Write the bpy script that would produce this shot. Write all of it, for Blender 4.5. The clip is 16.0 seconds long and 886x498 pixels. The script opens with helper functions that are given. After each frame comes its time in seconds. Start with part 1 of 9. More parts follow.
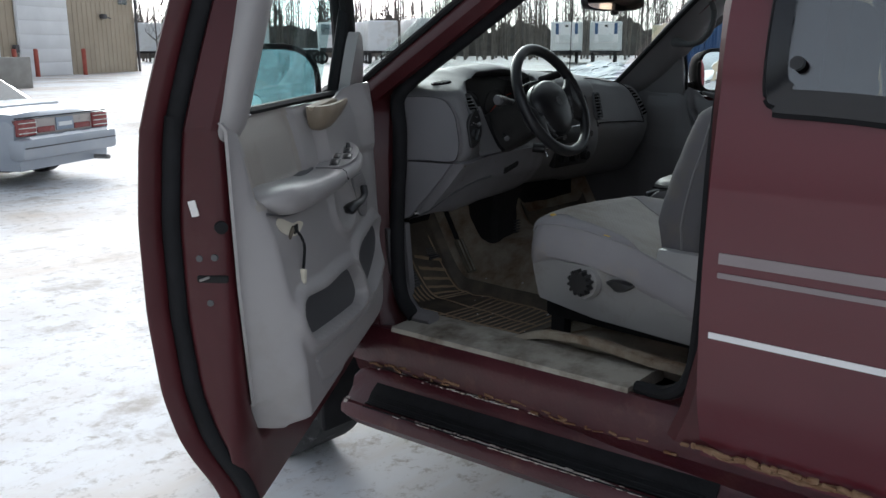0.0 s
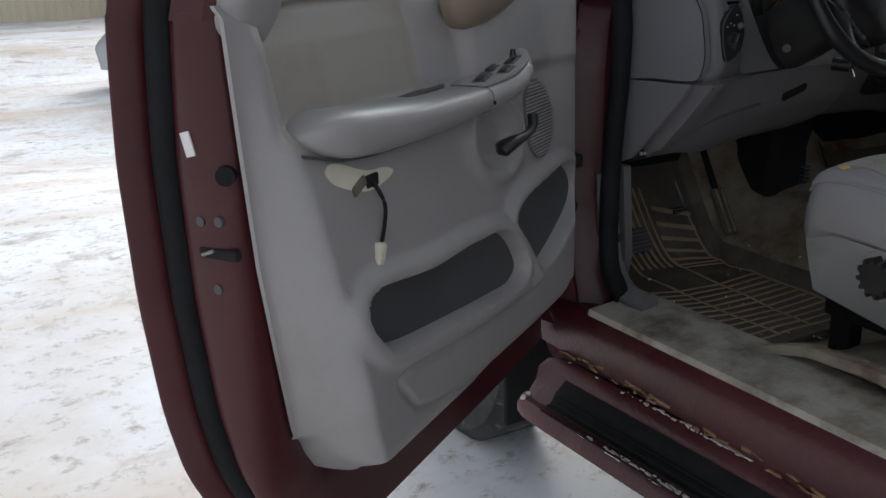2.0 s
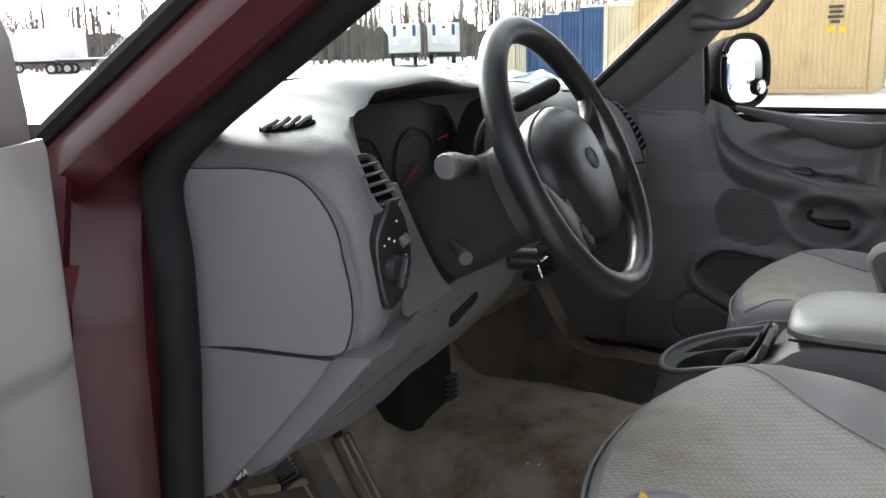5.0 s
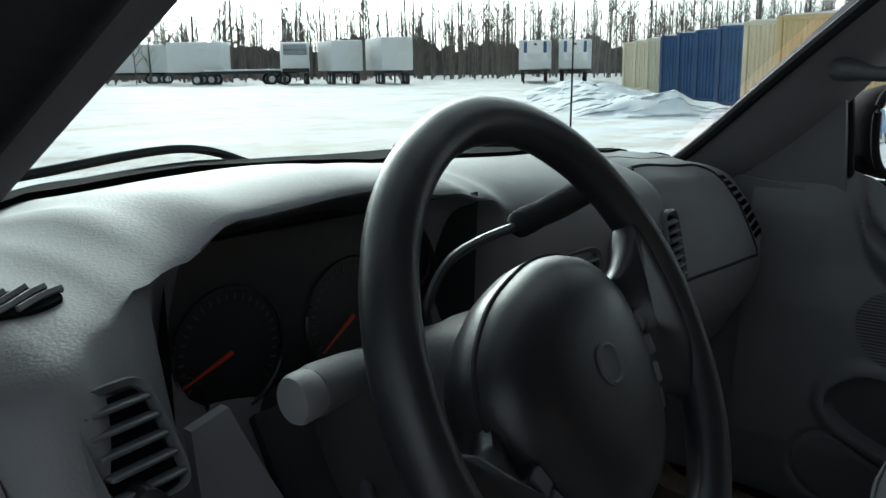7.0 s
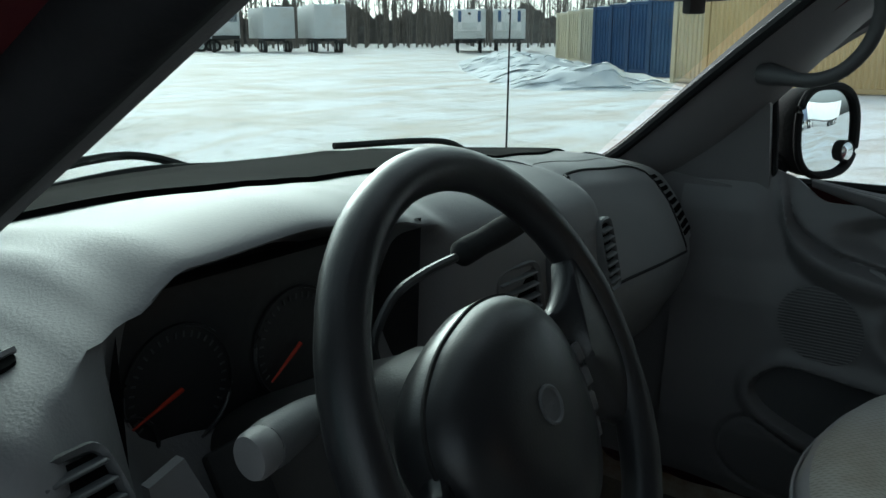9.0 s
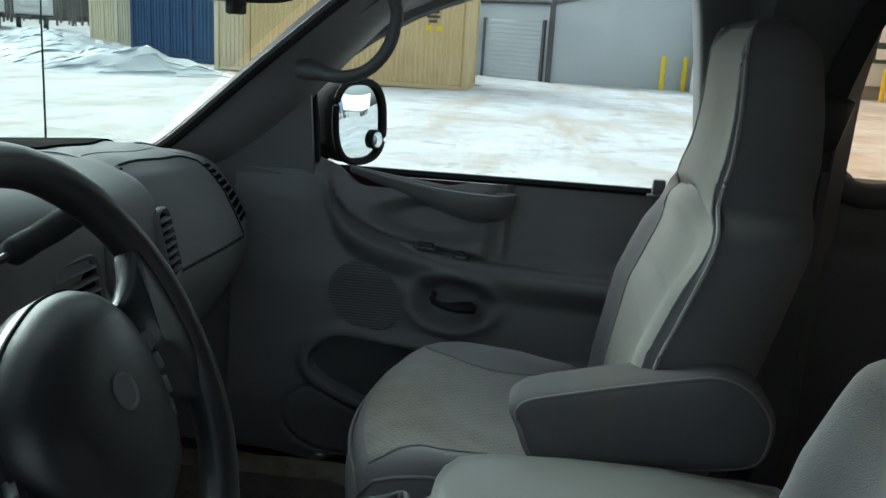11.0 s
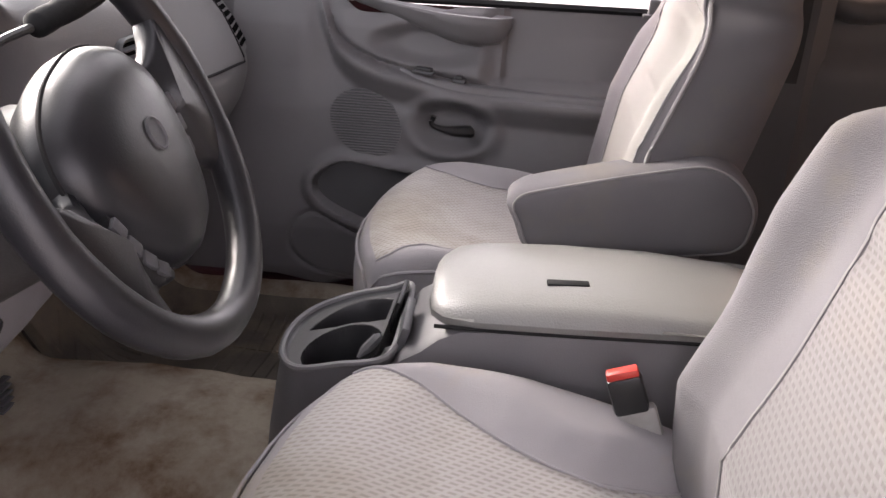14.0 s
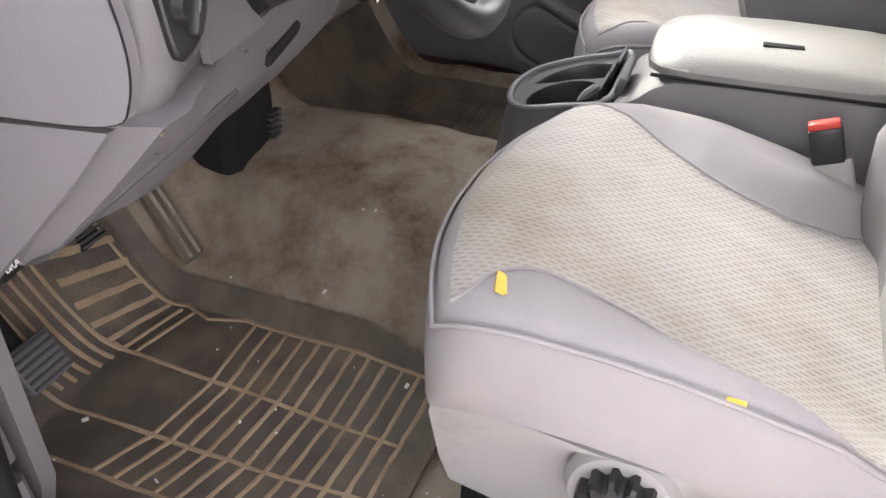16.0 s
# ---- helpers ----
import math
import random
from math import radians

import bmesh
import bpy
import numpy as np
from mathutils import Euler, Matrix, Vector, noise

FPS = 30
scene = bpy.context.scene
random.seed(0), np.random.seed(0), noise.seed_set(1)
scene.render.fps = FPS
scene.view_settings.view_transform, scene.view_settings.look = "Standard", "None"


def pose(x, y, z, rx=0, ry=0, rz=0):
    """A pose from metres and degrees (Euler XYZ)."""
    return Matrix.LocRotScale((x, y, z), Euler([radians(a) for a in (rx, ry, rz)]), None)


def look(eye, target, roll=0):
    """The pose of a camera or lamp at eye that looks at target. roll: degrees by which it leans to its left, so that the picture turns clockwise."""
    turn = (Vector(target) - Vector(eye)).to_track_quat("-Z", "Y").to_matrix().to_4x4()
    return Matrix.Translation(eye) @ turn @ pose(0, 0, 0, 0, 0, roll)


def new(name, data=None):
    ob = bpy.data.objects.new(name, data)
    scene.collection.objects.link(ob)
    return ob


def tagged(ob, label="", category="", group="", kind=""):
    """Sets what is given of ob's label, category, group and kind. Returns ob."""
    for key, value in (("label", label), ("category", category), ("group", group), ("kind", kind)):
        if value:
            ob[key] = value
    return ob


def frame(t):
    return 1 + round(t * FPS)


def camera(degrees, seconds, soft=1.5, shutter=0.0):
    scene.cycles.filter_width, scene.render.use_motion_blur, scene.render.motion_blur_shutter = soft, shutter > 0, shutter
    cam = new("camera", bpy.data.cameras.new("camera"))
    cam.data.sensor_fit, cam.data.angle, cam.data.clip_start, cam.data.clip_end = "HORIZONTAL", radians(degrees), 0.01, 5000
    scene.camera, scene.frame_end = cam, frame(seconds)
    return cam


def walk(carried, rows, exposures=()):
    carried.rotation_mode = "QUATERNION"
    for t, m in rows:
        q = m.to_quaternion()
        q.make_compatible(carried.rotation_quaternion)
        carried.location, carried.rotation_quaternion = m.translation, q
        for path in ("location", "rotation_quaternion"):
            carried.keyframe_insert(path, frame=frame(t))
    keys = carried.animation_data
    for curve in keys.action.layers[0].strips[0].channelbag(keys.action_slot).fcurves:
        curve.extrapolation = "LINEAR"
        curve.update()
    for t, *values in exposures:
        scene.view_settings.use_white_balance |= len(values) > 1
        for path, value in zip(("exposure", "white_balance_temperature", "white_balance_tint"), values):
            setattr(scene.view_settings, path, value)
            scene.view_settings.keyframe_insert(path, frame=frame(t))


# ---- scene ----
cam = camera(54.4, 16.0)
PATH = [
    (0, (-2.573, -0.88, 1.427), (-1.141, 0.438, 0.969), -0.3),
    (0.5, (-2.416, -0.768, 1.402), (-1.055, 0.632, 0.967), -0.1),
    (1, (-2.201, -0.733, 1.371), (-1.072, 0.831, 0.843), -2.0),
    (1.5, (-2.027, -0.705, 1.347), (-1.105, 0.978, 0.781), -1.9),
    (2, (-1.942, -0.535, 1.33), (-1.097, 1.169, 0.711), -1.9),
    (2.5, (-1.854, -0.383, 1.333), (-0.995, 1.297, 0.67), -2.1),
    (3, (-1.702, -0.241, 1.353), (-0.758, 1.408, 0.729), -2.4),
    (3.5, (-1.634, -0.092, 1.369), (-0.495, 1.461, 0.829), -1.3),
    (4, (-1.579, 0.063, 1.386), (-0.159, 1.367, 0.853), -2.2),
    (4.5, (-1.455, 0.177, 1.383), (0.102, 1.323, 0.868), -2.2),
    (5, (-1.338, 0.269, 1.397), (0.308, 1.309, 0.941), -1.5),
    (5.2, (-1.298, 0.325, 1.396), (0.381, 1.327, 0.979), -1.0),
    (7.3, (-0.811, 0.405, 1.482), (0.651, 1.703, 1.055), -1.0),
    (7.5, (-0.81, 0.394, 1.501), (0.656, 1.68, 1.055), -1.4),
    (8, (-0.809, 0.39, 1.509), (0.675, 1.646, 1.037), -1.4),
    (8.2, (-0.825, 0.403, 1.513), (0.640, 1.678, 1.033), -1.4),
    (10.3, (-0.865, 0.407, 1.499), (0.992, 0.964, 1.017), 3.1),
    (10.5, (-0.881, 0.409, 1.502), (1.008, 0.859, 1.022), 3.3),
    (11, (-0.897, 0.388, 1.521), (1.03, 0.609, 1.032), 3.4),
    (11.5, (-0.887, 0.378, 1.525), (1.062, 0.376, 1.08), 3.8),
    (12, (-0.888, 0.396, 1.505), (1.062, 0.227, 1.092), 4.1),
    (12.5, (-0.885, 0.399, 1.49), (1.041, 0.284, 0.966), 4.0),
    (13, (-0.897, 0.414, 1.478), (1.0, 0.387, 0.845), 3.7),
    (13.5, (-0.916, 0.426, 1.453), (0.939, 0.432, 0.707), 3.6),
    (14, (-0.979, 0.379, 1.446), (0.856, 0.568, 0.674), 2.7),
    (14.5, (-1.038, 0.336, 1.419), (0.723, 0.785, 0.584), 1.5),
    (15, (-1.098, 0.321, 1.429), (0.557, 0.971, 0.515), 1.5),
    (15.5, (-1.132, 0.336, 1.405), (0.449, 1.033, 0.398), 0.9),
    (16, (-1.177, 0.36, 1.382), (0.403, 0.931, 0.298), 2.1),
]
walk(cam, [(t, look(eye, target, roll)) for t, eye, target, roll in PATH],
     exposures=[(0, 0.75, 6000, 8), (2.0, 0.82, 6200, 9), (2.5, 1.5, 6600, 14), (3.0, 2.3, 6600, 15), (5.2, 2.25, 6400, 12), (7.3, 0.65, 5850, -1), (8.2, 0.5, 5750, -5),
                (10.3, 1.05, 5800, -6), (12.0, 1.15, 5950, 3), (12.6, 1.4, 6600, 16), (13.5, 2.4, 6800, 28), (14.3, 3.2, 7000, 27), (16.0, 3.55, 6900, 20)])

# ---- light ----
SUN_AZ, SUN_EL = radians(33), radians(24)
world = bpy.data.worlds.new("overcast")
scene.world = world
world.use_nodes = True
wn, wl = world.node_tree.nodes, world.node_tree.links
sky = wn.new("ShaderNodeTexSky")
sky.sky_type, sky.sun_disc = "NISHITA", False
sky.sun_elevation, sky.sun_rotation = SUN_EL, SUN_AZ
sky.air_density, sky.dust_density = 1.0, 4.0
soft_sky = wn.new("ShaderNodeHueSaturation")
soft_sky.inputs["Saturation"].default_value = 0.22
wl.new(sky.outputs[0], soft_sky.inputs["Color"])
wl.new(soft_sky.outputs[0], wn["Background"].inputs["Color"])
wn["Background"].inputs["Strength"].default_value = 0.14
sun = new("sun", bpy.data.lights.new("sun", "SUN"))
sun.data.energy, sun.data.angle, sun.data.color = 0.5, radians(25), (1.0, 0.95, 0.88)
sun.matrix_world = look((0, 0, 30), (0 - math.sin(SUN_AZ) * math.cos(SUN_EL), 0 - math.cos(SUN_AZ) * math.cos(SUN_EL), 30 - math.sin(SUN_EL)))


# ---- materials ----
def mat(name, a, b=None, scale=6.0, rough=0.5, metal=0.0, bump=0.15, bscale=120.0, spec=0.5, detail=6.0, stain=None, sscale=1.5, samt=0.5, coat=0.0, rvar=0.12):
    """A surface that varies between the colours a and b, with fine relief and an optional stain colour in broad patches."""
    m = bpy.data.materials.new(name)
    m.use_nodes = True
    n, l = m.node_tree.nodes, m.node_tree.links
    p = n["Principled BSDF"]
    b = b or tuple(min(1, c * 1.25 + 0.004) for c in a)
    co = n.new("ShaderNodeTexCoord")
    t1 = n.new("ShaderNodeTexNoise")
    t1.inputs["Scale"].default_value, t1.inputs["Detail"].default_value = scale, detail
    l.new(co.outputs["Object"], t1.inputs["Vector"])
    ramp = n.new("ShaderNodeValToRGB")
    ramp.color_ramp.elements[0].position, ramp.color_ramp.elements[1].position = 0.35, 0.68
    ramp.color_ramp.elements[0].color, ramp.color_ramp.elements[1].color = (*a, 1), (*b, 1)
    l.new(t1.outputs["Fac"], ramp.inputs["Fac"])
    colour = ramp.outputs["Color"]
    if stain:
        t3 = n.new("ShaderNodeTexNoise")
        t3.inputs["Scale"].default_value, t3.inputs["Detail"].default_value, t3.inputs["Roughness"].default_value = sscale, 8, 0.65
        l.new(co.outputs["Object"], t3.inputs["Vector"])
        r3 = n.new("ShaderNodeValToRGB")
        r3.color_ramp.elements[0].position, r3.color_ramp.elements[1].position = 1.0 - samt - 0.12, 1.0 - samt + 0.12
        l.new(t3.outputs["Fac"], r3.inputs["Fac"])
        mix = n.new("ShaderNodeMix")
        mix.data_type = "RGBA"
        l.new(r3.outputs["Color"], mix.inputs["Factor"])
        l.new(colour, mix.inputs["A"])
        mix.inputs["B"].default_value = (*stain, 1)
        colour = mix.outputs["Result"]
    l.new(colour, p.inputs["Base Color"])
    t2 = n.new("ShaderNodeTexNoise")
    t2.inputs["Scale"].default_value, t2.inputs["Detail"].default_value = bscale, 3
    l.new(co.outputs["Object"], t2.inputs["Vector"])
    if bump:
        bp = n.new("ShaderNodeBump")
        bp.inputs["Strength"].default_value, bp.inputs["Distance"].default_value = bump, 0.004
        l.new(t2.outputs["Fac"], bp.inputs["Height"])
        l.new(bp.outputs["Normal"], p.inputs["Normal"])
    mr = n.new("ShaderNodeMapRange")
    mr.inputs["To Min"].default_value, mr.inputs["To Max"].default_value = max(0.02, rough - rvar), min(1, rough + rvar)
    l.new(t1.outputs["Fac"], mr.inputs["Value"])
    l.new(mr.outputs["Result"], p.inputs["Roughness"])
    p.inputs["Metallic"].default_value, p.inputs["Specular IOR Level"].default_value = metal, spec
    p.inputs["Coat Weight"].default_value = coat
    return m


def woven(name, a, b, period=0.0070, bump=0.35, axis="Z", rough=0.95, stain=None, samt=0.4, squash=1.75, depth=0.76):
    """Woven cloth: staggered short dashes, with dirt."""
    m = mat(name, a, b, scale=3, rough=rough, bump=0, spec=0.15, stain=stain, sscale=3.0, samt=samt)
    n, l = m.node_tree.nodes, m.node_tree.links
    p = n["Principled BSDF"]
    co = n.new("ShaderNodeTexCoord")
    mp = n.new("ShaderNodeMapping")
    if axis == "Y":
        mp.inputs["Rotation"].default_value = (radians(90), 0, 0)
    l.new(co.outputs["Object"], mp.inputs["Vector"])
    sp = n.new("ShaderNodeSeparateXYZ")
    l.new(mp.outputs["Vector"], sp.inputs[0])

    def op(kind, a, b=None):
        q = n.new("ShaderNodeMath")
        q.operation = kind
        for k, v in enumerate((a, b)):
            if isinstance(v, (int, float)):
                q.inputs[k].default_value = v
            elif v is not None:
                l.new(v, q.inputs[k])
        return q.outputs[0]

    # staggered short dashes, slightly slanted, one row beside the other
    v = op("DIVIDE", sp.outputs["X" if axis == "Z" else "Y"], period)
    row, fv = op("FLOOR", v), op("FRACT", v)
    u = op("ADD", op("DIVIDE", sp.outputs["Y" if axis == "Z" else "X"], period * squash), op("ADD", op("MULTIPLY", row, 0.5), op("MULTIPLY", fv, 0.35)))
    fu = op("FRACT", u)
    a1 = op("SUBTRACT", 0.34, op("ABSOLUTE", op("SUBTRACT", fu, 0.5)))
    a2 = op("SUBTRACT", 0.26, op("ABSOLUTE", op("SUBTRACT", fv, 0.5)))
    dash = n.new("ShaderNodeMapRange")
    dash.inputs["From Min"].default_value, dash.inputs["From Max"].default_value = -0.06, 0.10
    l.new(op("MINIMUM", a1, a2), dash.inputs["Value"])
    br = n.new("ShaderNodeMix")
    br.data_type = "RGBA"
    l.new(dash.outputs[0], br.inputs["Factor"])
    br.inputs["A"].default_value, br.inputs["B"].default_value = (1, 1, 1, 1), (depth, depth * 0.975, depth * 0.965, 1)
    src = p.inputs["Base Color"].links[0].from_socket
    mul = n.new("ShaderNodeMix")
    mul.data_type, mul.blend_type = "RGBA", "MULTIPLY"
    mul.inputs["Factor"].default_value = 1.0
    l.new(src, mul.inputs["A"])
    l.new(br.outputs["Result"], mul.inputs["B"])
    l.new(mul.outputs["Result"], p.inputs["Base Color"])
    bp = n.new("ShaderNodeBump")
    bp.inputs["Strength"].default_value, bp.inputs["Distance"].default_value = bump, 0.003
    l.new(br.outputs["Result"], bp.inputs["Height"])
    l.new(bp.outputs["Normal"], p.inputs["Normal"])
    p.inputs["Sheen Weight"].default_value = 0.25
    return m


def glass(name, tint, gloss=1.0, rough=0.0, sheen=0.025):
    """A clear pane: what lies behind it, tinted, and a mirror-like sheen that grows at glancing angles."""
    m = bpy.data.materials.new(name)
    m.use_nodes = True
    n, l = m.node_tree.nodes, m.node_tree.links
    n.remove(n["Principled BSDF"])
    tr, gl, mix, fr = n.new("ShaderNodeBsdfTransparent"), n.new("ShaderNodeBsdfGlossy"), n.new("ShaderNodeMixShader"), n.new("ShaderNodeLayerWeight")
    tr.inputs["Color"].default_value = (*tint, 1)
    gl.inputs["Roughness"].default_value, gl.inputs["Color"].default_value = rough, (gloss, gloss, gloss, 1)
    fr.inputs["Blend"].default_value = 0.5
    po, ma = n.new("ShaderNodeMath"), n.new("ShaderNodeMath")
    po.operation, ma.operation = "POWER", "MULTIPLY_ADD"
    po.inputs[1].default_value, ma.inputs[1].default_value, ma.inputs[2].default_value = 5.0, 0.5, sheen
    l.new(fr.outputs["Facing"], po.inputs[0])
    l.new(po.outputs[0], ma.inputs[0])
    l.new(ma.outputs[0], mix.inputs[0])
    l.new(tr.outputs[0], mix.inputs[1])
    l.new(gl.outputs[0], mix.inputs[2])
    l.new(mix.outputs[0], n["Material Output"].inputs["Surface"])
    return m


MAROON = mat("maroon_paint", (0.085, 0.009, 0.016), (0.105, 0.013, 0.022), scale=2, rough=0.34, bump=0.02, bscale=300, coat=0.3, stain=(0.10, 0.022, 0.028), sscale=3, samt=0.36)
# body maroon darkened, so the shade in jambs and pillars sits in the colour
MAROON_IN = mat("maroon_jamb_shaded", (0.050, 0.0085, 0.011), (0.068, 0.013, 0.016), scale=4, rough=0.36, spec=0.28, bump=0.03, bscale=200, stain=(0.075, 0.028, 0.027), sscale=5, samt=0.3, coat=0.14)
ROCKER = mat("rusty_maroon", (0.048, 0.009, 0.013), (0.068, 0.014, 0.019), scale=6, rough=0.36, bump=0.3, bscale=90, stain=(0.12, 0.048, 0.036), sscale=7, samt=0.34)
CHIP = mat("chipped_primer", (0.75, 0.72, 0.68), (0.6, 0.5, 0.42), scale=30, rough=0.8)
RUST = mat("rust", (0.16, 0.075, 0.035), (0.27, 0.17, 0.10), scale=40, rough=0.95, bump=0.6)
RUBBER = mat("black_rubber", (0.008, 0.008, 0.009), (0.014, 0.014, 0.016), scale=20, rough=0.75, bump=0.2, spec=0.22)
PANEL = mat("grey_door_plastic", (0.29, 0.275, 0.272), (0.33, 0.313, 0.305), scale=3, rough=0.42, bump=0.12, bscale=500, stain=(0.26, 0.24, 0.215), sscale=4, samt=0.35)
PADT = mat("worn_pad_vinyl", (0.285, 0.262, 0.235), (0.325, 0.298, 0.265), scale=3, rough=0.40, bump=0.12, bscale=420, stain=(0.24, 0.205, 0.165), sscale=5, samt=0.38)
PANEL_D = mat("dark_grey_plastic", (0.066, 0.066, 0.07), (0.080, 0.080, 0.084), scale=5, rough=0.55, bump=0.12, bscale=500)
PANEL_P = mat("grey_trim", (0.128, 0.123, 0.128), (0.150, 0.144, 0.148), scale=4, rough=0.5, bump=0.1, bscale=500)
DASH = mat("dash_vinyl", (0.135, 0.131, 0.135), (0.160, 0.156, 0.158), scale=3, rough=0.55, spec=0.4, bump=0.15, bscale=420, stain=(0.175, 0.16, 0.142), sscale=6, samt=0.3)
DASHCAP = mat("dash_end_plastic", (0.168, 0.160, 0.170), (0.192, 0.183, 0.192), scale=4, rough=0.55, bump=0.1, bscale=500)
BLACKP = mat("black_plastic", (0.012, 0.012, 0.013), (0.02, 0.02, 0.021), scale=12, rough=0.38, bump=0.05, bscale=400)
BLACKM = mat("matt_black", (0.015, 0.015, 0.016), (0.024, 0.023, 0.023), scale=9, rough=0.9, bump=0.2, spec=0.18)
VOID = mat("deep_slot_black", (0.004, 0.004, 0.004), (0.006, 0.006, 0.006), rough=1.0, bump=0, spec=0.02)
WHEELV = mat("worn_black_vinyl", (0.011, 0.011, 0.013), (0.018, 0.018, 0.02), scale=10, rough=0.36, bump=0.07, bscale=600, rvar=0.1, spec=0.42)
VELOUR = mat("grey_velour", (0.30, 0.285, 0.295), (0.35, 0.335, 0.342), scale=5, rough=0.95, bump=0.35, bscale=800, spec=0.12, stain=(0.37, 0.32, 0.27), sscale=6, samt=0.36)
# the seat velour again, darkened to carry shade on backs and folded armrest
VELOUR_SHADED = mat("grey_velour_shaded", (0.118, 0.112, 0.120), (0.142, 0.136, 0.142), scale=5, rough=0.95, bump=0.35, bscale=800, spec=0.10, stain=(0.155, 0.138, 0.12), sscale=6, samt=0.36)
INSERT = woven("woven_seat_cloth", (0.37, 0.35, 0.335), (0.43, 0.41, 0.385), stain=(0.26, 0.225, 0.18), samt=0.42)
# back cloths: the shade on the seat backs is put into their colour
INSERT_SHADED = woven("woven_cloth_shaded", (0.120, 0.114, 0.115), (0.144, 0.137, 0.137), axis="Y", stain=(0.158, 0.138, 0.12), samt=0.34, period=0.0062, depth=0.78)
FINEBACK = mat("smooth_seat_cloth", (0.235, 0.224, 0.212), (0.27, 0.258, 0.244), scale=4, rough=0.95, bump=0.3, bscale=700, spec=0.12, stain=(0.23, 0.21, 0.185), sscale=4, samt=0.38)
PIPING = mat("grey_piping", (0.185, 0.177, 0.18), (0.215, 0.206, 0.208), rough=0.9)
SEATPL = mat("seat_side_plastic", (0.30, 0.295, 0.29), (0.35, 0.34, 0.33), scale=5, rough=0.45, bump=0.08, bscale=400, stain=(0.22, 0.2, 0.17), sscale=6, samt=0.34)
CARPET = mat("dirty_carpet", (0.45, 0.395, 0.31), (0.55, 0.49, 0.40), scale=14, rough=1.0, bump=1.0, bscale=900, spec=0.05, stain=(0.205, 0.130, 0.080), sscale=7, samt=0.47)
MATRUB = mat("muddy_rubber", (0.085, 0.072, 0.058), (0.135, 0.114, 0.09), scale=12, rough=0.7, bump=0.4, bscale=150, stain=(0.19, 0.145, 0.10), sscale=6, samt=0.40)
MATRIB = mat("packed_dirt", (0.30, 0.215, 0.135), (0.42, 0.315, 0.21), scale=16, rough=0.8, bump=0.3)
SILLPL = mat("sill_plate", (0.36, 0.33, 0.28), (0.43, 0.40, 0.345), scale=9, rough=0.7, bump=0.3, stain=(0.11, 0.085, 0.06), sscale=8, samt=0.45)
HEADL = mat("headliner", (0.22, 0.21, 0.2), (0.25, 0.24, 0.23), scale=20, rough=1.0, bump=0.3, bscale=600)
CHROME = mat("bright_metal", (0.6, 0.6, 0.6), (0.7, 0.7, 0.7), rough=0.2, metal=1.0, bump=0)
STEEL = mat("dull_steel", (0.25, 0.24, 0.23), (0.35, 0.33, 0.31), scale=20, rough=0.45, metal=0.8)
MIRROR = mat("mirror_glass", (0.8, 0.86, 0.88), (0.8, 0.86, 0.88), rough=0.02, metal=1.0, bump=0, rvar=0)
STICKER = mat("white_label", (0.72, 0.70, 0.68), (0.8, 0.78, 0.75), scale=40, rough=0.6)
CREAM = mat("cream_plastic", (0.62, 0.57, 0.45), (0.72, 0.67, 0.55), scale=20, rough=0.5)
RED = mat("red_plastic", (0.5, 0.035, 0.025), (0.6, 0.06, 0.04), rough=0.4)
FOAM = mat("yellow_foam", (0.72, 0.45, 0.06), (0.85, 0.58, 0.12), scale=60, rough=1.0, bump=0.5)
STRIPE = mat("silver_stripe", (0.24, 0.20, 0.205), (0.3, 0.25, 0.255), rough=0.4)
WHITEST = mat("white_stripe", (0.82, 0.80, 0.80), (0.88, 0.86, 0.86), rough=0.5)
TAN = mat("worn_tan_vinyl", (0.24, 0.19, 0.135), (0.29, 0.24, 0.18), scale=8, rough=0.45, bump=0.15, bscale=400)
BELT = mat("seat_belt_webbing", (0.02, 0.02, 0.022), (0.03, 0.03, 0.033), rough=0.8, bump=0.5, bscale=700)
WSCREEN = glass("windscreen_glass", (0.92, 0.965, 0.95))
DOORGL = glass("green_door_glass", (0.78, 0.895, 0.89))
SIDEGL = glass("clear_side_glass", (0.965, 0.985, 0.985))
TINTGL = glass("brown_tinted_glass", (0.95, 0.80, 0.68))
PRIVGL = glass("grey_quarter_glass", (0.55, 0.61, 0.65), sheen=0.16)
PRIVED = mat("glass_black_edge", (0.008, 0.009, 0.012), (0.01, 0.011, 0.014), rough=0.08, bump=0, rvar=0.02)
TICK = mat("dial_print", (0.05, 0.05, 0.05), (0.065, 0.065, 0.065), rough=0.5)
NEEDLE = mat("orange_needle", (0.42, 0.035, 0.015), (0.42, 0.035, 0.015), rough=0.5)
DIAL = mat("dial_face", (0.01, 0.01, 0.011), (0.016, 0.016, 0.017), rough=0.4)
WOODP = mat("splintered_trim", (0.10, 0.085, 0.065), (0.16, 0.135, 0.10), scale=30, rough=0.9)


# ---- building blocks ----
def finish(name, bm, material, parent=None, label="", sharp=38):
    bmesh.ops.recalc_face_normals(bm, faces=bm.faces)
    me = bpy.data.meshes.new(name)
    bm.to_mesh(me)
    bm.free()
    me.materials.append(material)
    me.polygons.foreach_set("use_smooth", [True] * len(me.polygons))
    me.set_sharp_from_angle(angle=radians(sharp))
    ob = new(name, me)
    if parent:
        ob.parent = parent
    if label:
        ob["label"] = label
    return ob


part = finish


def thing(name, label, category, m=None, group="", kind=""):
    e = new(name)
    e.empty_display_size = 0.05
    if m is not None:
        e.matrix_world = m
    return tagged(e, label, category, group, kind)


def clamp(v, a=0.0, b=1.0):
    return max(a, min(b, v))


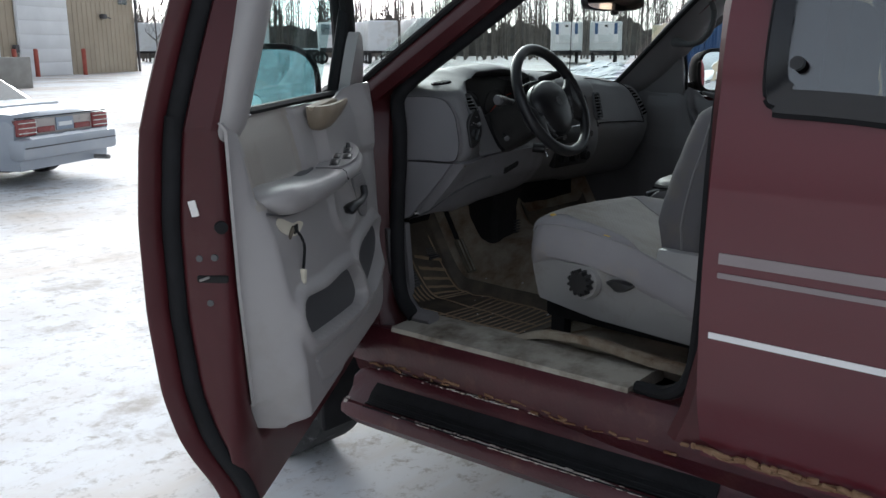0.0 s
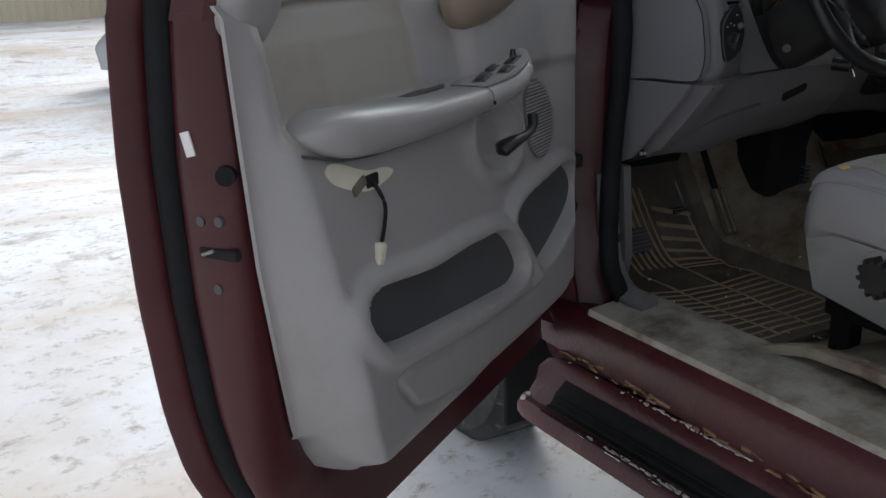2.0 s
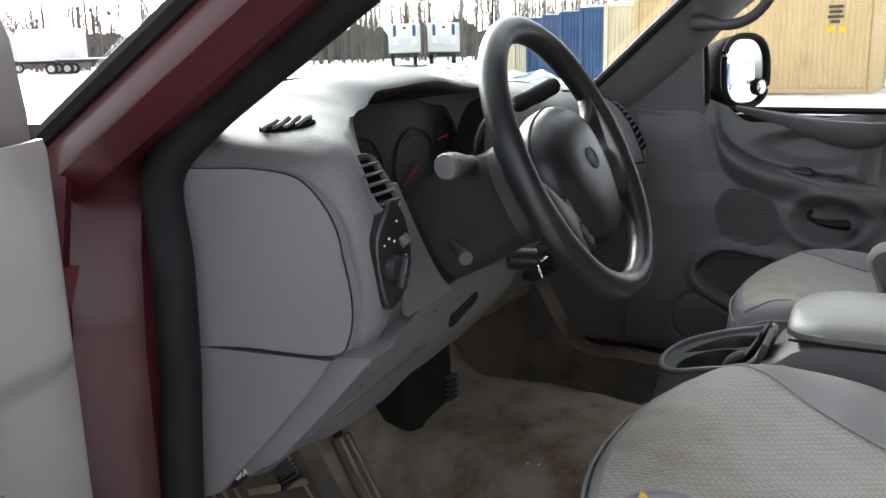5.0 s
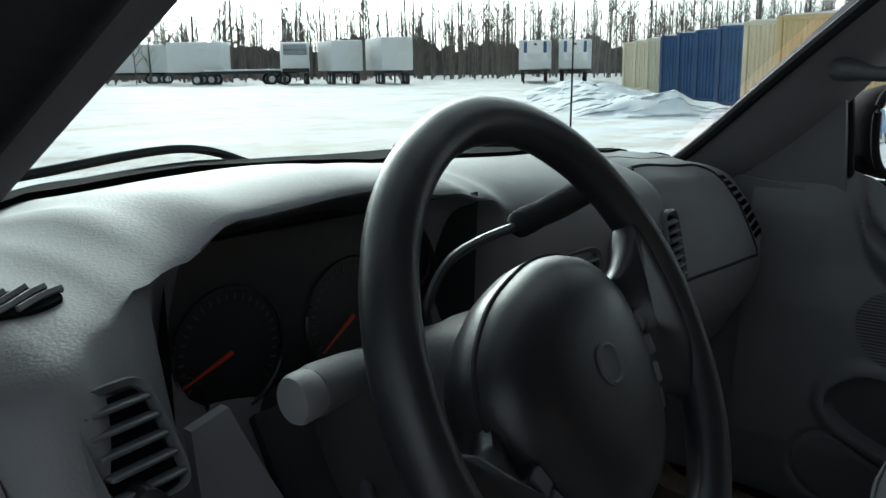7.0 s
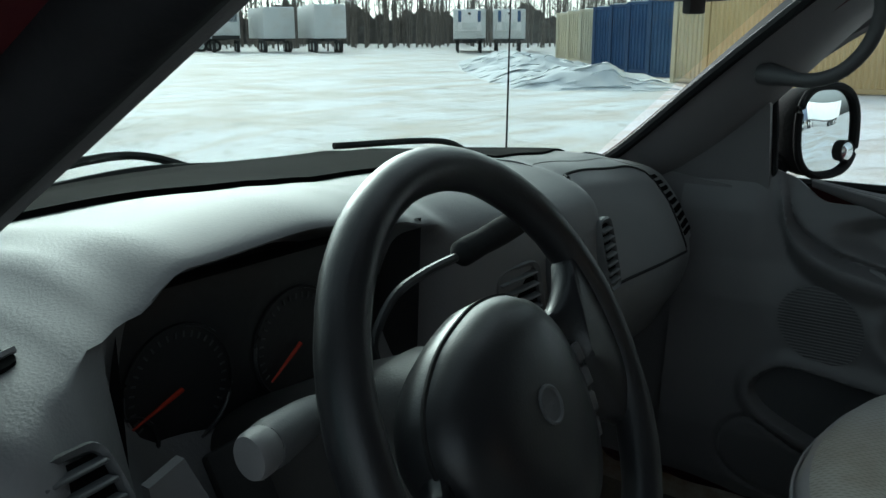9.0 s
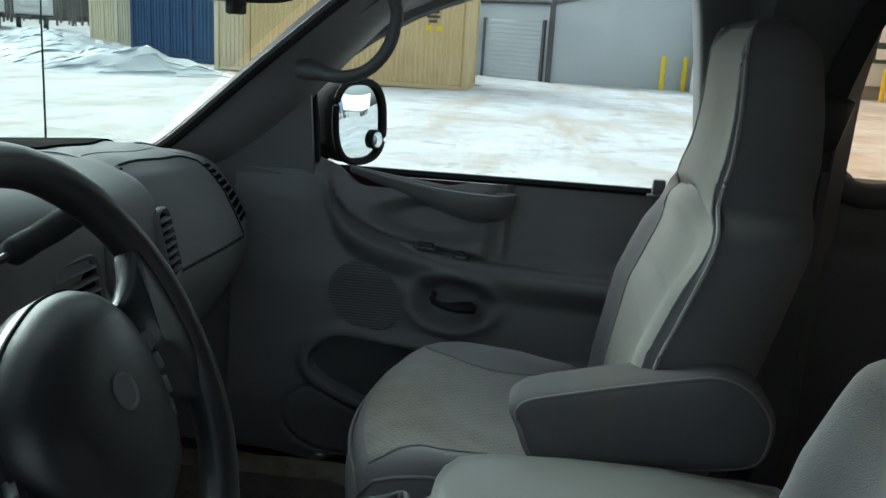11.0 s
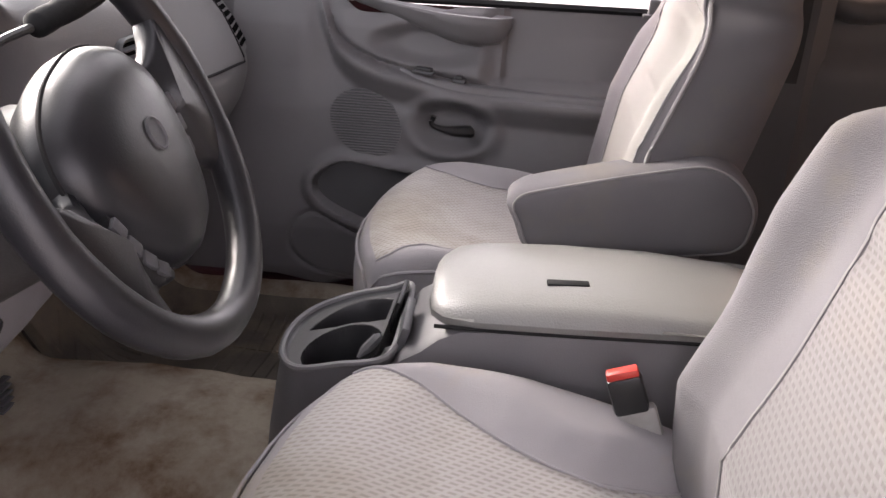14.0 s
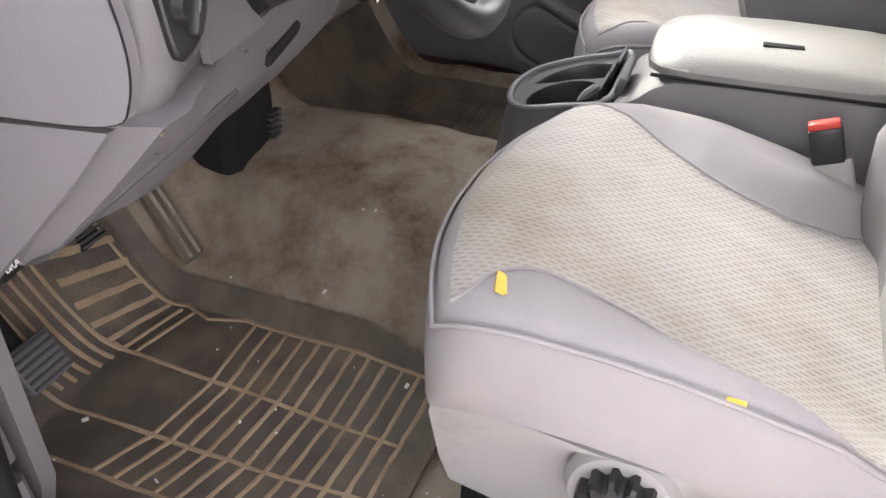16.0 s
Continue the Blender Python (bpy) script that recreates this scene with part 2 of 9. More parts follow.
def sm(a, b, v):
    """A smooth step from 0 at a to 1 at b."""
    t = clamp((v - a) / (b - a))
    return t * t * (3 - 2 * t)


def along(rows, v):
    """The value at v on a broken line of (v, value) rows."""
    return float(np.interp(v, [r[0] for r in rows], [r[1] for r in rows]))


def curve(pts, n):
    """n points on a smooth line through pts."""
    p = [Vector(q) for q in pts]
    p = [2 * p[0] - p[1]] + p + [2 * p[-1] - p[-2]]
    segs, out = len(p) - 3, []
    for i in range(n):
        f = i / (n - 1) * segs
        k = min(int(f), segs - 1)
        t = f - k
        a, b, c, d = p[k:k + 4]
        out.append(0.5 * (2 * b + (c - a) * t + (2 * a - 5 * b + 4 * c - d) * t * t + (3 * b - a - 3 * c + d) * t ** 3))
    return out


def box(bm, c, s, bevel=0.0, m=None, seg=2):
    """A block of size s about c; m: a pose to turn it."""
    r = bmesh.ops.create_cube(bm, size=1.0)["verts"]
    bmesh.ops.scale(bm, vec=s, verts=r)
    if bevel:
        edges = {e for v in r for e in v.link_edges}
        out = bmesh.ops.bevel(bm, geom=list(edges), offset=min(bevel, min(s) * 0.49), segments=seg, profile=0.5, affect="EDGES")
        r = list({v for f in out["faces"] for v in f.verts} | {v for v in r if v.is_valid})
        r = list({v for v0 in r for f in v0.link_faces for v in f.verts})
    if m is not None:
        bmesh.ops.transform(bm, matrix=m, verts=r)
    bmesh.ops.translate(bm, vec=c, verts=r)
    return bm


def cyl(bm, a, b, r1, r2=None, n=20):
    """A tapered round bar from a to b."""
    a, b = Vector(a), Vector(b)
    d = b - a
    m = Matrix.Translation((a + b) / 2) @ d.to_track_quat("Z", "Y").to_matrix().to_4x4()
    bmesh.ops.create_cone(bm, cap_ends=True, segments=n, radius1=r1, radius2=r1 if r2 is None else r2, depth=d.length, matrix=m)
    return bm


def tube(bm, pts, r, n=8, closed=False, flat=1.0, up=(0, 0, 1)):
    """A bar along points, of radius r or radii r; flat squashes it across up."""
    pts = [Vector(p) for p in pts]
    rings, k = [], len(pts)
    for i, p in enumerate(pts):
        if closed:
            d = pts[(i + 1) % k] - pts[i - 1]
        else:
            d = pts[min(i + 1, k - 1)] - pts[max(i - 1, 0)]
        d.normalize()
        u = Vector(up)
        if abs(d.dot(u)) > 0.95:
            u = Vector((1, 0, 0))
        side = d.cross(u).normalized()
        top = side.cross(d)
        rad = r[i] if isinstance(r, (list, tuple)) else r
        rings.append([bm.verts.new(p + rad * (math.cos(a) * side + flat * math.sin(a) * top)) for a in (2 * math.pi * j / n for j in range(n))])
    for i in range(k if closed else k - 1):
        a, b = rings[i], rings[(i + 1) % k]
        for j in range(n):
            bm.faces.new((a[j], a[(j + 1) % n], b[(j + 1) % n], b[j]))
    if not closed:
        bm.faces.new(rings[0][::-1])
        bm.faces.new(rings[-1])
    return bm


def loft(bm, rings, cap=True, closed=True):
    """A skin over rings of equally many points."""
    vs = [[bm.verts.new(p) for p in ring] for ring in rings]
    n = len(vs[0])
    for a, b in zip(vs, vs[1:]):
        for j in range(n if closed else n - 1):
            bm.faces.new((a[j], a[(j + 1) % n], b[(j + 1) % n], b[j]))
    if cap and closed:
        bm.faces.new(vs[0][::-1])
        bm.faces.new(vs[-1])
    return bm


def sheet(f, nu, nv, back=None, pick=None):
    """A surface f(i/nu, j/nv) with a back side at back(point) so that it has thickness. pick(u, v) chooses the faces."""
    bm = bmesh.new()
    top = [[Vector(f(i / nu, j / nv)) for j in range(nv + 1)] for i in range(nu + 1)]
    keep = [[pick is None or pick((i + 0.5) / nu, (j + 0.5) / nv) for j in range(nv)] for i in range(nu)]
    made, low = {}, {}

    def vert(i, j):
        if (i, j) not in made:
            made[i, j] = bm.verts.new(top[i][j])
        return made[i, j]

    def under(i, j):
        if (i, j) not in low:
            low[i, j] = bm.verts.new(back(top[i][j]))
        return low[i, j]

    for i in range(nu):
        for j in range(nv):
            if not keep[i][j]:
                continue
            q = ((i, j), (i + 1, j), (i + 1, j + 1), (i, j + 1))
            bm.faces.new([vert(*c) for c in q])
            if back:
                for (a, b), (di, dj) in zip(zip(q, q[1:] + q[:1]), ((0, -1), (1, 0), (0, 1), (-1, 0))):
                    x, y = i + di, j + dj
                    if not (0 <= x < nu and 0 <= y < nv and keep[x][y]):
                        bm.faces.new((vert(*b), vert(*a), under(*a), under(*b)))
    if back:
        # a coarse back: one face for each strip end is enough, since it is never seen
        for i in range(nu):
            for j in range(nv):
                if keep[i][j]:
                    bm.faces.new([under(*c) for c in ((i, j), (i, j + 1), (i + 1, j + 1), (i + 1, j))])
    return bm


def ring2(w, h, n=24, e=4.0):
    """Points of a rounded rectangle (a superellipse) of half sizes w and h."""
    out = []
    for k in range(n):
        a = 2 * math.pi * k / n
        c, s = math.cos(a), math.sin(a)
        out.append((w * math.copysign(abs(c) ** (2 / e), c), h * math.copysign(abs(s) ** (2 / e), s)))
    return out


def plate(bm, outline, place, t):
    """A flat plate with the outline (2D points), laid by place(a, b, depth), of thickness t."""
    front = [bm.verts.new(place(a, b, t)) for a, b in outline]
    rear = [bm.verts.new(place(a, b, 0)) for a, b in outline]
    bm.faces.new(front)
    bm.faces.new(rear[::-1])
    for k in range(len(outline)):
        j = (k + 1) % len(outline)
        bm.faces.new((front[k], rear[k], rear[j], front[j]))
    return bm


def disc(bm, c, normal, r, t=0.004, n=28, squash=1.0):
    m = Matrix.Translation(c) @ Vector(normal).to_track_quat("Z", "Y").to_matrix().to_4x4() @ Matrix.Diagonal((1, squash, 1, 1))
    bmesh.ops.create_cone(bm, cap_ends=True, segments=n, radius1=r, radius2=r * 0.96, depth=t, matrix=m)
    return bm


def inside(poly, a, b):
    """Whether (a, b) lies in the polygon, and how far from its edge (minus inside)."""
    hit, best = False, 9.0
    for k in range(len(poly)):
        (x1, y1), (x2, y2) = poly[k], poly[(k + 1) % len(poly)]
        if (y1 > b) != (y2 > b) and a < (x2 - x1) * (b - y1) / (y2 - y1) + x1:
            hit = not hit
        dx, dy = x2 - x1, y2 - y1
        t = clamp(((a - x1) * dx + (b - y1) * dy) / (dx * dx + dy * dy + 1e-12))
        best = min(best, math.hypot(a - x1 - t * dx, b - y1 - t * dy))
    return -best if hit else best


def round_poly(pts, n=48):
    """A smooth closed outline through pts."""
    p = [Vector((*q, 0)) for q in pts]
    k, out = len(p), []
    for i in range(n):
        f = i / n * k
        j = int(f)
        t = f - j
        a, b, c, d = p[(j - 1) % k], p[j % k], p[(j + 1) % k], p[(j + 2) % k]
        q = 0.5 * (2 * b + (c - a) * t + (2 * a - 5 * b + 4 * c - d) * t * t + (3 * b - a - 3 * c + d) * t ** 3)
        out.append((q.x, q.y))
    return out


# ---- ground and distance ----
def ground_height(x, y):
    far = math.hypot(x, y)
    h = 0.018 * noise.noise((x * 0.9, y * 0.9, 0)) + 0.012 * noise.noise((x * 3.1, y * 3.1, 4))
    if far > 9:
        h += 0.05 * noise.noise((x * 0.16, y * 0.16, 2)) * sm(9, 20, far)
    # a shallow hollow by the parked sedan
    h -= 0.25 * sm(8.0, 4.5, math.hypot(x - 1.2, y - 12.3))
    return h


def snow_material():
    m = mat("packed_snow", (0.70, 0.72, 0.75), (0.82, 0.84, 0.86), scale=0.6, rough=0.75, bump=0.7, bscale=9, stain=(0.50, 0.42, 0.34), sscale=0.35, samt=0.42)
    n, l = m.node_tree.nodes, m.node_tree.links
    p = n["Principled BSDF"]
    src = p.inputs["Base Color"].links[0].from_socket
    co = n.new("ShaderNodeTexCoord")
    t = n.new("ShaderNodeTexNoise")
    t.inputs["Scale"].default_value, t.inputs["Detail"].default_value, t.inputs["Roughness"].default_value = 1.6, 9, 0.7
    l.new(co.outputs["Object"], t.inputs["Vector"])
    r = n.new("ShaderNodeValToRGB")
    r.color_ramp.elements[0].position, r.color_ramp.elements[1].position = 0.54, 0.66
    l.new(t.outputs["Fac"], r.inputs["Fac"])
    k = n.new("ShaderNodeMix")
    k.data_type = "RGBA"
    l.new(r.outputs["Color"], k.inputs["Factor"])
    l.new(src, k.inputs["A"])
    k.inputs["B"].default_value = (0.40, 0.37, 0.34, 1)
    # tan streaks along the driven lanes, and fine grit
    mp = n.new("ShaderNodeMapping")
    mp.inputs["Scale"].default_value = (0.10, 0.9, 1.0)
    mp.inputs["Rotation"].default_value = (0, 0, radians(-14))
    l.new(co.outputs["Object"], mp.inputs["Vector"])
    t4 = n.new("ShaderNodeTexNoise")
    t4.inputs["Scale"].default_value, t4.inputs["Detail"].default_value, t4.inputs["Roughness"].default_value = 1.0, 10, 0.62
    l.new(mp.outputs["Vector"], t4.inputs["Vector"])
    r4 = n.new("ShaderNodeValToRGB")
    r4.color_ramp.elements[0].position, r4.color_ramp.elements[1].position = 0.50, 0.72
    l.new(t4.outputs["Fac"], r4.inputs["Fac"])
    k4 = n.new("ShaderNodeMix")
    k4.data_type = "RGBA"
    l.new(r4.outputs["Color"], k4.inputs["Factor"])
    l.new(k.outputs["Result"], k4.inputs["A"])
    k4.inputs["B"].default_value = (0.56, 0.47, 0.38, 1)
    t5 = n.new("ShaderNodeTexNoise")
    t5.inputs["Scale"].default_value, t5.inputs["Detail"].default_value, t5.inputs["Roughness"].default_value = 11.0, 8, 0.75
    l.new(co.outputs["Object"], t5.inputs["Vector"])
    r5 = n.new("ShaderNodeValToRGB")
    r5.color_ramp.elements[0].position, r5.color_ramp.elements[1].position = 0.53, 0.68
    l.new(t5.outputs["Fac"], r5.inputs["Fac"])
    k5 = n.new("ShaderNodeMix")
    k5.data_type = "RGBA"
    l.new(r5.outputs["Color"], k5.inputs["Factor"])
    l.new(k4.outputs["Result"], k5.inputs["A"])
    k5.inputs["B"].default_value = (0.34, 0.31, 0.28, 1)
    # bare wet patches of dirt, few and small
    t2 = n.new("ShaderNodeTexNoise")
    t2.inputs["Scale"].default_value, t2.inputs["Detail"].default_value = 0.5, 6
    l.new(co.outputs["Object"], t2.inputs["Vector"])
    r2 = n.new("ShaderNodeValToRGB")
    r2.color_ramp.elements[0].position, r2.color_ramp.elements[1].position = 0.68, 0.72
    l.new(t2.outputs["Fac"], r2.inputs["Fac"])
    k2 = n.new("ShaderNodeMix")
    k2.data_type = "RGBA"
    l.new(r2.outputs["Color"], k2.inputs["Factor"])
    l.new(k5.outputs["Result"], k2.inputs["A"])
    k2.inputs["B"].default_value = (0.12, 0.095, 0.075, 1)
    l.new(k2.outputs["Result"], p.inputs["Base Color"])
    return m


SNOW = snow_material()
CLEANSNOW = mat("clean_snow", (0.78, 0.82, 0.86), (0.86, 0.88, 0.90), scale=1.5, rough=0.8, bump=0.8, bscale=6)


def ground():
    bm = bmesh.new()
    ticks = [0.0]
    step = 0.14
    while ticks[-1] < 420:
        ticks.append(ticks[-1] + step)
        step *= 1.055 if ticks[-1] > 4 else 1.0
    line = [-v for v in ticks[:0:-1]] + ticks
    grid = [[bm.verts.new((x, y + 2, ground_height(x, y + 2))) for y in line] for x in line]
    for i in range(len(line) - 1):
        for j in range(len(line) - 1):
            bm.faces.new((grid[i][j], grid[i + 1][j], grid[i + 1][j + 1], grid[i][j + 1]))
    g = finish("ground", bm, SNOW, sharp=180)
    tagged(g, "packed snow and ice with tan dirt and tyre tracks", "snowy ground", kind="structure")


ground()


def snow_bank():
    """Ploughed lumps in front of the container row."""
    bm = bmesh.new()
    rng = random.Random(5)
    path = curve([(20.5, 10.5, 0), (24, 14, 0), (29, 18.2, 0), (34, 22, 0), (39, 25.5, 0)], 90)

    def f(u, v):
        c = path[min(89, int(u * 89))]
        w = (v - 0.5) * 5.2
        h = max(0.0, 1 - (abs(v - 0.5) * 2) ** 1.6) * (0.62 + 0.30 * noise.noise((u * 9, 0, 3))) * sm(0, 0.1, u)
        q = Vector((c.x - 0.6 * w, c.y + 0.8 * w, 0))
        q.x += 0.35 * noise.noise((u * 60, v * 9, 1))
        q.z = -0.06 + h * (0.9 + 0.45 * noise.noise((q.x * 1.1, q.y * 1.1, 7)) + 0.25 * noise.noise((q.x * 3, q.y * 3, 9)))
        return q

    bm = sheet(f, 150, 26)
    tagged(finish("snow_bank", bm, CLEANSNOW, sharp=60), "ploughed bank of lumpy white snow", "snow bank", kind="stuff")


snow_bank()

BARK = mat("bare_bark", (0.10, 0.085, 0.075), (0.17, 0.15, 0.13), scale=3, rough=0.95, bump=0)
BRUSH = mat("winter_brush", (0.085, 0.075, 0.068), (0.16, 0.145, 0.13), scale=0.35, rough=1.0, bump=0, stain=(0.2, 0.19, 0.18), sscale=1.2, samt=0.42)


def woods():
    """A belt of bare winter trees, each a tapered trunk with limbs and twigs."""
    rng = random.Random(11)
    verts, faces = [], []

    def stick(a, b, r1, r2):
        d = (b - a).normalized()
        s = d.cross(Vector((0.3, 0.2, 1)) if abs(d.z) < 0.9 else Vector((1, 0, 0))).normalized()
        t = d.cross(s)
        k = len(verts)
        for p, r in ((a, r1), (b, r2)):
            for an in (0, 2.094, 4.189):
                verts.append(p + r * (math.cos(an) * s + math.sin(an) * t))
        faces.extend([(k, k + 1, k + 4, k + 3), (k + 1, k + 2, k + 5, k + 4), (k + 2, k, k + 3, k + 5)])

    for i in range(1150):
        az = radians(rng.uniform(-38, 78))
        dist = rng.uniform(86, 128)
        base = Vector((math.sin(az) * dist, math.cos(az) * dist, -0.3))
        tall = rng.uniform(6.5, 12.5) * (0.72 if az < radians(33) else 1.0)
        lean = Vector((rng.uniform(-0.06, 0.06), rng.uniform(-0.06, 0.06), 1))
        r = rng.uniform(0.07, 0.17)
        tip, mid = base + lean * tall, base + lean * tall * 0.5
        stick(base, mid, r, r * 0.65)
        stick(mid, tip, r * 0.65, 0.02)
        for _ in range(rng.randint(9, 15)):
            f = rng.uniform(0.28, 0.97)
            a = base + lean * tall * f
            an = rng.uniform(0, 6.283)
            ln = rng.uniform(0.5, 2.3) * (1.15 - f)
            b = a + Vector((math.cos(an) * ln, math.sin(an) * ln, ln * rng.uniform(0.7, 1.5)))
            stick(a, b, 0.045, 0.015)
            for _ in range(3):
                c = a.lerp(b, rng.uniform(0.35, 1))
                stick(c, c + Vector((rng.uniform(-0.5, 0.5), rng.uniform(-0.5, 0.5), rng.uniform(0.3, 1.0))), 0.02, 0.008)
    me = bpy.data.meshes.new("woods")
    me.from_pydata(verts, [], faces)
    me.materials.append(BARK)
    tagged(new("woods", me), "belt of bare grey-brown winter trees", "woods", kind="stuff")
    # undergrowth behind the trunks
    def f(u, v):
        az = radians(-40 + 122 * u)
        d = 126 + 3 * noise.noise((u * 40, 0, 0))
        return Vector((math.sin(az) * d, math.cos(az) * d, -1 + v * (5.2 + 2.2 * noise.noise((u * 55, 3, 0)) + 1.2 * noise.noise((u * 230, 5, 0)))))
    tagged(finish("brush_backdrop", sheet(f, 420, 6), BRUSH, sharp=180), "dense grey-brown undergrowth at the wood's edge", "undergrowth", kind="stuff")


woods()


# ---- yard things ----
def frame_at(x, y, deg, z=0.0):
    return pose(x, y, z, 0, 0, deg)


def container(name, x, y, deg, colour, dark):
    """A 20-foot freight container: corrugated walls, corner posts, rails, doors with bars. Its long axis is local y."""
    t = thing(name, f"{colour[0]} corrugated steel freight container standing on snow", "freight container", frame_at(x, y, deg), group="freight containers in a row")
    m = colour[1]
    L, W, Ht = 6.06, 2.44, 2.59
    for sx in (0, W):
        bm = bmesh.new()
        n = 44
        pts = []
        for k in range(n * 4 + 1):
            ph = k % 4
            pts.append((0.04 if ph in (0, 1) else 0.0, 0.1 + (L - 0.2) * k / (n * 4)))
        sgn = 1 if sx == 0 else -1
        lo = [bm.verts.new((sx + sgn * a, b, 0.14)) for a, b in pts]
        hi = [bm.verts.new((sx + sgn * a, b, Ht - 0.1)) for a, b in pts]
        for k in range(len(pts) - 1):
            bm.faces.new((lo[k], lo[k + 1], hi[k + 1], hi[k]))
        part("side_wall", bm, m, t)
    for ey in (0, L):
        bm = bmesh.new()
        n = 16
        sgn = 1 if ey == 0 else -1
        pts = [(0.1 + (W - 0.2) * k / (n * 4), ey + sgn * (0.04 if k % 4 in (0, 1) else 0.0)) for k in range(n * 4 + 1)]
        lo = [bm.verts.new((a, b, 0.14)) for a, b in pts]
        hi = [bm.verts.new((a, b, Ht - 0.1)) for a, b in pts]
        for k in range(len(pts) - 1):
            bm.faces.new((lo[k], lo[k + 1], hi[k + 1], hi[k]))
        part("end_wall", bm, m, t)
    for px in (0.03, W - 0.03):
        for py in (0.03, L - 0.03):
            part("corner_post", box(bmesh.new(), (px, py, Ht / 2), (0.14, 0.14, Ht), 0.012), dark, t)
    for z in (0.07, Ht - 0.06):
        for px in (0.03, W - 0.03):
            part("side_rail", box(bmesh.new(), (px, L / 2, z), (0.10, L - 0.1, 0.13), 0.01), dark, t)
        for py in (0.03, L - 0.03):
            part("end_rail", box(bmesh.new(), (W / 2, py, z), (W - 0.1, 0.10, 0.13), 0.01), dark, t)
    part("roof", box(bmesh.new(), (W / 2, L / 2, Ht - 0.03), (W - 0.06, L - 0.06, 0.04)), m, t)
    part("floor", box(bmesh.new(), (W / 2, L / 2, 0.12), (W - 0.1, L - 0.1, 0.05)), dark, t)
    part("snow_cap", sheet(lambda u, v: (0.1 + u * (W - 0.2), 0.1 + v * (L - 0.2), Ht + 0.04 + 0.05 * noise.noise((u * 4 + x, v * 7, 1))), 8, 16, back=lambda p: Vector((p.x, p.y, Ht - 0.02))), CLEANSNOW, t)
    for dx in (0.62, 0.95, 1.5, 1.83):
        part("lock_rod", cyl(bmesh.new(), (dx, L + 0.05, 0.2), (dx, L + 0.05, Ht - 0.15), 0.022, n=8), dark, t)
    return t


TANC = mat("tan_container", (0.62, 0.47, 0.24), (0.68, 0.53, 0.29), scale=1.2, rough=0.6, bump=0.05, stain=(0.5, 0.37, 0.2), sscale=1, samt=0.34)
TANC_D = mat("tan_container_frame", (0.55, 0.41, 0.21), (0.6, 0.46, 0.25), scale=2, rough=0.6)
CREAMC = mat("cream_container", (0.60, 0.55, 0.41), (0.66, 0.61, 0.47), scale=1.2, rough=0.6, bump=0.05, stain=(0.42, 0.35, 0.25), sscale=1, samt=0.34)
BLUEC = mat("blue_container", (0.035, 0.085, 0.19), (0.055, 0.115, 0.24), scale=1.2, rough=0.55, bump=0.05, stain=(0.13, 0.09, 0.06), sscale=1.5, samt=0.32)
BLUEC_D = mat("blue_container_frame", (0.03, 0.07, 0.16), (0.045, 0.09, 0.19), scale=2, rough=0.55)
PALE = mat("white_trailer_skin", (0.66, 0.68, 0.68), (0.74, 0.75, 0.75), scale=0.8, rough=0.45, bump=0.02, stain=(0.5, 0.46, 0.40), sscale=0.9, samt=0.36)
DARKST = mat("chassis_black", (0.02, 0.02, 0.021), (0.035, 0.033, 0.032), scale=6, rough=0.7)

near_box = container("freight_container", 22.4, 2.72, 0, ("tan", TANC), TANC_D)
for s, kind in ((3.1, ("cream", CREAMC, CREAMC)), (6.3, ("blue", BLUEC, BLUEC_D)), (9.6, ("blue", BLUEC, BLUEC_D)), (12.9, ("blue", BLUEC, BLUEC_D)), (16.6, ("blue", BLUEC, BLUEC_D)), (20.4, ("cream", CREAMC, CREAMC)), (24.4, ("cream", CREAMC, CREAMC)), (28.6, ("cream", CREAMC, CREAMC))):
    container("freight_container", 22.4 + 0.8 * s, 2.72 + 0.6 * s, 0, kind[:2], kind[2])
MARK = mat("black_stencil", (0.06, 0.05, 0.04), (0.09, 0.08, 0.06), rough=0.8)
YELLOW = mat("safety_yellow", (0.72, 0.52, 0.02), (0.8, 0.6, 0.04), scale=3, rough=0.5, stain=(0.5, 0.38, 0.08), samt=0.3)
rng = random.Random(3)
for z, w in ((2.12, 0.34), (2.0, 0.30), (1.88, 0.36), (1.76, 0.22)):
    part("stencil_bar", box(bmesh.new(), (-0.012, 0.95, z), (0.016, w, 0.07)), MARK, near_box)
for yy in (1.05, 0.78):
    part("decal", box(bmesh.new(), (-0.012, yy, 1.58), (0.016, 0.16, 0.15)), YELLOW, near_box)


def wheel_parts(t, x, y, r=0.5, w=0.28):
    ty = part("wheel", cyl(bmesh.new(), (x - w / 2, y, r), (x + w / 2, y, r), r, n=24), DARKST, t)
    bm = bmesh.new()
    for sx in (-1, 1):
        cyl(bm, (x + sx * w / 2, y, r), (x + sx * (w / 2 + 0.012), y, r), r * 0.55, r * 0.45, n=18)
    part("rim", bm, PALE, ty)


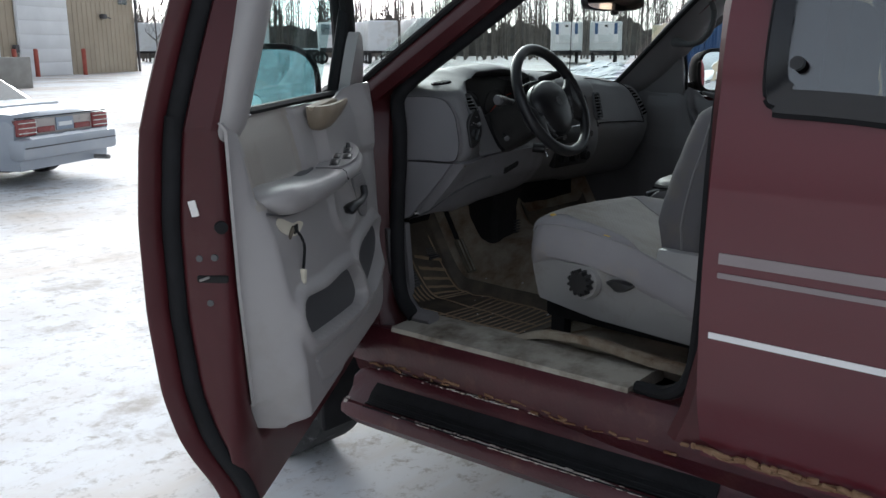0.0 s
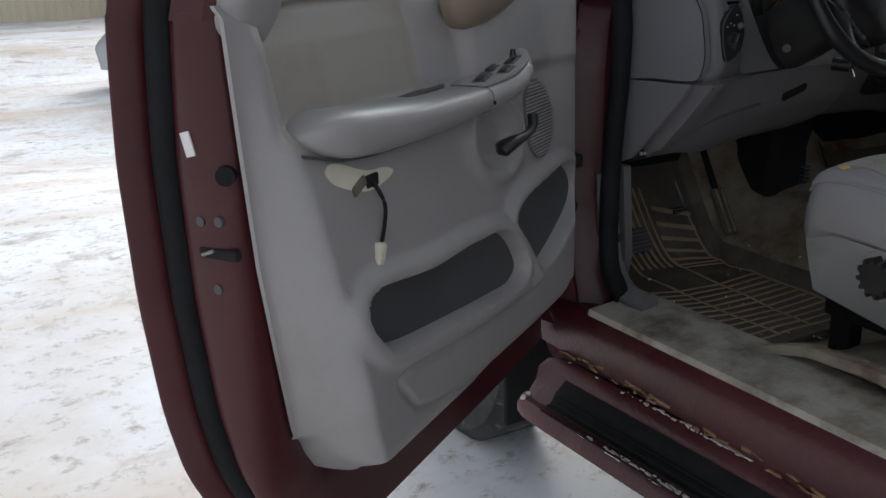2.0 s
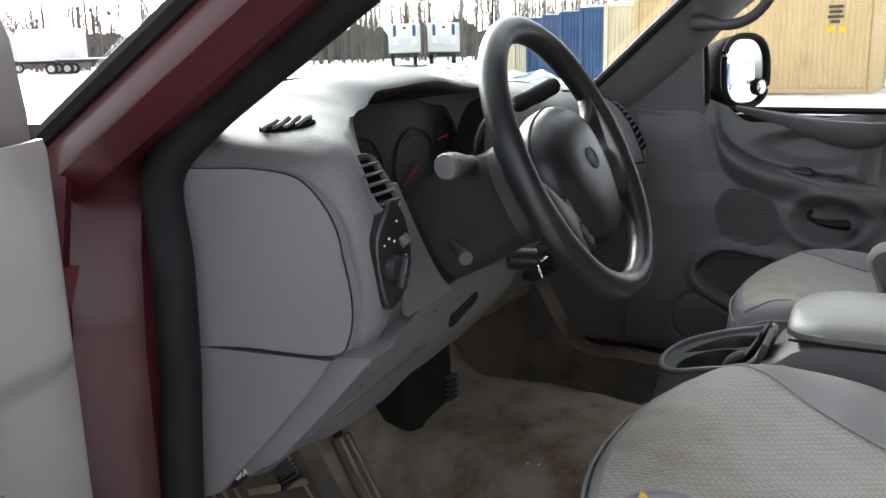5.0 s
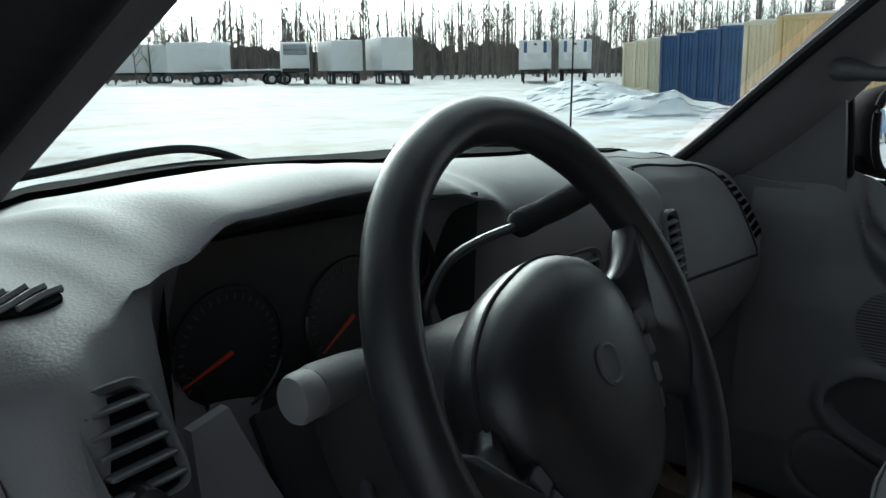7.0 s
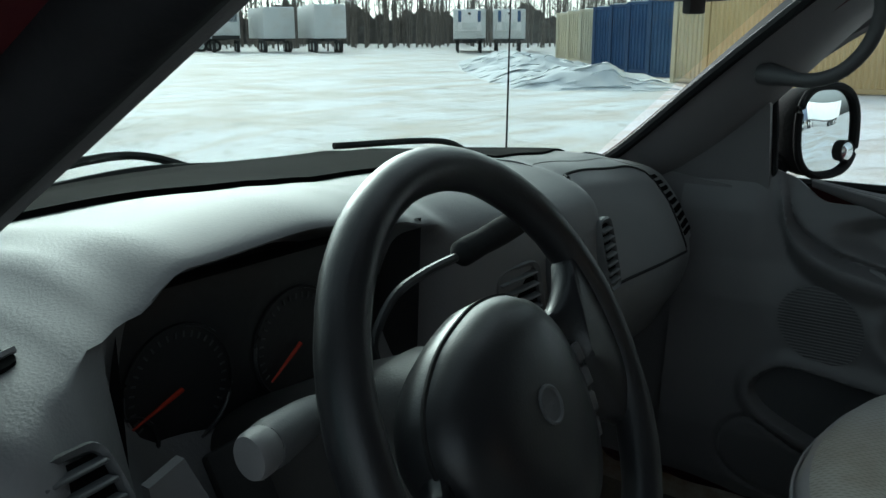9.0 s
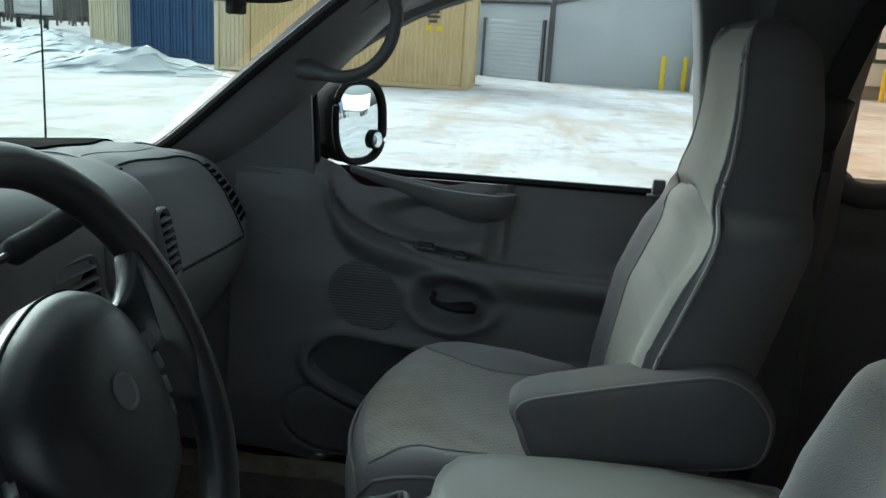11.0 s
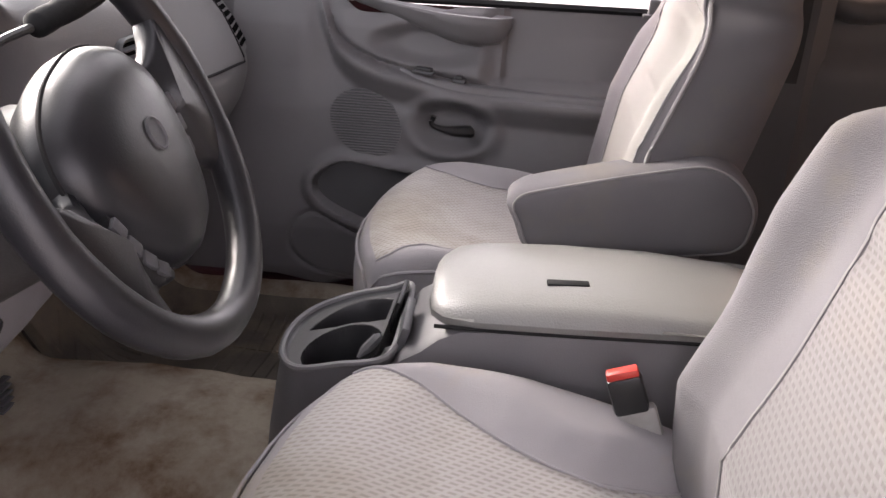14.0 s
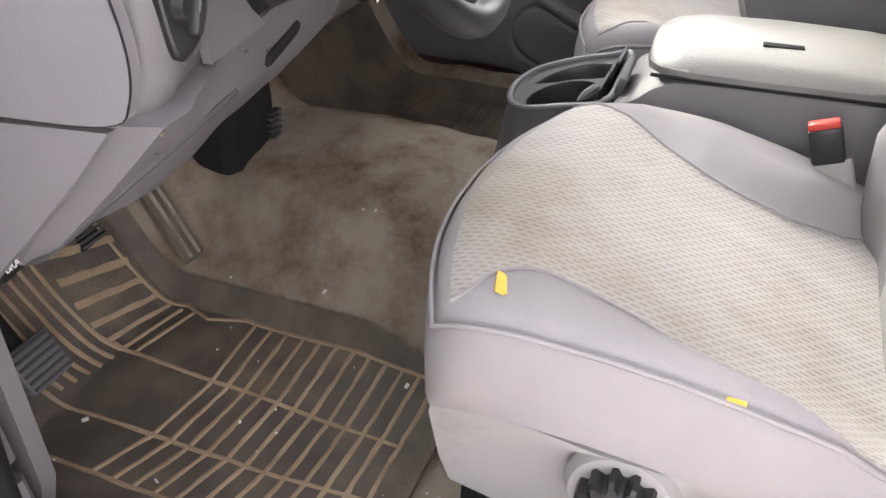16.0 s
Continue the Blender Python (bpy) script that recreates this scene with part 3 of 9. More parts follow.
def trailer(x, y, deg, L, Ht, label, skin=None):
    """A box trailer on wheels; local y is its long axis."""
    t = thing("box_trailer", label, "trailer", frame_at(x, y, deg, -0.06), group="parked trailers")
    skin = skin or PALE
    part("body", box(bmesh.new(), (0, 0, (Ht + 1.15) / 2), (2.5, L, Ht - 1.15), 0.03), skin, t)
    bm = bmesh.new()
    for k in range(int(L / 0.6)):
        for sx in (-1.255, 1.255):
            box(bm, (sx, -L / 2 + 0.3 + k * 0.6, (Ht + 1.15) / 2), (0.02, 0.05, Ht - 1.3))
    part("side_ribs", bm, skin, t)["kind"] = "stuff"
    part("chassis", box(bmesh.new(), (0, 0, 1.05), (1.0, L - 0.4, 0.22), 0.02), DARKST, t)
    part("snow_cap", box(bmesh.new(), (0, 0, Ht + 0.03), (2.4, L - 0.1, 0.09), 0.04), CLEANSNOW, t)
    for yy in (-L / 2 + 1.2, -L / 2 + 2.5):
        for sx in (-1.0, 1.0):
            wheel_parts(t, sx, yy)
    for sx in (-0.8, 0.8):
        part("landing_leg", box(bmesh.new(), (sx, L / 2 - 2.2, 0.5), (0.12, 0.12, 1.0), 0.01), DARKST, t)
    return t


def reefer(x, y, deg):
    """A refrigerated trailer seen on its nose, with a cooling unit."""
    t = thing("refrigerated_trailer", "white refrigerated trailer with a blue-edged cooling unit", "trailer", frame_at(x, y, deg, -0.1), group="refrigerated trailers side by side")
    part("body", box(bmesh.new(), (0, 5.5, 2.15), (2.4, 11, 2.25), 0.1), PALE, t)
    part("cooling_unit", box(bmesh.new(), (0, -0.16, 2.42), (1.75, 0.36, 1.45), 0.08), WHITEST, t)
    for sx in (-0.72, 0.72):
        part("side_grille", box(bmesh.new(), (sx, -0.36, 2.75), (0.24, 0.05, 0.8), 0.02), BLUEC, t)
    part("lower_door", box(bmesh.new(), (0, -0.36, 2.05), (1.1, 0.04, 0.55), 0.02), PALE, t)
    part("vent", box(bmesh.new(), (0, -0.37, 2.95), (0.22, 0.04, 0.16), 0.02), DARKST, t)
    part("chassis", box(bmesh.new(), (0, 5.3, 0.95), (1.0, 10.2, 0.2), 0.02), DARKST, t)
    part("bumper", box(bmesh.new(), (0, 0.1, 1.12), (2.3, 0.2, 0.2), 0.02), DARKST, t)
    for sx in (-0.85, 0.85):
        part("landing_leg", box(bmesh.new(), (sx, 1.2, 0.45), (0.14, 0.14, 0.9), 0.01), DARKST, t)
    for yy in (8.6, 9.9):
        for sx in (-0.95, 0.95):
            wheel_parts(t, sx, yy, 0.48)
    return t


def at_az(az, d):
    return -0.82 + d * math.sin(radians(az)), 0.37 + d * math.cos(radians(az))


reefer(*at_az(55.4, 66), -55)
reefer(*at_az(57.95, 66), -57)
for az, d, deg, L, hh in ((45.9, 73, -34, 7.0, 3.65), (42.75, 75, -32, 7.0, 3.5), (34.0, 82, 40, 5.0, 3.7), (29.0, 92, 72, 12, 3.8), (24.4, 98, 75, 12, 3.9)):
    trailer(*at_az(az, d), deg, L, hh, "white box trailer with snow on its roof and dark wheels")


def flatbed(x, y, deg):
    t = thing("flatbed_trailer", "low flatbed trailer with snow lying on its deck", "trailer", frame_at(x, y, deg, -0.06), group="parked trailers")
    part("deck", box(bmesh.new(), (0, 0, 1.1), (2.4, 8, 0.25), 0.02), DARKST, t)
    part("snow_cap", box(bmesh.new(), (0, 0, 1.29), (2.3, 7.8, 0.14), 0.06), CLEANSNOW, t)
    for yy in (-3, -1.8):
        for sx in (-1, 1):
            wheel_parts(t, sx, yy)


def camper(x, y, deg):
    t = thing("box_truck", "white cab-over box truck with a dark windscreen", "truck", frame_at(x, y, deg, -0.06))
    part("body", box(bmesh.new(), (0, 0.5, 2.3), (2.3, 5.5, 2.4), 0.12), PALE, t)
    part("windscreen", box(bmesh.new(), (0, -2.28, 2.9), (1.9, 0.06, 0.85), 0.02), PRIVGL, t)
    part("bumper", box(bmesh.new(), (0, -2.3, 1.25), (2.2, 0.2, 0.3), 0.03), DARKST, t)
    for yy in (-1.4, 2.2):
        for sx in (-0.95, 0.95):
            wheel_parts(t, sx, yy, 0.5)


flatbed(*at_az(37.0, 79), 62)
camper(*at_az(39.9, 76), -38)


# ---- buildings ----
TANSIDE = mat("tan_metal_siding", (0.36, 0.30, 0.22), (0.41, 0.345, 0.26), scale=0.7, rough=0.55, bump=0.05, stain=(0.3, 0.25, 0.19), sscale=0.4, samt=0.36)
GREYSIDE = mat("grey_metal_siding", (0.44, 0.47, 0.48), (0.48, 0.51, 0.52), scale=0.7, rough=0.5, bump=0.03)
DARKTRIM = mat("charcoal_trim", (0.06, 0.058, 0.06), (0.08, 0.077, 0.08), scale=2, rough=0.6)
DOORWHITE = mat("white_door_skin", (0.70, 0.71, 0.72), (0.76, 0.77, 0.78), scale=1, rough=0.5, bump=0.03)
CREAMSIDE = mat("cream_siding", (0.56, 0.49, 0.36), (0.62, 0.55, 0.42), scale=0.8, rough=0.6, bump=0.03)


def ribbed(bm, x0, x1, z0, z1, y, pitch=0.3, d=0.03):
    """A wall of ribbed sheet metal in the plane y, with a rib each pitch metres."""
    pts, x = [], x0
    while x < x1 - 0.001:
        for dx, dy in ((0, 0), (pitch * 0.72, 0), (pitch * 0.8, -d), (pitch * 0.92, -d)):
            if x + dx < x1:
                pts.append((x + dx, y + dy))
        x += pitch
    pts.append((x1, y))
    lo = [bm.verts.new((a, b, z0)) for a, b in pts]
    hi = [bm.verts.new((a, b, z1)) for a, b in pts]
    for k in range(len(pts) - 1):
        bm.faces.new((lo[k], lo[k + 1], hi[k + 1], hi[k]))
    return bm


def tan_building():
    """The wall runs along local x; local -y faces the yard. Its right corner is the origin."""
    t = thing("metal_building", "tan ribbed metal building with tall white overhead doors", "building", frame_at(25.2, 50.3, 31.0))
    L = 30
    part("wall", box(bmesh.new(), (-L / 2, 5.2, 3.6), (L, 10, 7.2)), TANSIDE, t)
    part("siding", ribbed(bmesh.new(), -L, 0, 0.0, 7.2, 0.18, 0.45, 0.04), TANSIDE, t)
    part("roof", box(bmesh.new(), (-L / 2, 5.2, 7.3), (L + 0.4, 10.6, 0.2)), DARKTRIM, t)
    for cx in (-9.0, -14.6):
        d = part("overhead_door", box(bmesh.new(), (cx, 0.07, 2.5), (4.2, 0.10, 5.0), 0.01), DOORWHITE, t)
        for k in range(7):
            part("door_panel", box(bmesh.new(), (cx, 0.005, 0.36 + k * 0.7), (4.1, 0.04, 0.66), 0.012), DOORWHITE, d)
    part("window", box(bmesh.new(), (-1.3, 0.10, 4.6), (0.9, 0.1, 1.3), 0.02), PRIVGL, t)
    lamp = part("wall_lamp", box(bmesh.new(), (-3.6, -0.02, 3.2), (0.36, 0.3, 0.26), 0.05), DARKTRIM, t)
    part("lamp_bracket", cyl(bmesh.new(), (-3.6, -0.1, 3.2), (-3.0, -0.1, 3.1), 0.04, n=8), DARKTRIM, lamp)
    part("meter_box", box(bmesh.new(), (-11.4, -0.02, 1.4), (0.3, 0.2, 0.4), 0.02), DARKTRIM, t)
    part("downpipe", box(bmesh.new(), (-0.05, 0.02, 3.6), (0.14, 0.12, 7.2), 0.02), DARKTRIM, t)


REDPAINT = mat("faded_red_paint", (0.32, 0.06, 0.04), (0.4, 0.09, 0.06), scale=3, rough=0.6)


def bollard(x, y, material, word, h=1.05, r=0.075):
    t = thing("bollard", f"{word} painted steel guard post standing in the snow", "bollard", frame_at(x, y, 0), group=f"{word} guard posts")
    part("post", cyl(bmesh.new(), (0, 0, -0.1), (0, 0, h), r, n=16), material, t)
    bm = bmesh.new()
    bmesh.ops.create_uvsphere(bm, u_segments=16, v_segments=8, radius=r, matrix=Matrix.Translation((0, 0, h)) @ Matrix.Diagonal((1, 1, 0.5, 1)))
    part("cap", bm, material, t)


tan_building()
for s in (-7.0, -11.0, -12.6):
    w = frame_at(25.2, 50.3, 31.0) @ Vector((s, -0.8, 0))
    bollard(w.x, w.y, REDPAINT, "red", 1.35, 0.11)


def grey_warehouse():
    """The gable end lies along -y from the corner; the door side runs off from the same corner."""
    t = thing("storage_building", "pale grey metal storage building with roll-up doors and snowy roof", "building", frame_at(30.2, 0.6, 0))
    L, W, e, rise = 16.0, 7.0, 2.7, 1.6
    a = Vector((0.54, 0.84, 0))
    # gable wall with the roof line
    bm = bmesh.new()
    out = [(0, -0.1), (-W, -0.1), (-W, e + rise), (0, e)]
    plate(bm, [(p, q) for p, q in out], lambda p, q, d: (0.3 - d, p, q), 0.3)
    part("gable_wall", bm, GREYSIDE, t)
    bm = bmesh.new()
    plate(bm, [(0, -0.1), (L, -0.1), (L, e), (0, e)], lambda p, q, d: (a.x * p + 0.84 * (0.25 - d), a.y * p - 0.54 * (0.25 - d), q), 0.25)
    part("door_wall", bm, GREYSIDE, t)
    part("corner_trim", box(bmesh.new(), (-0.02, 0.02, e / 2), (0.2, 0.2, e)), DARKTRIM, t)
    for k in range(4):
        c = a * (1.6 + k * 3.1)
        m = Euler((0, 0, math.atan2(a.y, a.x))).to_matrix().to_4x4()
        d = part("roll_door", box(bmesh.new(), (c.x - 0.02, c.y + 0.02, 1.03), (2.5, 0.08, 2.06), 0.01, m), GREYSIDE, t)
        for j in (-1.3, 1.3):
            q = c + a * j
            part("door_jamb", box(bmesh.new(), (q.x - 0.05, q.y + 0.03, 1.05), (0.1, 0.1, 2.1), 0, m), DARKTRIM, d)
        bm = bmesh.new()
        for z in range(13):
            box(bm, (c.x - 0.06, c.y + 0.035, 0.1 + z * 0.155), (2.44, 0.03, 0.135), 0.012, m, 1)
        part("door_slats", bm, GREYSIDE, d)
    # eave trims and the snow on the roof
    bm = bmesh.new()
    tube(bm, [(0 - 0.05, 0.05, e), (a.x * L, a.y * L, e)], 0.09, n=6)
    part("eave_trim", bm, DARKTRIM, t)
    bm = bmesh.new()
    tube(bm, [(-0.06, 0.05, e), (-0.06, -W / 2, e + rise / 2), (-0.06, -W, e + rise)], 0.10, n=6)
    part("rake_trim", bm, DARKTRIM, t)
    bm = bmesh.new()
    ring = [Vector((0.02, 0, e + 0.12)), Vector((0.02, -W, e + rise + 0.12)), Vector((0.02, -W, e + rise - 0.1)), Vector((0.02, 0, e - 0.1))]
    loft(bm, [ring, [p + a * L for p in ring]])
    part("snow_roof", bm, CLEANSNOW, t)
    return t


grey_warehouse()


def long_building():
    t = thing("metal_building", "long low cream metal building with a grey roof", "building", frame_at(44, -14, 8))
    part("wall", box(bmesh.new(), (3, -10, 1.7), (6, 40, 3.6)), CREAMSIDE, t)
    part("siding", ribbed(bmesh.new(), -30, 10, -0.1, 3.5, 0, 0.4, 0.04), CREAMSIDE, t).matrix_local = pose(-0.01, 0, 0, 0, 0, 90)
    bm = bmesh.new()
    loft(bm, [[(-0.4, 10.2, 3.5), (3, 10.2, 5.4), (6.4, 10.2, 3.5)], [(-0.4, -30.2, 3.5), (3, -30.2, 5.4), (6.4, -30.2, 3.5)]])
    part("roof", bm, mat("grey_roof", (0.3, 0.29, 0.29), (0.36, 0.35, 0.34), scale=1, rough=0.6), t)
    part("base_skirt", box(bmesh.new(), (-0.12, -12, 0.45), (0.1, 30, 0.9)), DARKTRIM, t)


long_building()


def fuel_station():
    t = thing("fuel_tank", "large white cylindrical fuel tank carrying a notice board", "tank", frame_at(33.4, -10.3, 0))
    part("shell", loft(bmesh.new(), [[(r * math.cos(a), r * math.sin(a), z) for a in (k * math.pi / 16 for k in range(32))] for r, z in ((1.5, 0.5), (1.55, 0.7), (1.55, 2.7), (1.48, 2.95), (1.2, 3.1), (0.3, 3.18))]), DOORWHITE, t)
    part("base", cyl(bmesh.new(), (0, 0, -0.1), (0, 0, 0.5), 1.3, n=28), mat("concrete", (0.3, 0.28, 0.26), (0.36, 0.34, 0.31), rough=0.9, bump=0.4), t)
    bd = part("notice_board", box(bmesh.new(), (-1.58, -0.35, 2.0), (0.05, 1.25, 1.4), 0.02), mat("dark_green_board", (0.03, 0.06, 0.035), (0.04, 0.075, 0.045), rough=0.5), t)
    for y, z, w, hh, m in ((0.0, 2.45, 0.42, 0.2, WHITEST), (0.0, 2.15, 0.42, 0.12, WHITEST), (-0.66, 2.32, 0.5, 0.6, WHITEST), (-0.0, 1.86, 0.24, 0.26, WHITEST), (0.02, 1.45, 0.5, 0.26, YELLOW), (-0.66, 1.62, 0.46, 0.36, WHITEST)):
        part("board_panel", box(bmesh.new(), (-1.615, y, z), (0.02, w, hh)), m, bd)
    p = thing("fuel_pump", "dark green fuel pump cabinet with a hose", "fuel pump", frame_at(31.9, -12.6, 0))
    part("cabinet", box(bmesh.new(), (0, 0, 0.85), (0.5, 0.95, 1.5), 0.05), mat("pump_green", (0.02, 0.05, 0.035), (0.03, 0.065, 0.045), rough=0.4), p)
    part("top", box(bmesh.new(), (0, 0, 1.72), (0.56, 1.05, 0.28), 0.05), DARKTRIM, p)
    part("display", box(bmesh.new(), (-0.27, 0.1, 1.35), (0.04, 0.5, 0.22), 0.01), WHITEST, p)
    part("plinth", box(bmesh.new(), (0, 0, 0.03), (0.8, 1.4, 0.2), 0.03), DARKTRIM, p)
    part("hose", tube(bmesh.new(), curve([(-0.1, -0.5, 1.6), (-0.1, -0.75, 1.5), (-0.12, -0.85, 0.9), (-0.1, -0.7, 0.35), (-0.1, -0.5, 0.6)], 24), 0.025, 8), RUBBER, p)
    pole = thing("vent_pole", "thin steel pole with a dark cap beside the pump", "pole", frame_at(31.9, -13.4, 0))
    part("pole", cyl(bmesh.new(), (0, 0, -0.1), (0, 0, 2.6), 0.035, n=10), DARKTRIM, pole)
    part("cap", box(bmesh.new(), (0, -0.1, 2.65), (0.12, 0.35, 0.12), 0.03), DARKTRIM, pole)
    g = thing("white_tank", "white upright storage tank standing beside the building", "tank", frame_at(29.5, -4.9, 0))
    part("shell", loft(bmesh.new(), [[(r * math.cos(a), r * math.sin(a), z) for a in (k * math.pi / 14 for k in range(28))] for r, z in ((0.72, -0.1), (0.72, 2.9), (0.66, 3.05), (0.2, 3.15))]), DOORWHITE, g)


fuel_station()
for x, y in ((29.7, -3.25), (29.9, -4.0), (30.6, -9.95), (31.2, -10.95), (30.8, -11.65), (31.2, -12.75), (32.0, -13.75)):
    bollard(x, y, YELLOW, "yellow", 1.1, 0.09)


def cream_shed():
    """A cream-sided shed past the sedan, with a red skip and a lumber pile beside it."""
    t = thing("metal_shed", "cream vertical-ribbed metal shed with a snowy foot", "building", frame_at(1.9, 34, 6))
    part("wall", box(bmesh.new(), (-10, 4.2, 3.4), (20, 8, 6.8)), CREAMSIDE, t)
    part("siding", ribbed(bmesh.new(), -20, 0, -0.1, 6.8, 0.19, 0.3, 0.05), CREAMSIDE, t)
    part("roof", box(bmesh.new(), (-10, 4.2, 6.9), (20.4, 8.6, 0.2)), DARKTRIM, t)
    d = thing("dump_skip", "faded red steel skip standing behind a lumber pile", "skip", frame_at(5.6, 37, 12))
    part("shell", loft(bmesh.new(), [[(x, y, z) for x, y in ((-2.6 * k, -1.1), (2.6 * k, -1.1), (2.6 * k, 1.1), (-2.6 * k, 1.1))] for z, k in ((0.4, 0.85), (3.2, 1.0))]), REDPAINT, d)
    for k in range(6):
        part("rib", box(bmesh.new(), (-2.2 + k * 0.88, -1.14, 1.8), (0.12, 0.1, 2.7), 0.01), REDPAINT, d)
    part("skid", box(bmesh.new(), (0, 0, 0.2), (4, 1.6, 0.42)), DARKST, d)
    p = thing("lumber_pile", "pile of weathered lumber and scrap dusted with snow", "lumber", frame_at(5.0, 33, 10))
    rng = random.Random(8)
    for k in range(26):
        z = 0.1 + 0.16 * (k // 5)
        part("board", box(bmesh.new(), (rng.uniform(-0.6, 0.6), rng.uniform(-0.9, 0.9), z), (rng.uniform(3.2, 4.6), 0.25, 0.14), 0.01, pose(0, 0, 0, 0, rng.uniform(-3, 3), rng.uniform(-8, 8)), 1), WOODP, p)
    part("snow_cap", sheet(lambda u, v: (-2 + 4 * u, -1 + 2 * v, 1.0 + 0.12 * noise.noise((u * 6, v * 5, 0))), 14, 8, back=lambda q: q - Vector((0, 0, 0.14))), CLEANSNOW, p)
    w = thing("concrete_wall", "low grey concrete block wall in the snow", "wall", frame_at(7.5, 31.5, 8))
    for k in range(5):
        part("concrete_block", box(bmesh.new(), (-2.6 + k * 1.32, 0, 0.55), (1.3, 0.6, 1.15), 0.03), mat("weathered_concrete", (0.27, 0.26, 0.24), (0.34, 0.33, 0.31), scale=3, rough=0.95, bump=0.4) if k == 0 else bpy.data.materials["weathered_concrete"], w)


cream_shed()


# ---- the sedan ----
SEDAN = mat("silver_blue_paint", (0.30, 0.335, 0.385), (0.36, 0.39, 0.43), scale=2, rough=0.35, metal=0.3, bump=0.02, coat=0.4, stain=(0.34, 0.35, 0.36), sscale=3, samt=0.36)
CARGL = mat("car_window_dark", (0.03, 0.045, 0.05), (0.04, 0.055, 0.06), rough=0.06, bump=0, spec=0.8, rvar=0.02)
TAIL = mat("tail_lamp_red", (0.20, 0.045, 0.045), (0.26, 0.065, 0.06), rough=0.25, bump=0)
TYRE = mat("snowy_tyre", (0.02, 0.02, 0.021), (0.05, 0.05, 0.05), scale=14, rough=0.85, stain=(0.4, 0.4, 0.42), sscale=9, samt=0.3)
ALLOY = mat("dirty_alloy", (0.42, 0.41, 0.39), (0.52, 0.51, 0.48), scale=9, rough=0.45, metal=0.5)


def sedan(x, y, deg):
    """A 1990s four-door saloon. Local +y is its nose, x its right, z up; the origin lies under its tail."""
    t = thing("sedan_car", "dusty silver-blue four-door sedan parked on the snow", "car", frame_at(x, y, deg, -0.25))
    L, W = 4.85, 0.89
    yr, yf, R = 1.05, 3.80, 0.33

    def deck(yy):
        return along([(0, 0.86), (0.06, 0.93), (1.0, 0.97), (1.4, 0.98), (3.1, 0.97), (3.5, 0.95), (4.6, 0.82), (4.85, 0.70)], yy)

    def belly(yy):
        z = 0.24
        for c in (yr, yf):
            d = abs(yy - c)
            if d < 0.39:
                z = max(z, 0.31 + math.sqrt(0.39 ** 2 - d * d))
        return z

    def wide(yy):
        return W * (1 - 0.05 * sm(0.5, 0, yy) - 0.10 * sm(4.2, 4.85, yy))

    ys = sorted(set([k * L / 96 for k in range(97)] + [yr - 0.389, yr + 0.389, yf - 0.389, yf + 0.389]))
    bm = bmesh.new()
    rings = []
    for yy in ys:
        w, d, b = wide(yy), deck(yy), belly(yy)
        mid = max(b + 0.02, 0.62)
        rings.append([(-w * 0.93, yy, b), (-w, yy, min(mid, d - 0.16)), (-w * 0.985, yy, d - 0.10), (-w * 0.9, yy, d - 0.02), (-w * 0.4, yy, d + 0.012), (w * 0.4, yy, d + 0.012), (w * 0.9, yy, d - 0.02), (w * 0.985, yy, d - 0.10), (w, yy, min(mid, d - 0.16)), (w * 0.93, yy, b)])
    loft(bm, rings)
    part("body", bm, SEDAN, t, "silver-blue painted body")
    # greenhouse
    bm = bmesh.new()
    rings = []
    for yy, w, z in ((1.02, 0.78, 0.96), (1.25, 0.74, 1.12), (1.62, 0.64, 1.36), (2.2, 0.62, 1.40), (2.7, 0.62, 1.395), (2.95, 0.63, 1.36), (3.25, 0.70, 1.18), (3.62, 0.77, 0.96)):
        rings.append([(-0.81, yy, 0.93), (-(0.81 + w) / 2 - 0.01, yy, (0.93 + z) / 2), (-w, yy, z - 0.03), (-w * 0.8, yy, z), (w * 0.8, yy, z), (w, yy, z - 0.03), ((0.81 + w) / 2 + 0.01, yy, (0.93 + z) / 2), (0.81, yy, 0.93)])
    loft(bm, rings)
    part("roof", bm, SEDAN, t)
    for sx in (-1, 1):
        for pts in (((1.72, 0.97), (2.28, 0.97), (2.28, 1.31), (1.86, 1.30)), ((2.34, 0.97), (3.30, 0.97), (2.98, 1.30), (2.34, 1.31))):
            bm = bmesh.new()
            plate(bm, pts, lambda p, q, d, sx=sx: (sx * (0.835 - (q - 0.95) * 0.47 + d), p, q), 0.02)
            part("side_window", bm, CARGL, t, "dark side window")
        part("mirror", box(bmesh.new(), (sx * 0.93, 3.2, 1.02), (0.2, 0.12, 0.13), 0.03), SEDAN, t)
        part("rub_strip", box(bmesh.new(), (sx * 0.9, 2.45, 0.56), (0.02, 1.9, 0.05), 0.008), BLACKM, t)
        for hy in (1.95, 2.62):
            part("door_handle", box(bmesh.new(), (sx * 0.892, hy, 0.82), (0.03, 0.16, 0.035), 0.008), CHROME, t)
        for yy in (1.62, 2.31, 3.32):
            part("door_seam", box(bmesh.new(), (sx * 0.889, yy, 0.66), (0.008, 0.012, 0.54)), BLACKM, t)
    bm = bmesh.new()
    plate(bm, ((-0.62, 0.0), (0.62, 0.0), (0.52, 1.0), (-0.52, 1.0)), lambda p, q, d: (p, 1.06 + q * 0.50 - d * 0.8, 0.99 + q * 0.35 + d), 0.02)
    part("rear_window", bm, CARGL, t, "rear window with a little snow")
    bm = bmesh.new()
    plate(bm, ((-0.66, 0.0), (0.66, 0.0), (0.54, 1.0), (-0.54, 1.0)), lambda p, q, d: (p, 3.58 - q * 0.58 + d * 0.6, 1.0 + q * 0.34 + d), 0.02)
    part("windscreen", bm, CARGL, t)
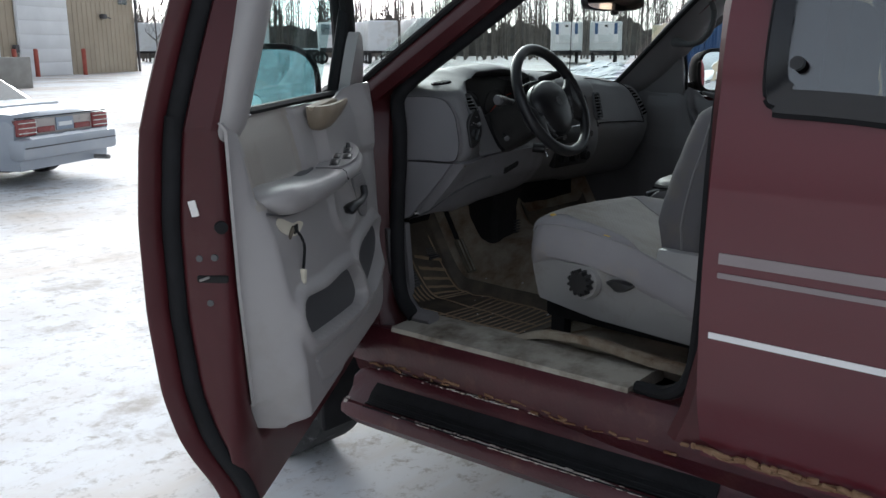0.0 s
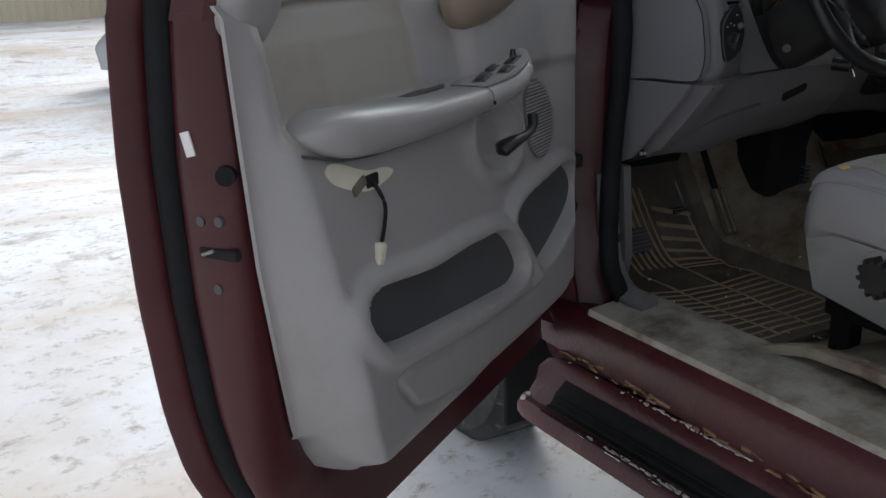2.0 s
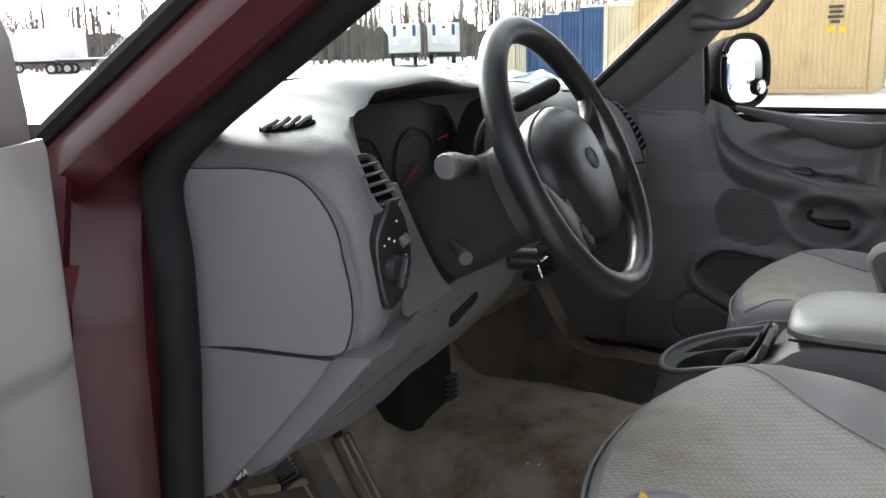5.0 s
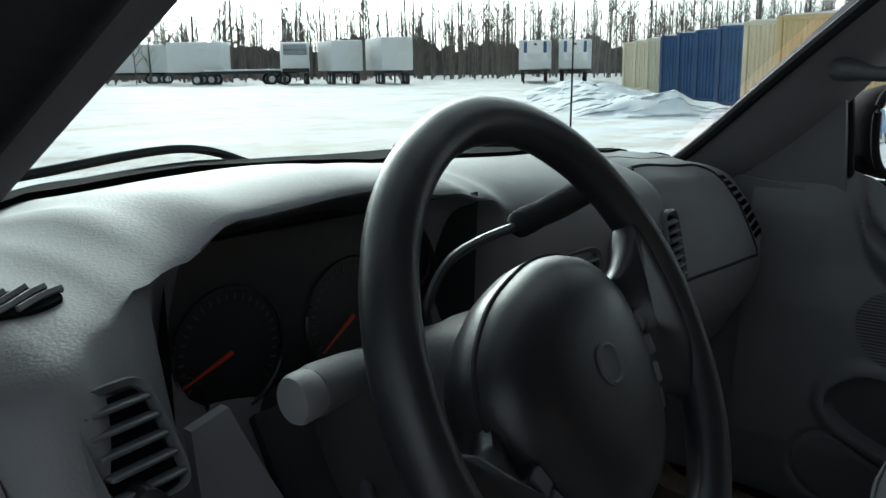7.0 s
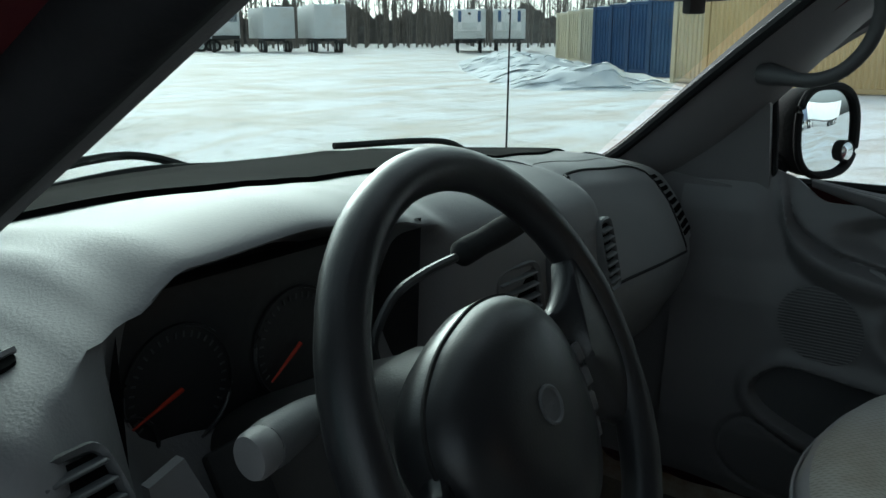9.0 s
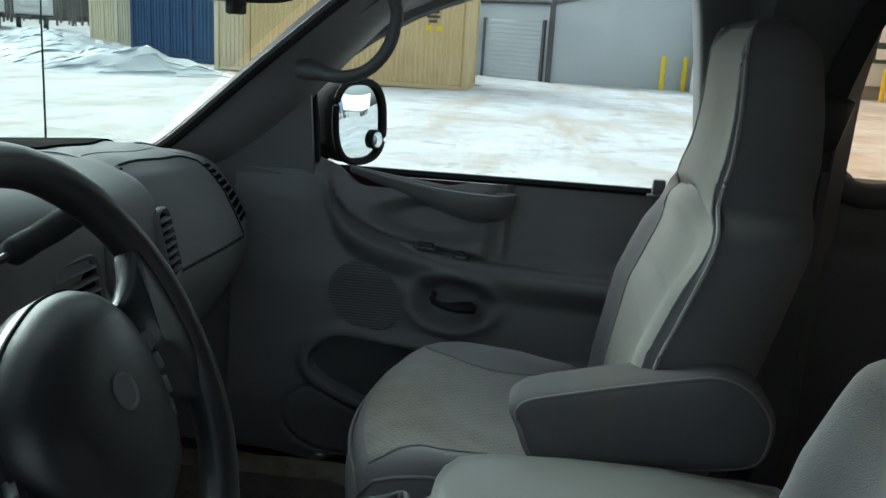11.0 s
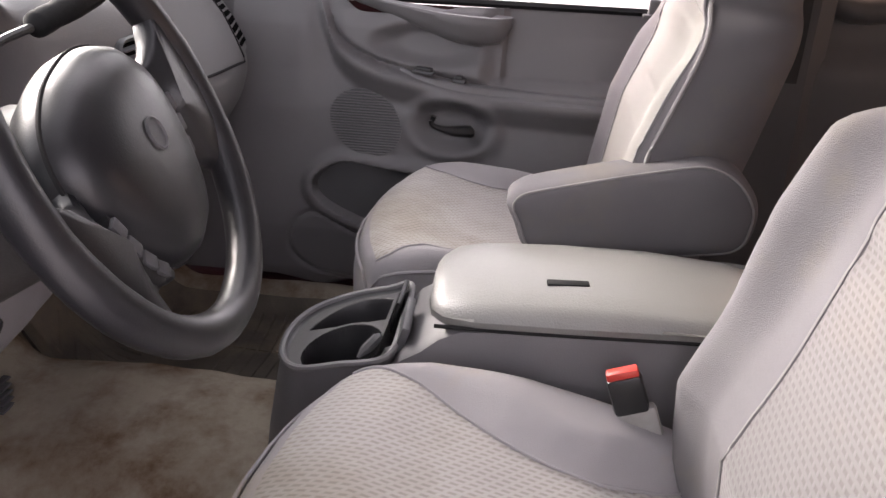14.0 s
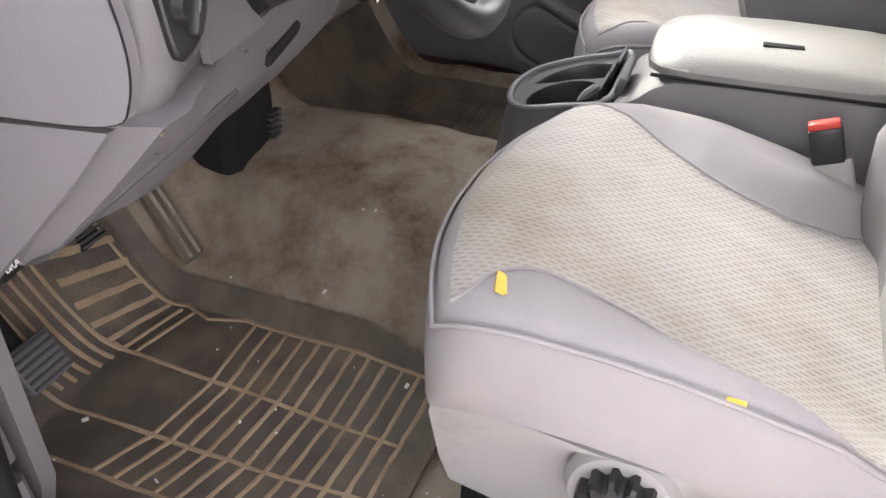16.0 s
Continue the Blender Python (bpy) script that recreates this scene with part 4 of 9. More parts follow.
    part("snow_patch", sheet(lambda u, v: (-0.6 + 1.2 * u, 0.55 + 0.6 * v, 0.985 + 0.03 * sm(0.3, 0.9, v) + 0.01 * noise.noise((u * 7, v * 5, 0))), 14, 8, back=lambda p: p - Vector((0, 0, 0.03))), CLEANSNOW, t)
    # tail
    part("bumper", box(bmesh.new(), (0, -0.02, 0.50), (1.72, 0.24, 0.26), 0.05), SEDAN, t)
    part("bumper_strip", box(bmesh.new(), (0, -0.140, 0.52), (1.66, 0.012, 0.016), 0.004), PANEL_D, t)
    part("tail_panel", box(bmesh.new(), (0, 0.02, 0.75), (1.62, 0.08, 0.20), 0.02), mat("tail_panel", (0.36, 0.33, 0.31), (0.42, 0.38, 0.36), rough=0.3), t)
    for sx in (-1, 1):
        lamp = part("tail_lamp", box(bmesh.new(), (sx * 0.66, 0.0, 0.75), (0.30, 0.10, 0.20), 0.02), TAIL, t, "red tail lamp with pale trim lines")
        for k in range(3):
            part("trim_line", box(bmesh.new(), (sx * 0.66, -0.053, 0.69 + k * 0.06), (0.29, 0.008, 0.01)), CHROME, lamp)
        part("reflector", box(bmesh.new(), (sx * 0.33, -0.022, 0.71), (0.30, 0.02, 0.07), 0.006), TAIL, t)
    pl = part("number_plate", box(bmesh.new(), (0, -0.03, 0.76), (0.31, 0.02, 0.16), 0.006), mat("faded_plate", (0.22, 0.27, 0.34), (0.28, 0.32, 0.38), rough=0.5), t)
    part("plate_bar", box(bmesh.new(), (0, -0.043, 0.755), (0.24, 0.006, 0.05)), PALE, pl)
    part("lid_seam", box(bmesh.new(), (0, -0.012, 0.868), (1.60, 0.03, 0.012)), BLACKM, t)
    part("bumper_snow", sheet(lambda u, v: (-0.70 + 1.4 * u, -0.125 + 0.10 * v, 0.645 + 0.016 * noise.noise((u * 9, v * 2, 3)) - 0.02 * (2 * v - 1) ** 2), 24, 5, back=lambda p: p - Vector((0, 0, 0.03))), CLEANSNOW, t)
    part("exhaust", cyl(bmesh.new(), (0.55, -0.22, 0.27), (0.55, 0.5, 0.26), 0.03, n=12), STEEL, t)
    part("underside", box(bmesh.new(), (0, 2.4, 0.28), (1.3, 4.2, 0.16)), BLACKM, t)
    for yy in (yr, yf):
        part("axle_shade", box(bmesh.new(), (0, yy, 0.55), (1.34, 0.74, 0.4)), BLACKM, t)
        for sx in (-1, 1):
            x0, x1 = sx * 0.64, sx * 0.86
            bm = bmesh.new()
            loft(bm, [[(xx, yy + r * math.cos(a), R + r * math.sin(a)) for a in (k * math.pi / 16 for k in range(32))] for xx, r in ((x0, R - 0.03), (x0 + sx * 0.03, R), (x1 - sx * 0.03, R), (x1, R - 0.04), (x1 - sx * 0.005, R * 0.64))])
            wh = part("wheel", bm, TYRE, t, "snow-flecked tyre")
            bm = bmesh.new()
            cyl(bm, (x1 - sx * 0.05, yy, R), (x1 - sx * 0.012, yy, R), R * 0.66, n=28)
            for k in range(14):
                a = k * 2 * math.pi / 14
                box(bm, (x1 - sx * 0.004, yy + R * 0.44 * math.cos(a), R + R * 0.44 * math.sin(a)), (0.02, R * 0.36, 0.028), 0.004, pose(0, 0, 0, math.degrees(a), 0, 0), 1)
            cyl(bm, (x1 - sx * 0.012, yy, R), (x1 + sx * 0.01, yy, R), R * 0.24, n=18)
            part("rim", bm, ALLOY, wh, "dull alloy rim with many spokes")
    return t


sedan(2.26, 10.1, 26)


# ---- behind the pickup ----
def gable_building():
    """A tall narrow gable of tan metal with snow on its roof."""
    t = thing("gable_building", "tall tan metal building with a snowy gable roof", "building", frame_at(15.5, -62, 14))
    W, e, rise, L = 9.0, 6.5, 3.4, 16.0
    bm = bmesh.new()
    out = [(-W / 2, -0.1), (W / 2, -0.1), (W / 2, e), (0, e + rise), (-W / 2, e)]
    loft(bm, [[(a, y, b) for a, b in out] for y in (0, -L)])
    part("wall", bm, TANSIDE, t)
    for s in (-1, 1):
        bm = bmesh.new()
        loft(bm, [[(s * (W / 2 + 0.4), y, e - 0.3), (0, y, e + rise), (0, y, e + rise + 0.35), (s * (W / 2 + 0.4), y, e + 0.1)] for y in (0.5, -L - 0.4)])
        part("snow_roof", bm, CLEANSNOW, t)
    d = part("overhead_door", box(bmesh.new(), (0, 0.04, 2.1), (4.0, 0.1, 4.2), 0.02), DOORWHITE, t)
    for k in range(6):
        part("door_panel", box(bmesh.new(), (0, 0.10, 0.36 + k * 0.68), (3.9, 0.04, 0.62), 0.012), DOORWHITE, d)


def semi_tractor(x, y, deg):
    """A long-nosed lorry tractor; local +y is its front."""
    t = thing("semi_tractor", "dark blue long-nosed semi tractor parked on the snow", "truck", frame_at(x, y, deg))
    blue = mat("dark_blue_paint", (0.02, 0.045, 0.10), (0.03, 0.06, 0.13), scale=2, rough=0.3, coat=0.4)
    part("chassis", box(bmesh.new(), (0, -0.6, 0.85), (1.0, 7.6, 0.28), 0.02), DARKST, t)
    bm = bmesh.new()
    loft(bm, [[(-1.15, y0, z0) for y0, z0 in ((1.2, 1.0), (-1.9, 1.0), (-1.9, 3.6), (-0.4, 3.7), (0.7, 3.0), (1.2, 2.1))], [(1.15, y0, z0) for y0, z0 in ((1.2, 1.0), (-1.9, 1.0), (-1.9, 3.6), (-0.4, 3.7), (0.7, 3.0), (1.2, 2.1))]])
    part("cab", bm, blue, t)
    bm = bmesh.new()
    loft(bm, [[(-w, y0, 0.8), (-w, y0, z0 - 0.2), (-w + 0.2, y0, z0), (w - 0.2, y0, z0), (w, y0, z0 - 0.2), (w, y0, 0.8)] for y0, w, z0 in ((1.1, 1.0, 2.1), (2.6, 0.85, 1.9), (2.9, 0.7, 1.75))])
    part("bonnet", bm, blue, t)
    part("grille", box(bmesh.new(), (0, 2.93, 1.3), (1.0, 0.06, 0.8), 0.02), CHROME, t)
    part("bumper", box(bmesh.new(), (0, 3.0, 0.65), (2.4, 0.2, 0.35), 0.05), CHROME, t)
    part("windscreen", box(bmesh.new(), (0, 1.02, 2.62), (2.0, 0.05, 0.85), 0.02, pose(0, 0, 0, 28, 0, 0)), PRIVGL, t)
    for s in (-1, 1):
        part("exhaust_stack", cyl(bmesh.new(), (s * 1.0, -2.1, 1.0), (s * 1.0, -2.1, 4.2), 0.09, n=12), CHROME, t)
        part("fuel_tank", cyl(bmesh.new(), (s * 0.95, -0.2, 0.8), (s * 0.95, 1.3, 0.8), 0.32, n=16), CHROME, t)
        part("headlamp", box(bmesh.new(), (s * 0.85, 2.8, 1.2), (0.25, 0.1, 0.2), 0.03), WHITEST, t)
    for yy in (2.1, -2.6, -3.9):
        for s in (-1, 1):
            wheel_parts(t, s * 1.0, yy)


gable_building()
semi_tractor(11.0, -40, 35)
trailer(19.5, -47, 70, 13, 4.0, "white box trailer parked by the tan gable building")
trailer(3.0, -46, 80, 12, 3.9, "white box trailer parked behind the pickup")


# ---- the pickup's body ----
# x to its right, y ahead; its left flank runs very slightly outwards towards the front, and it leans a little to its right.
def flank(y):
    return -0.955 - 0.035 * y


truck = thing("pickup_truck", "worn maroon extended-cab pickup truck with its driver door open", "pickup truck")


def cab_side():
    """The panel behind the driver's door opening, with its quarter window, and the stripes on it."""
    def f(u, v):
        z = 0.56 + v * 1.24
        y = -0.125 - 1.1 * u
        out = 0.03 * math.sin(clamp((z - 0.55) / 0.8) * math.pi) - 0.16 * sm(1.3, 1.85, z) * (z - 1.3) / 0.5 + 0.02 * sm(0.72, 0.56, z) * -1
        return Vector((flank(y) - out, y, z))

    hole = [(-0.222, 1.345), (-0.220, 1.50), (-0.225, 1.66), (-0.28, 1.71), (-1.0, 1.71), (-1.0, 1.305), (-0.31, 1.302), (-0.245, 1.315)]

    def keep(u, v):
        return inside(hole, -0.125 - 1.1 * u, 0.56 + v * 1.24) > -0.003

    part("cab_side", sheet(f, 70, 80, back=lambda p: p + Vector((0.05, 0, 0)), pick=keep), MAROON, truck, "glossy maroon cab side with worn stripes")
    bm = bmesh.new()
    tube(bm, [(flank(y) - 0.012 + 0.06 * sm(1.3, 1.8, z), y, z) for y, z in round_poly(hole, 60)], 0.012, 6, closed=True)
    part("window_seal", bm, RUBBER, truck)
    def pane(a, b, d):
        return Vector((flank(a) - 0.018 + 0.16 * sm(1.3, 1.85, b) * (b - 1.3) / 0.5 - d, a, b))
    inner = [(-0.258, 1.385), (-0.256, 1.50), (-0.26, 1.65), (-0.30, 1.685), (-0.96, 1.685), (-0.96, 1.347), (-0.32, 1.346), (-0.272, 1.357)]
    bm = bmesh.new()
    loft(bm, [[pane(a, b, d) for a, b in o] for o, d in ((round_poly(hole, 60), 0.0), (round_poly(hole, 60), 0.006), (round_poly(inner, 60), 0.006), (round_poly(inner, 60), 0.0))], cap=False)
    part("quarter_window_edge", bm, PRIVED, truck, "black-edged quarter window")
    bm = bmesh.new()
    plate(bm, round_poly(inner, 60), lambda a, b, d: pane(a, b, 0.001 + d), 0.004)
    part("quarter_window", bm, PRIVGL, truck, "blue-grey tinted quarter glass")
    part("window_latch", disc(bmesh.new(), pane(-0.277, 1.394, 0.012), (-1, 0, 0.2), 0.013, 0.01), BLACKP, truck)
    for z0, z1, m, name in ((1.003, 1.025, STRIPE, "stripe"), (0.974, 0.985, STRIPE, "stripe"), (0.845, 0.858, WHITEST, "pin_stripe")):
        part(name, sheet(lambda u, v, z0=z0, z1=z1: f((0.03 if z0 > 0.9 else 0.02) + 0.95 * u, (z0 + v * (z1 - z0) - 0.56) / 1.24) - Vector((0.003, 0, 0)), 20, 2, back=lambda p: p + Vector((0.004, 0, 0))), m, truck)
    # rusty bottom lip
    bm = bmesh.new()
    rng = random.Random(2)
    pts = [f(0.01 + k / 60, 0.012) + Vector((-0.004, 0, rng.uniform(-0.004, 0.006))) for k in range(60)]
    tube(bm, pts, [0.004 + 0.006 * rng.random() for _ in pts], 6)
    part("rust_line", bm, RUST, truck, "bubbling rust along the lower lip")
    return f


cab_side()


def rocker():
    """Door sill: outer rocker, step, scuff plate."""
    prof = [(-0.846, 0.45), (-0.864, 0.475), (-0.874, 0.505), (-0.884, 0.512), (-0.890, 0.545), (-0.891, 0.585), (-0.888, 0.612), (-0.876, 0.627), (-0.865, 0.629), (-0.862, 0.618), (-0.72, 0.60), (-0.72, 0.44)]
    bm = bmesh.new()
    loft(bm, [[(x - 0.035 * y, y, z - 0.012 * y) for x, z in prof] for y in (-0.62, -0.2, 0.2, 0.6, 1.02)])
    part("rocker_panel", bm, ROCKER, truck, "maroon rocker with scraped paint and rust")
    bm = bmesh.new()
    sec = [(-0.875, 0.628), (-0.872, 0.640), (-0.76, 0.648), (-0.70, 0.640), (-0.70, 0.61), (-0.87, 0.615)]
    loft(bm, [[(x - 0.04 * y, y, z - 0.014 * y) for x, z in sec] for y in (0.09, 0.3, 0.5, 0.7, 0.86)])
    part("scuff_plate", bm, SILLPL, truck, "dirty grey scuff plate")
    bm = bmesh.new()
    rng = random.Random(4)
    for k in range(46):
        # a rusty seam low on the rocker, and a ragged edge where the cab side ends
        y = rng.gauss(0.60, 0.16) if k % 2 else rng.uniform(-0.05, 0.95)
        box(bm, (-0.887 - 0.035 * y, y, 0.518 + rng.uniform(-0.008, 0.010) - 0.012 * y), (0.005, rng.uniform(0.006, 0.034), rng.uniform(0.002, 0.008)), 0.001, pose(0, 0, 0, rng.uniform(-14, 14), 0, 0), 1)
    for k in range(70):
        y = -0.105 - 0.95 * k / 70 + rng.uniform(-0.01, 0.01)
        hh = 0.006 + 0.012 * rng.random() * (0.5 + abs(noise.noise((y * 6, 0, 1))))
        box(bm, (flank(y) - 0.001, y, 0.584 - 0.01 * y + rng.uniform(-0.003, 0.003)), (0.008, rng.uniform(0.010, 0.030), hh), 0.002, pose(0, 0, 0, rng.uniform(-12, 12), 0, 0), 1)
    part("rust_scab", bm, RUST, truck)["kind"] = "stuff"
    # floor pan closing the cab below
    part("floor_pan", box(bmesh.new(), (0, 0.1, 0.47), (1.5, 2.2, 0.06)), BLACKM, truck)


rocker()


def running_board():
    t = truck
    x0, x1 = -0.842, -0.932
    SK = 0.100

    def sec(y, k=1.0):
        pts = [(x0 + 0.03, 0.46), (x0 + 0.012, 0.494), (x0, 0.496), (x0 - 0.010, 0.488), (x0 - 0.016, 0.468), (x0 - 0.024, 0.448), (x1 + 0.022, 0.408), (x1 + 0.012, 0.414), (x1, 0.412), (x1 - 0.012, 0.398), (x1 - 0.014, 0.375), (x1 + 0.03, 0.335), (x0 + 0.03, 0.36)]
        c = (x0 + x1) / 2
        return [((x - c) * k + c - SK * y, y, 0.40 + (z - 0.40) * (0.4 + 0.6 * k)) for x, z in pts]

    bm = bmesh.new()
    loft(bm, [sec(y, k) for y, k in ((-1.2, 1), (-0.4, 1), (0.3, 1), (0.86, 1), (0.925, 0.96), (0.955, 0.80), (0.965, 0.5))])
    b = part("running_board", bm, ROCKER, t, "maroon running board with a black step, paint chipped along the edges")
    bm = bmesh.new()
    pad = [(x0 - 0.020, 0.462), (x0 - 0.026, 0.456), (x0 - 0.045, 0.440), (x1 + 0.030, 0.416), (x1 + 0.018, 0.4145), (x1 + 0.022, 0.405), (x0 - 0.03, 0.435)]
    loft(bm, [[(x - SK * y, y, z) for x, z in pad] for y in (-0.14, 0.2, 0.5, 0.80, 0.88)])
    part("step_pad", bm, RUBBER, b, "black rubber step tread")
    for k in range(4):
        q = 0.12 + 0.22 * k
        bm = bmesh.new()
        tube(bm, [(x0 - 0.045 - q * 0.07 - SK * y, y, 0.4405 - q * 0.028) for y in (-0.13, 0.4, 0.86)], 0.0022, 5)
        part("tread_rib", bm, RUBBER, b)
    rng = random.Random(9)
    bm = bmesh.new()
    for k in range(300):
        outer = rng.random() < 0.6
        y = (rng.gauss(0.36, 0.17) if k % 3 else rng.uniform(-0.2, 0.72)) if outer else (rng.gauss(0.40, 0.18) if k % 4 else rng.uniform(-0.05, 0.62))
        xx, zz = (x1 + 0.003, 0.4135) if outer else (x0 - 0.003, 0.4965)
        ln = rng.uniform(0.003, 0.026) if outer else rng.uniform(0.002, 0.013)
        box(bm, (xx - SK * y + rng.uniform(-0.007, 0.006) * (1.3 if outer else 0.8), y, zz + rng.uniform(-0.001, 0.0008)), (rng.uniform(0.0015, 0.008), ln, 0.0025), 0.0008, pose(0, 0, 0, 0, 0, 5 + rng.uniform(-14, 14)), 1)
    for k in range(7):
        box(bm, (x1 + 0.004 + 0.004 * k - SK * 0.95, 0.938 + 0.003 * k + rng.uniform(-0.003, 0.003), 0.410), (0.008, 0.012, 0.004), 0.001, pose(0, 0, 0, 0, 0, rng.uniform(0, 60)), 1)
    part("paint_chip", bm, CHIP, b, "pale chips where the paint has gone")["kind"] = "stuff"


running_board()


def pillars():
    """Front pillars, roof, cowl, windscreen, rear wall: what closes the cab."""
    for s in (-1, 1):
        # line of the trim beside the glass
        if s < 0:
            line = curve([(-0.675, 1.20, 1.195), (-0.66, 1.10, 1.259), (-0.632, 0.90, 1.389), (-0.603, 0.70, 1.519), (-0.582, 0.56, 1.61)], 20)
            off = Vector((-0.122, 0.012, 0.008))
        else:
            line = curve([(0.77, 1.20, 1.225), (0.745, 1.115, 1.28), (0.69, 0.938, 1.421), (0.63, 0.772, 1.546), (0.575, 0.61, 1.665)], 20)
            off = Vector((0.105, 0.035, -0.015))
        pts = [p + off for p in line]
        n = Vector((0, 0.55, 0.83))
        bm = bmesh.new()
        rings = []
        for p in pts:
            o = Vector((s * 1.0, 0, 0))
            rings.append([p + o * 0.036 + n * 0.012, p + o * 0.012 + n * 0.036, p - o * 0.03 + n * 0.03, p - o * 0.05 - n * 0.0, p - o * 0.045 - n * 0.03, p - o * 0.012 - n * 0.036, p + o * 0.0 - n * 0.030, p + o * 0.022 - n * 0.045, p + o * 0.04 - n * 0.02])
        loft(bm, rings)
        part("a_pillar", bm, MAROON_IN, truck, "maroon windscreen pillar")
        if s > 0:
            continue
        bm = bmesh.new()
        tube(bm, [p + Vector((-0.026, -0.005, 0.014)) for p in line], 0.030, 10)
        part("pillar_trim", bm, PANEL_P, truck, "grey plastic pillar trim")
        bm = bmesh.new()
        seal = [line[k] + Vector((-0.074, -0.018, -0.016)) for k in (19, 15, 11, 8)] + [Vector(q) for q in ((-0.742, 0.985, 1.275), (-0.768, 0.953, 1.19), (-0.778, 0.946, 1.08), (-0.784, 0.948, 1.0), (-0.795, 0.945, 0.85), (-0.82, 0.905, 0.70), (-0.83, 0.84, 0.645))]
        tube(bm, curve(seal, 70), 0.022, 10, up=(1, 0, 0))
        part("door_seal", bm, RUBBER, truck, "black rubber door seal")
        bm = bmesh.new()
        tube(bm, [p + Vector((-0.035, 0.03, 0.012)) for p in pts], 0.010, 6)
        part("drip_moulding", bm, BLACKM, truck)
    # hinge pillar on the driver's side
    bm = bmesh.new()
    rings = []
    for z, y0, y1, xo in ((0.56, 0.88, 1.08, -0.945), (0.66, 0.93, 1.12, -0.93), (0.85, 0.965, 1.13, -0.925), (1.10, 0.975, 1.14, -0.915), (1.20, 0.985, 1.14, -0.90), (1.27, 1.01, 1.16, -0.87), (1.33, 1.05, 1.16, -0.83)):
        rings.append([(xo, y1, z), (xo, y1 - 0.05, z), (xo + 0.028, y0 + 0.058, z), (xo + 0.042, y0 + 0.040, z), (xo + 0.052, y0 + 0.030, z), (xo + 0.062, y0 + 0.034, z), (xo + 0.070, y0 + 0.055, z), (xo + 0.10, y0 + 0.045, z), (xo + 0.13, y0 + 0.012, z), (xo + 0.15, y0 + 0.010, z), (xo + 0.20, y0 + 0.05, z), (xo + 0.20, y1, z)])
    loft(bm, rings)
    part("hinge_pillar", bm, MAROON_IN, truck, "maroon hinge pillar with a ridge that catches a highlight")
    for z in (0.78, 1.17):
        hg = part("door_hinge", box(bmesh.new(), (-0.925, 0.985, z), (0.09, 0.05, 0.07), 0.012), MAROON_IN, truck)
        part("hinge_pin", cyl(bmesh.new(), (-0.955, 0.965, z - 0.05), (-0.955, 0.965, z + 0.05), 0.012, n=10), STEEL, hg)
    part("check_strap", box(bmesh.new(), (-0.93, 0.96, 0.93), (0.13, 0.03, 0.03), 0.006), BLACKM, truck)
    part("wire_boot", tube(bmesh.new(), curve([(-0.87, 1.0, 0.83), (-0.91, 0.975, 0.82), (-0.95, 0.955, 0.83)], 12), [0.03 if k % 2 else 0.024 for k in range(12)], 10), RUBBER, truck)
    # kick trim inside, below the dash end
    bm = bmesh.new()
    plate(bm, [(0.95, 0.62), (0.93, 0.70), (0.955, 0.90), (1.12, 0.90), (1.3, 0.70), (1.3, 0.60)], lambda a, b, d: (-0.76 + 0.03 * (b - 0.6) + d, a, b), 0.02)
    part("kick_trim", bm, PANEL_P, truck, "grey kick trim")
    bm = bmesh.new()
    tube(bm, curve([(-0.79, 0.965, 0.89), (-0.79, 0.955, 0.78), (-0.80, 0.92, 0.69), (-0.815, 0.85, 0.648), (-0.81, 0.78, 0.644)], 20), 0.026, 8)
    part("kick_trim_edge", bm, PANEL_P, truck)
    # roof and headliner
    def roof(u, v):
        x, y = -0.74 + 1.48 * u, -1.2 + 1.80 * v
        return Vector((x, y, 1.80 - 0.10 * (abs(x) / 0.74) ** 4 - 0.05 * sm(0.2, 0.6, y) - 0.02 * x))
    part("roof", sheet(roof, 24, 24, back=lambda p: p - Vector((0, 0, 0.02))), MAROON, truck)
    part("headliner", sheet(lambda u, v: roof(u, v) - Vector((0, 0, 0.03)), 24, 24, back=lambda p: p - Vector((0, 0, 0.012))), HEADL, truck)
    part("header_rail", box(bmesh.new(), (0, 0.60, 1.735), (1.20, 0.08, 0.05), 0.02), PANEL_P, truck)
    # rear wall
    part("rear_wall", box(bmesh.new(), (0, -1.22, 0.90), (1.86, 0.06, 0.86)), PANEL_P, truck)
    part("rear_header", box(bmesh.new(), (0, -1.22, 1.72), (1.5, 0.06, 0.12)), PANEL_P, truck)
    for s in (-1, 1):
        part("rear_post", box(bmesh.new(), (s * 0.8, -1.22, 1.5), (0.2, 0.06, 0.5)), PANEL_P, truck)
    bm = bmesh.new()
    box(bm, (0, -1.23, 1.5), (1.42, 0.008, 0.36))
    part("rear_window", bm, TINTGL, truck, "rear window")
    # B-pillar on the driver's side, with the dark trim and the seal round the opening
    bm = bmesh.new()
    rings = []
    for z in (0.58, 0.66, 0.8, 1.1, 1.3, 1.5, 1.74):
        o = 0.16 * sm(1.3, 1.85, z) * (z - 1.3) / 0.5 * 0.9
        y0 = -0.10 + 0.06 * sm(0.72, 0.6, z)
        rings.append([(-0.945 + o, y0 - 0.03, z), (-0.925 + o, y0, z), (-0.86 + o, y0 + 0.01, z), (-0.80 + o, y0 - 0.04, z), (-0.80 + o, -0.30, z), (-0.92 + o, -0.30, z)])
    loft(bm, rings)
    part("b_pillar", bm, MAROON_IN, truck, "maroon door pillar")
    bm = bmesh.new()
    tube(bm, curve([(-0.74, -0.08, 1.73), (-0.83, -0.085, 1.45), (-0.875, -0.085, 1.2), (-0.885, -0.085, 0.9), (-0.885, -0.07, 0.72), (-0.865, -0.01, 0.652), (-0.85, 0.08, 0.636)], 40), 0.017, 8)
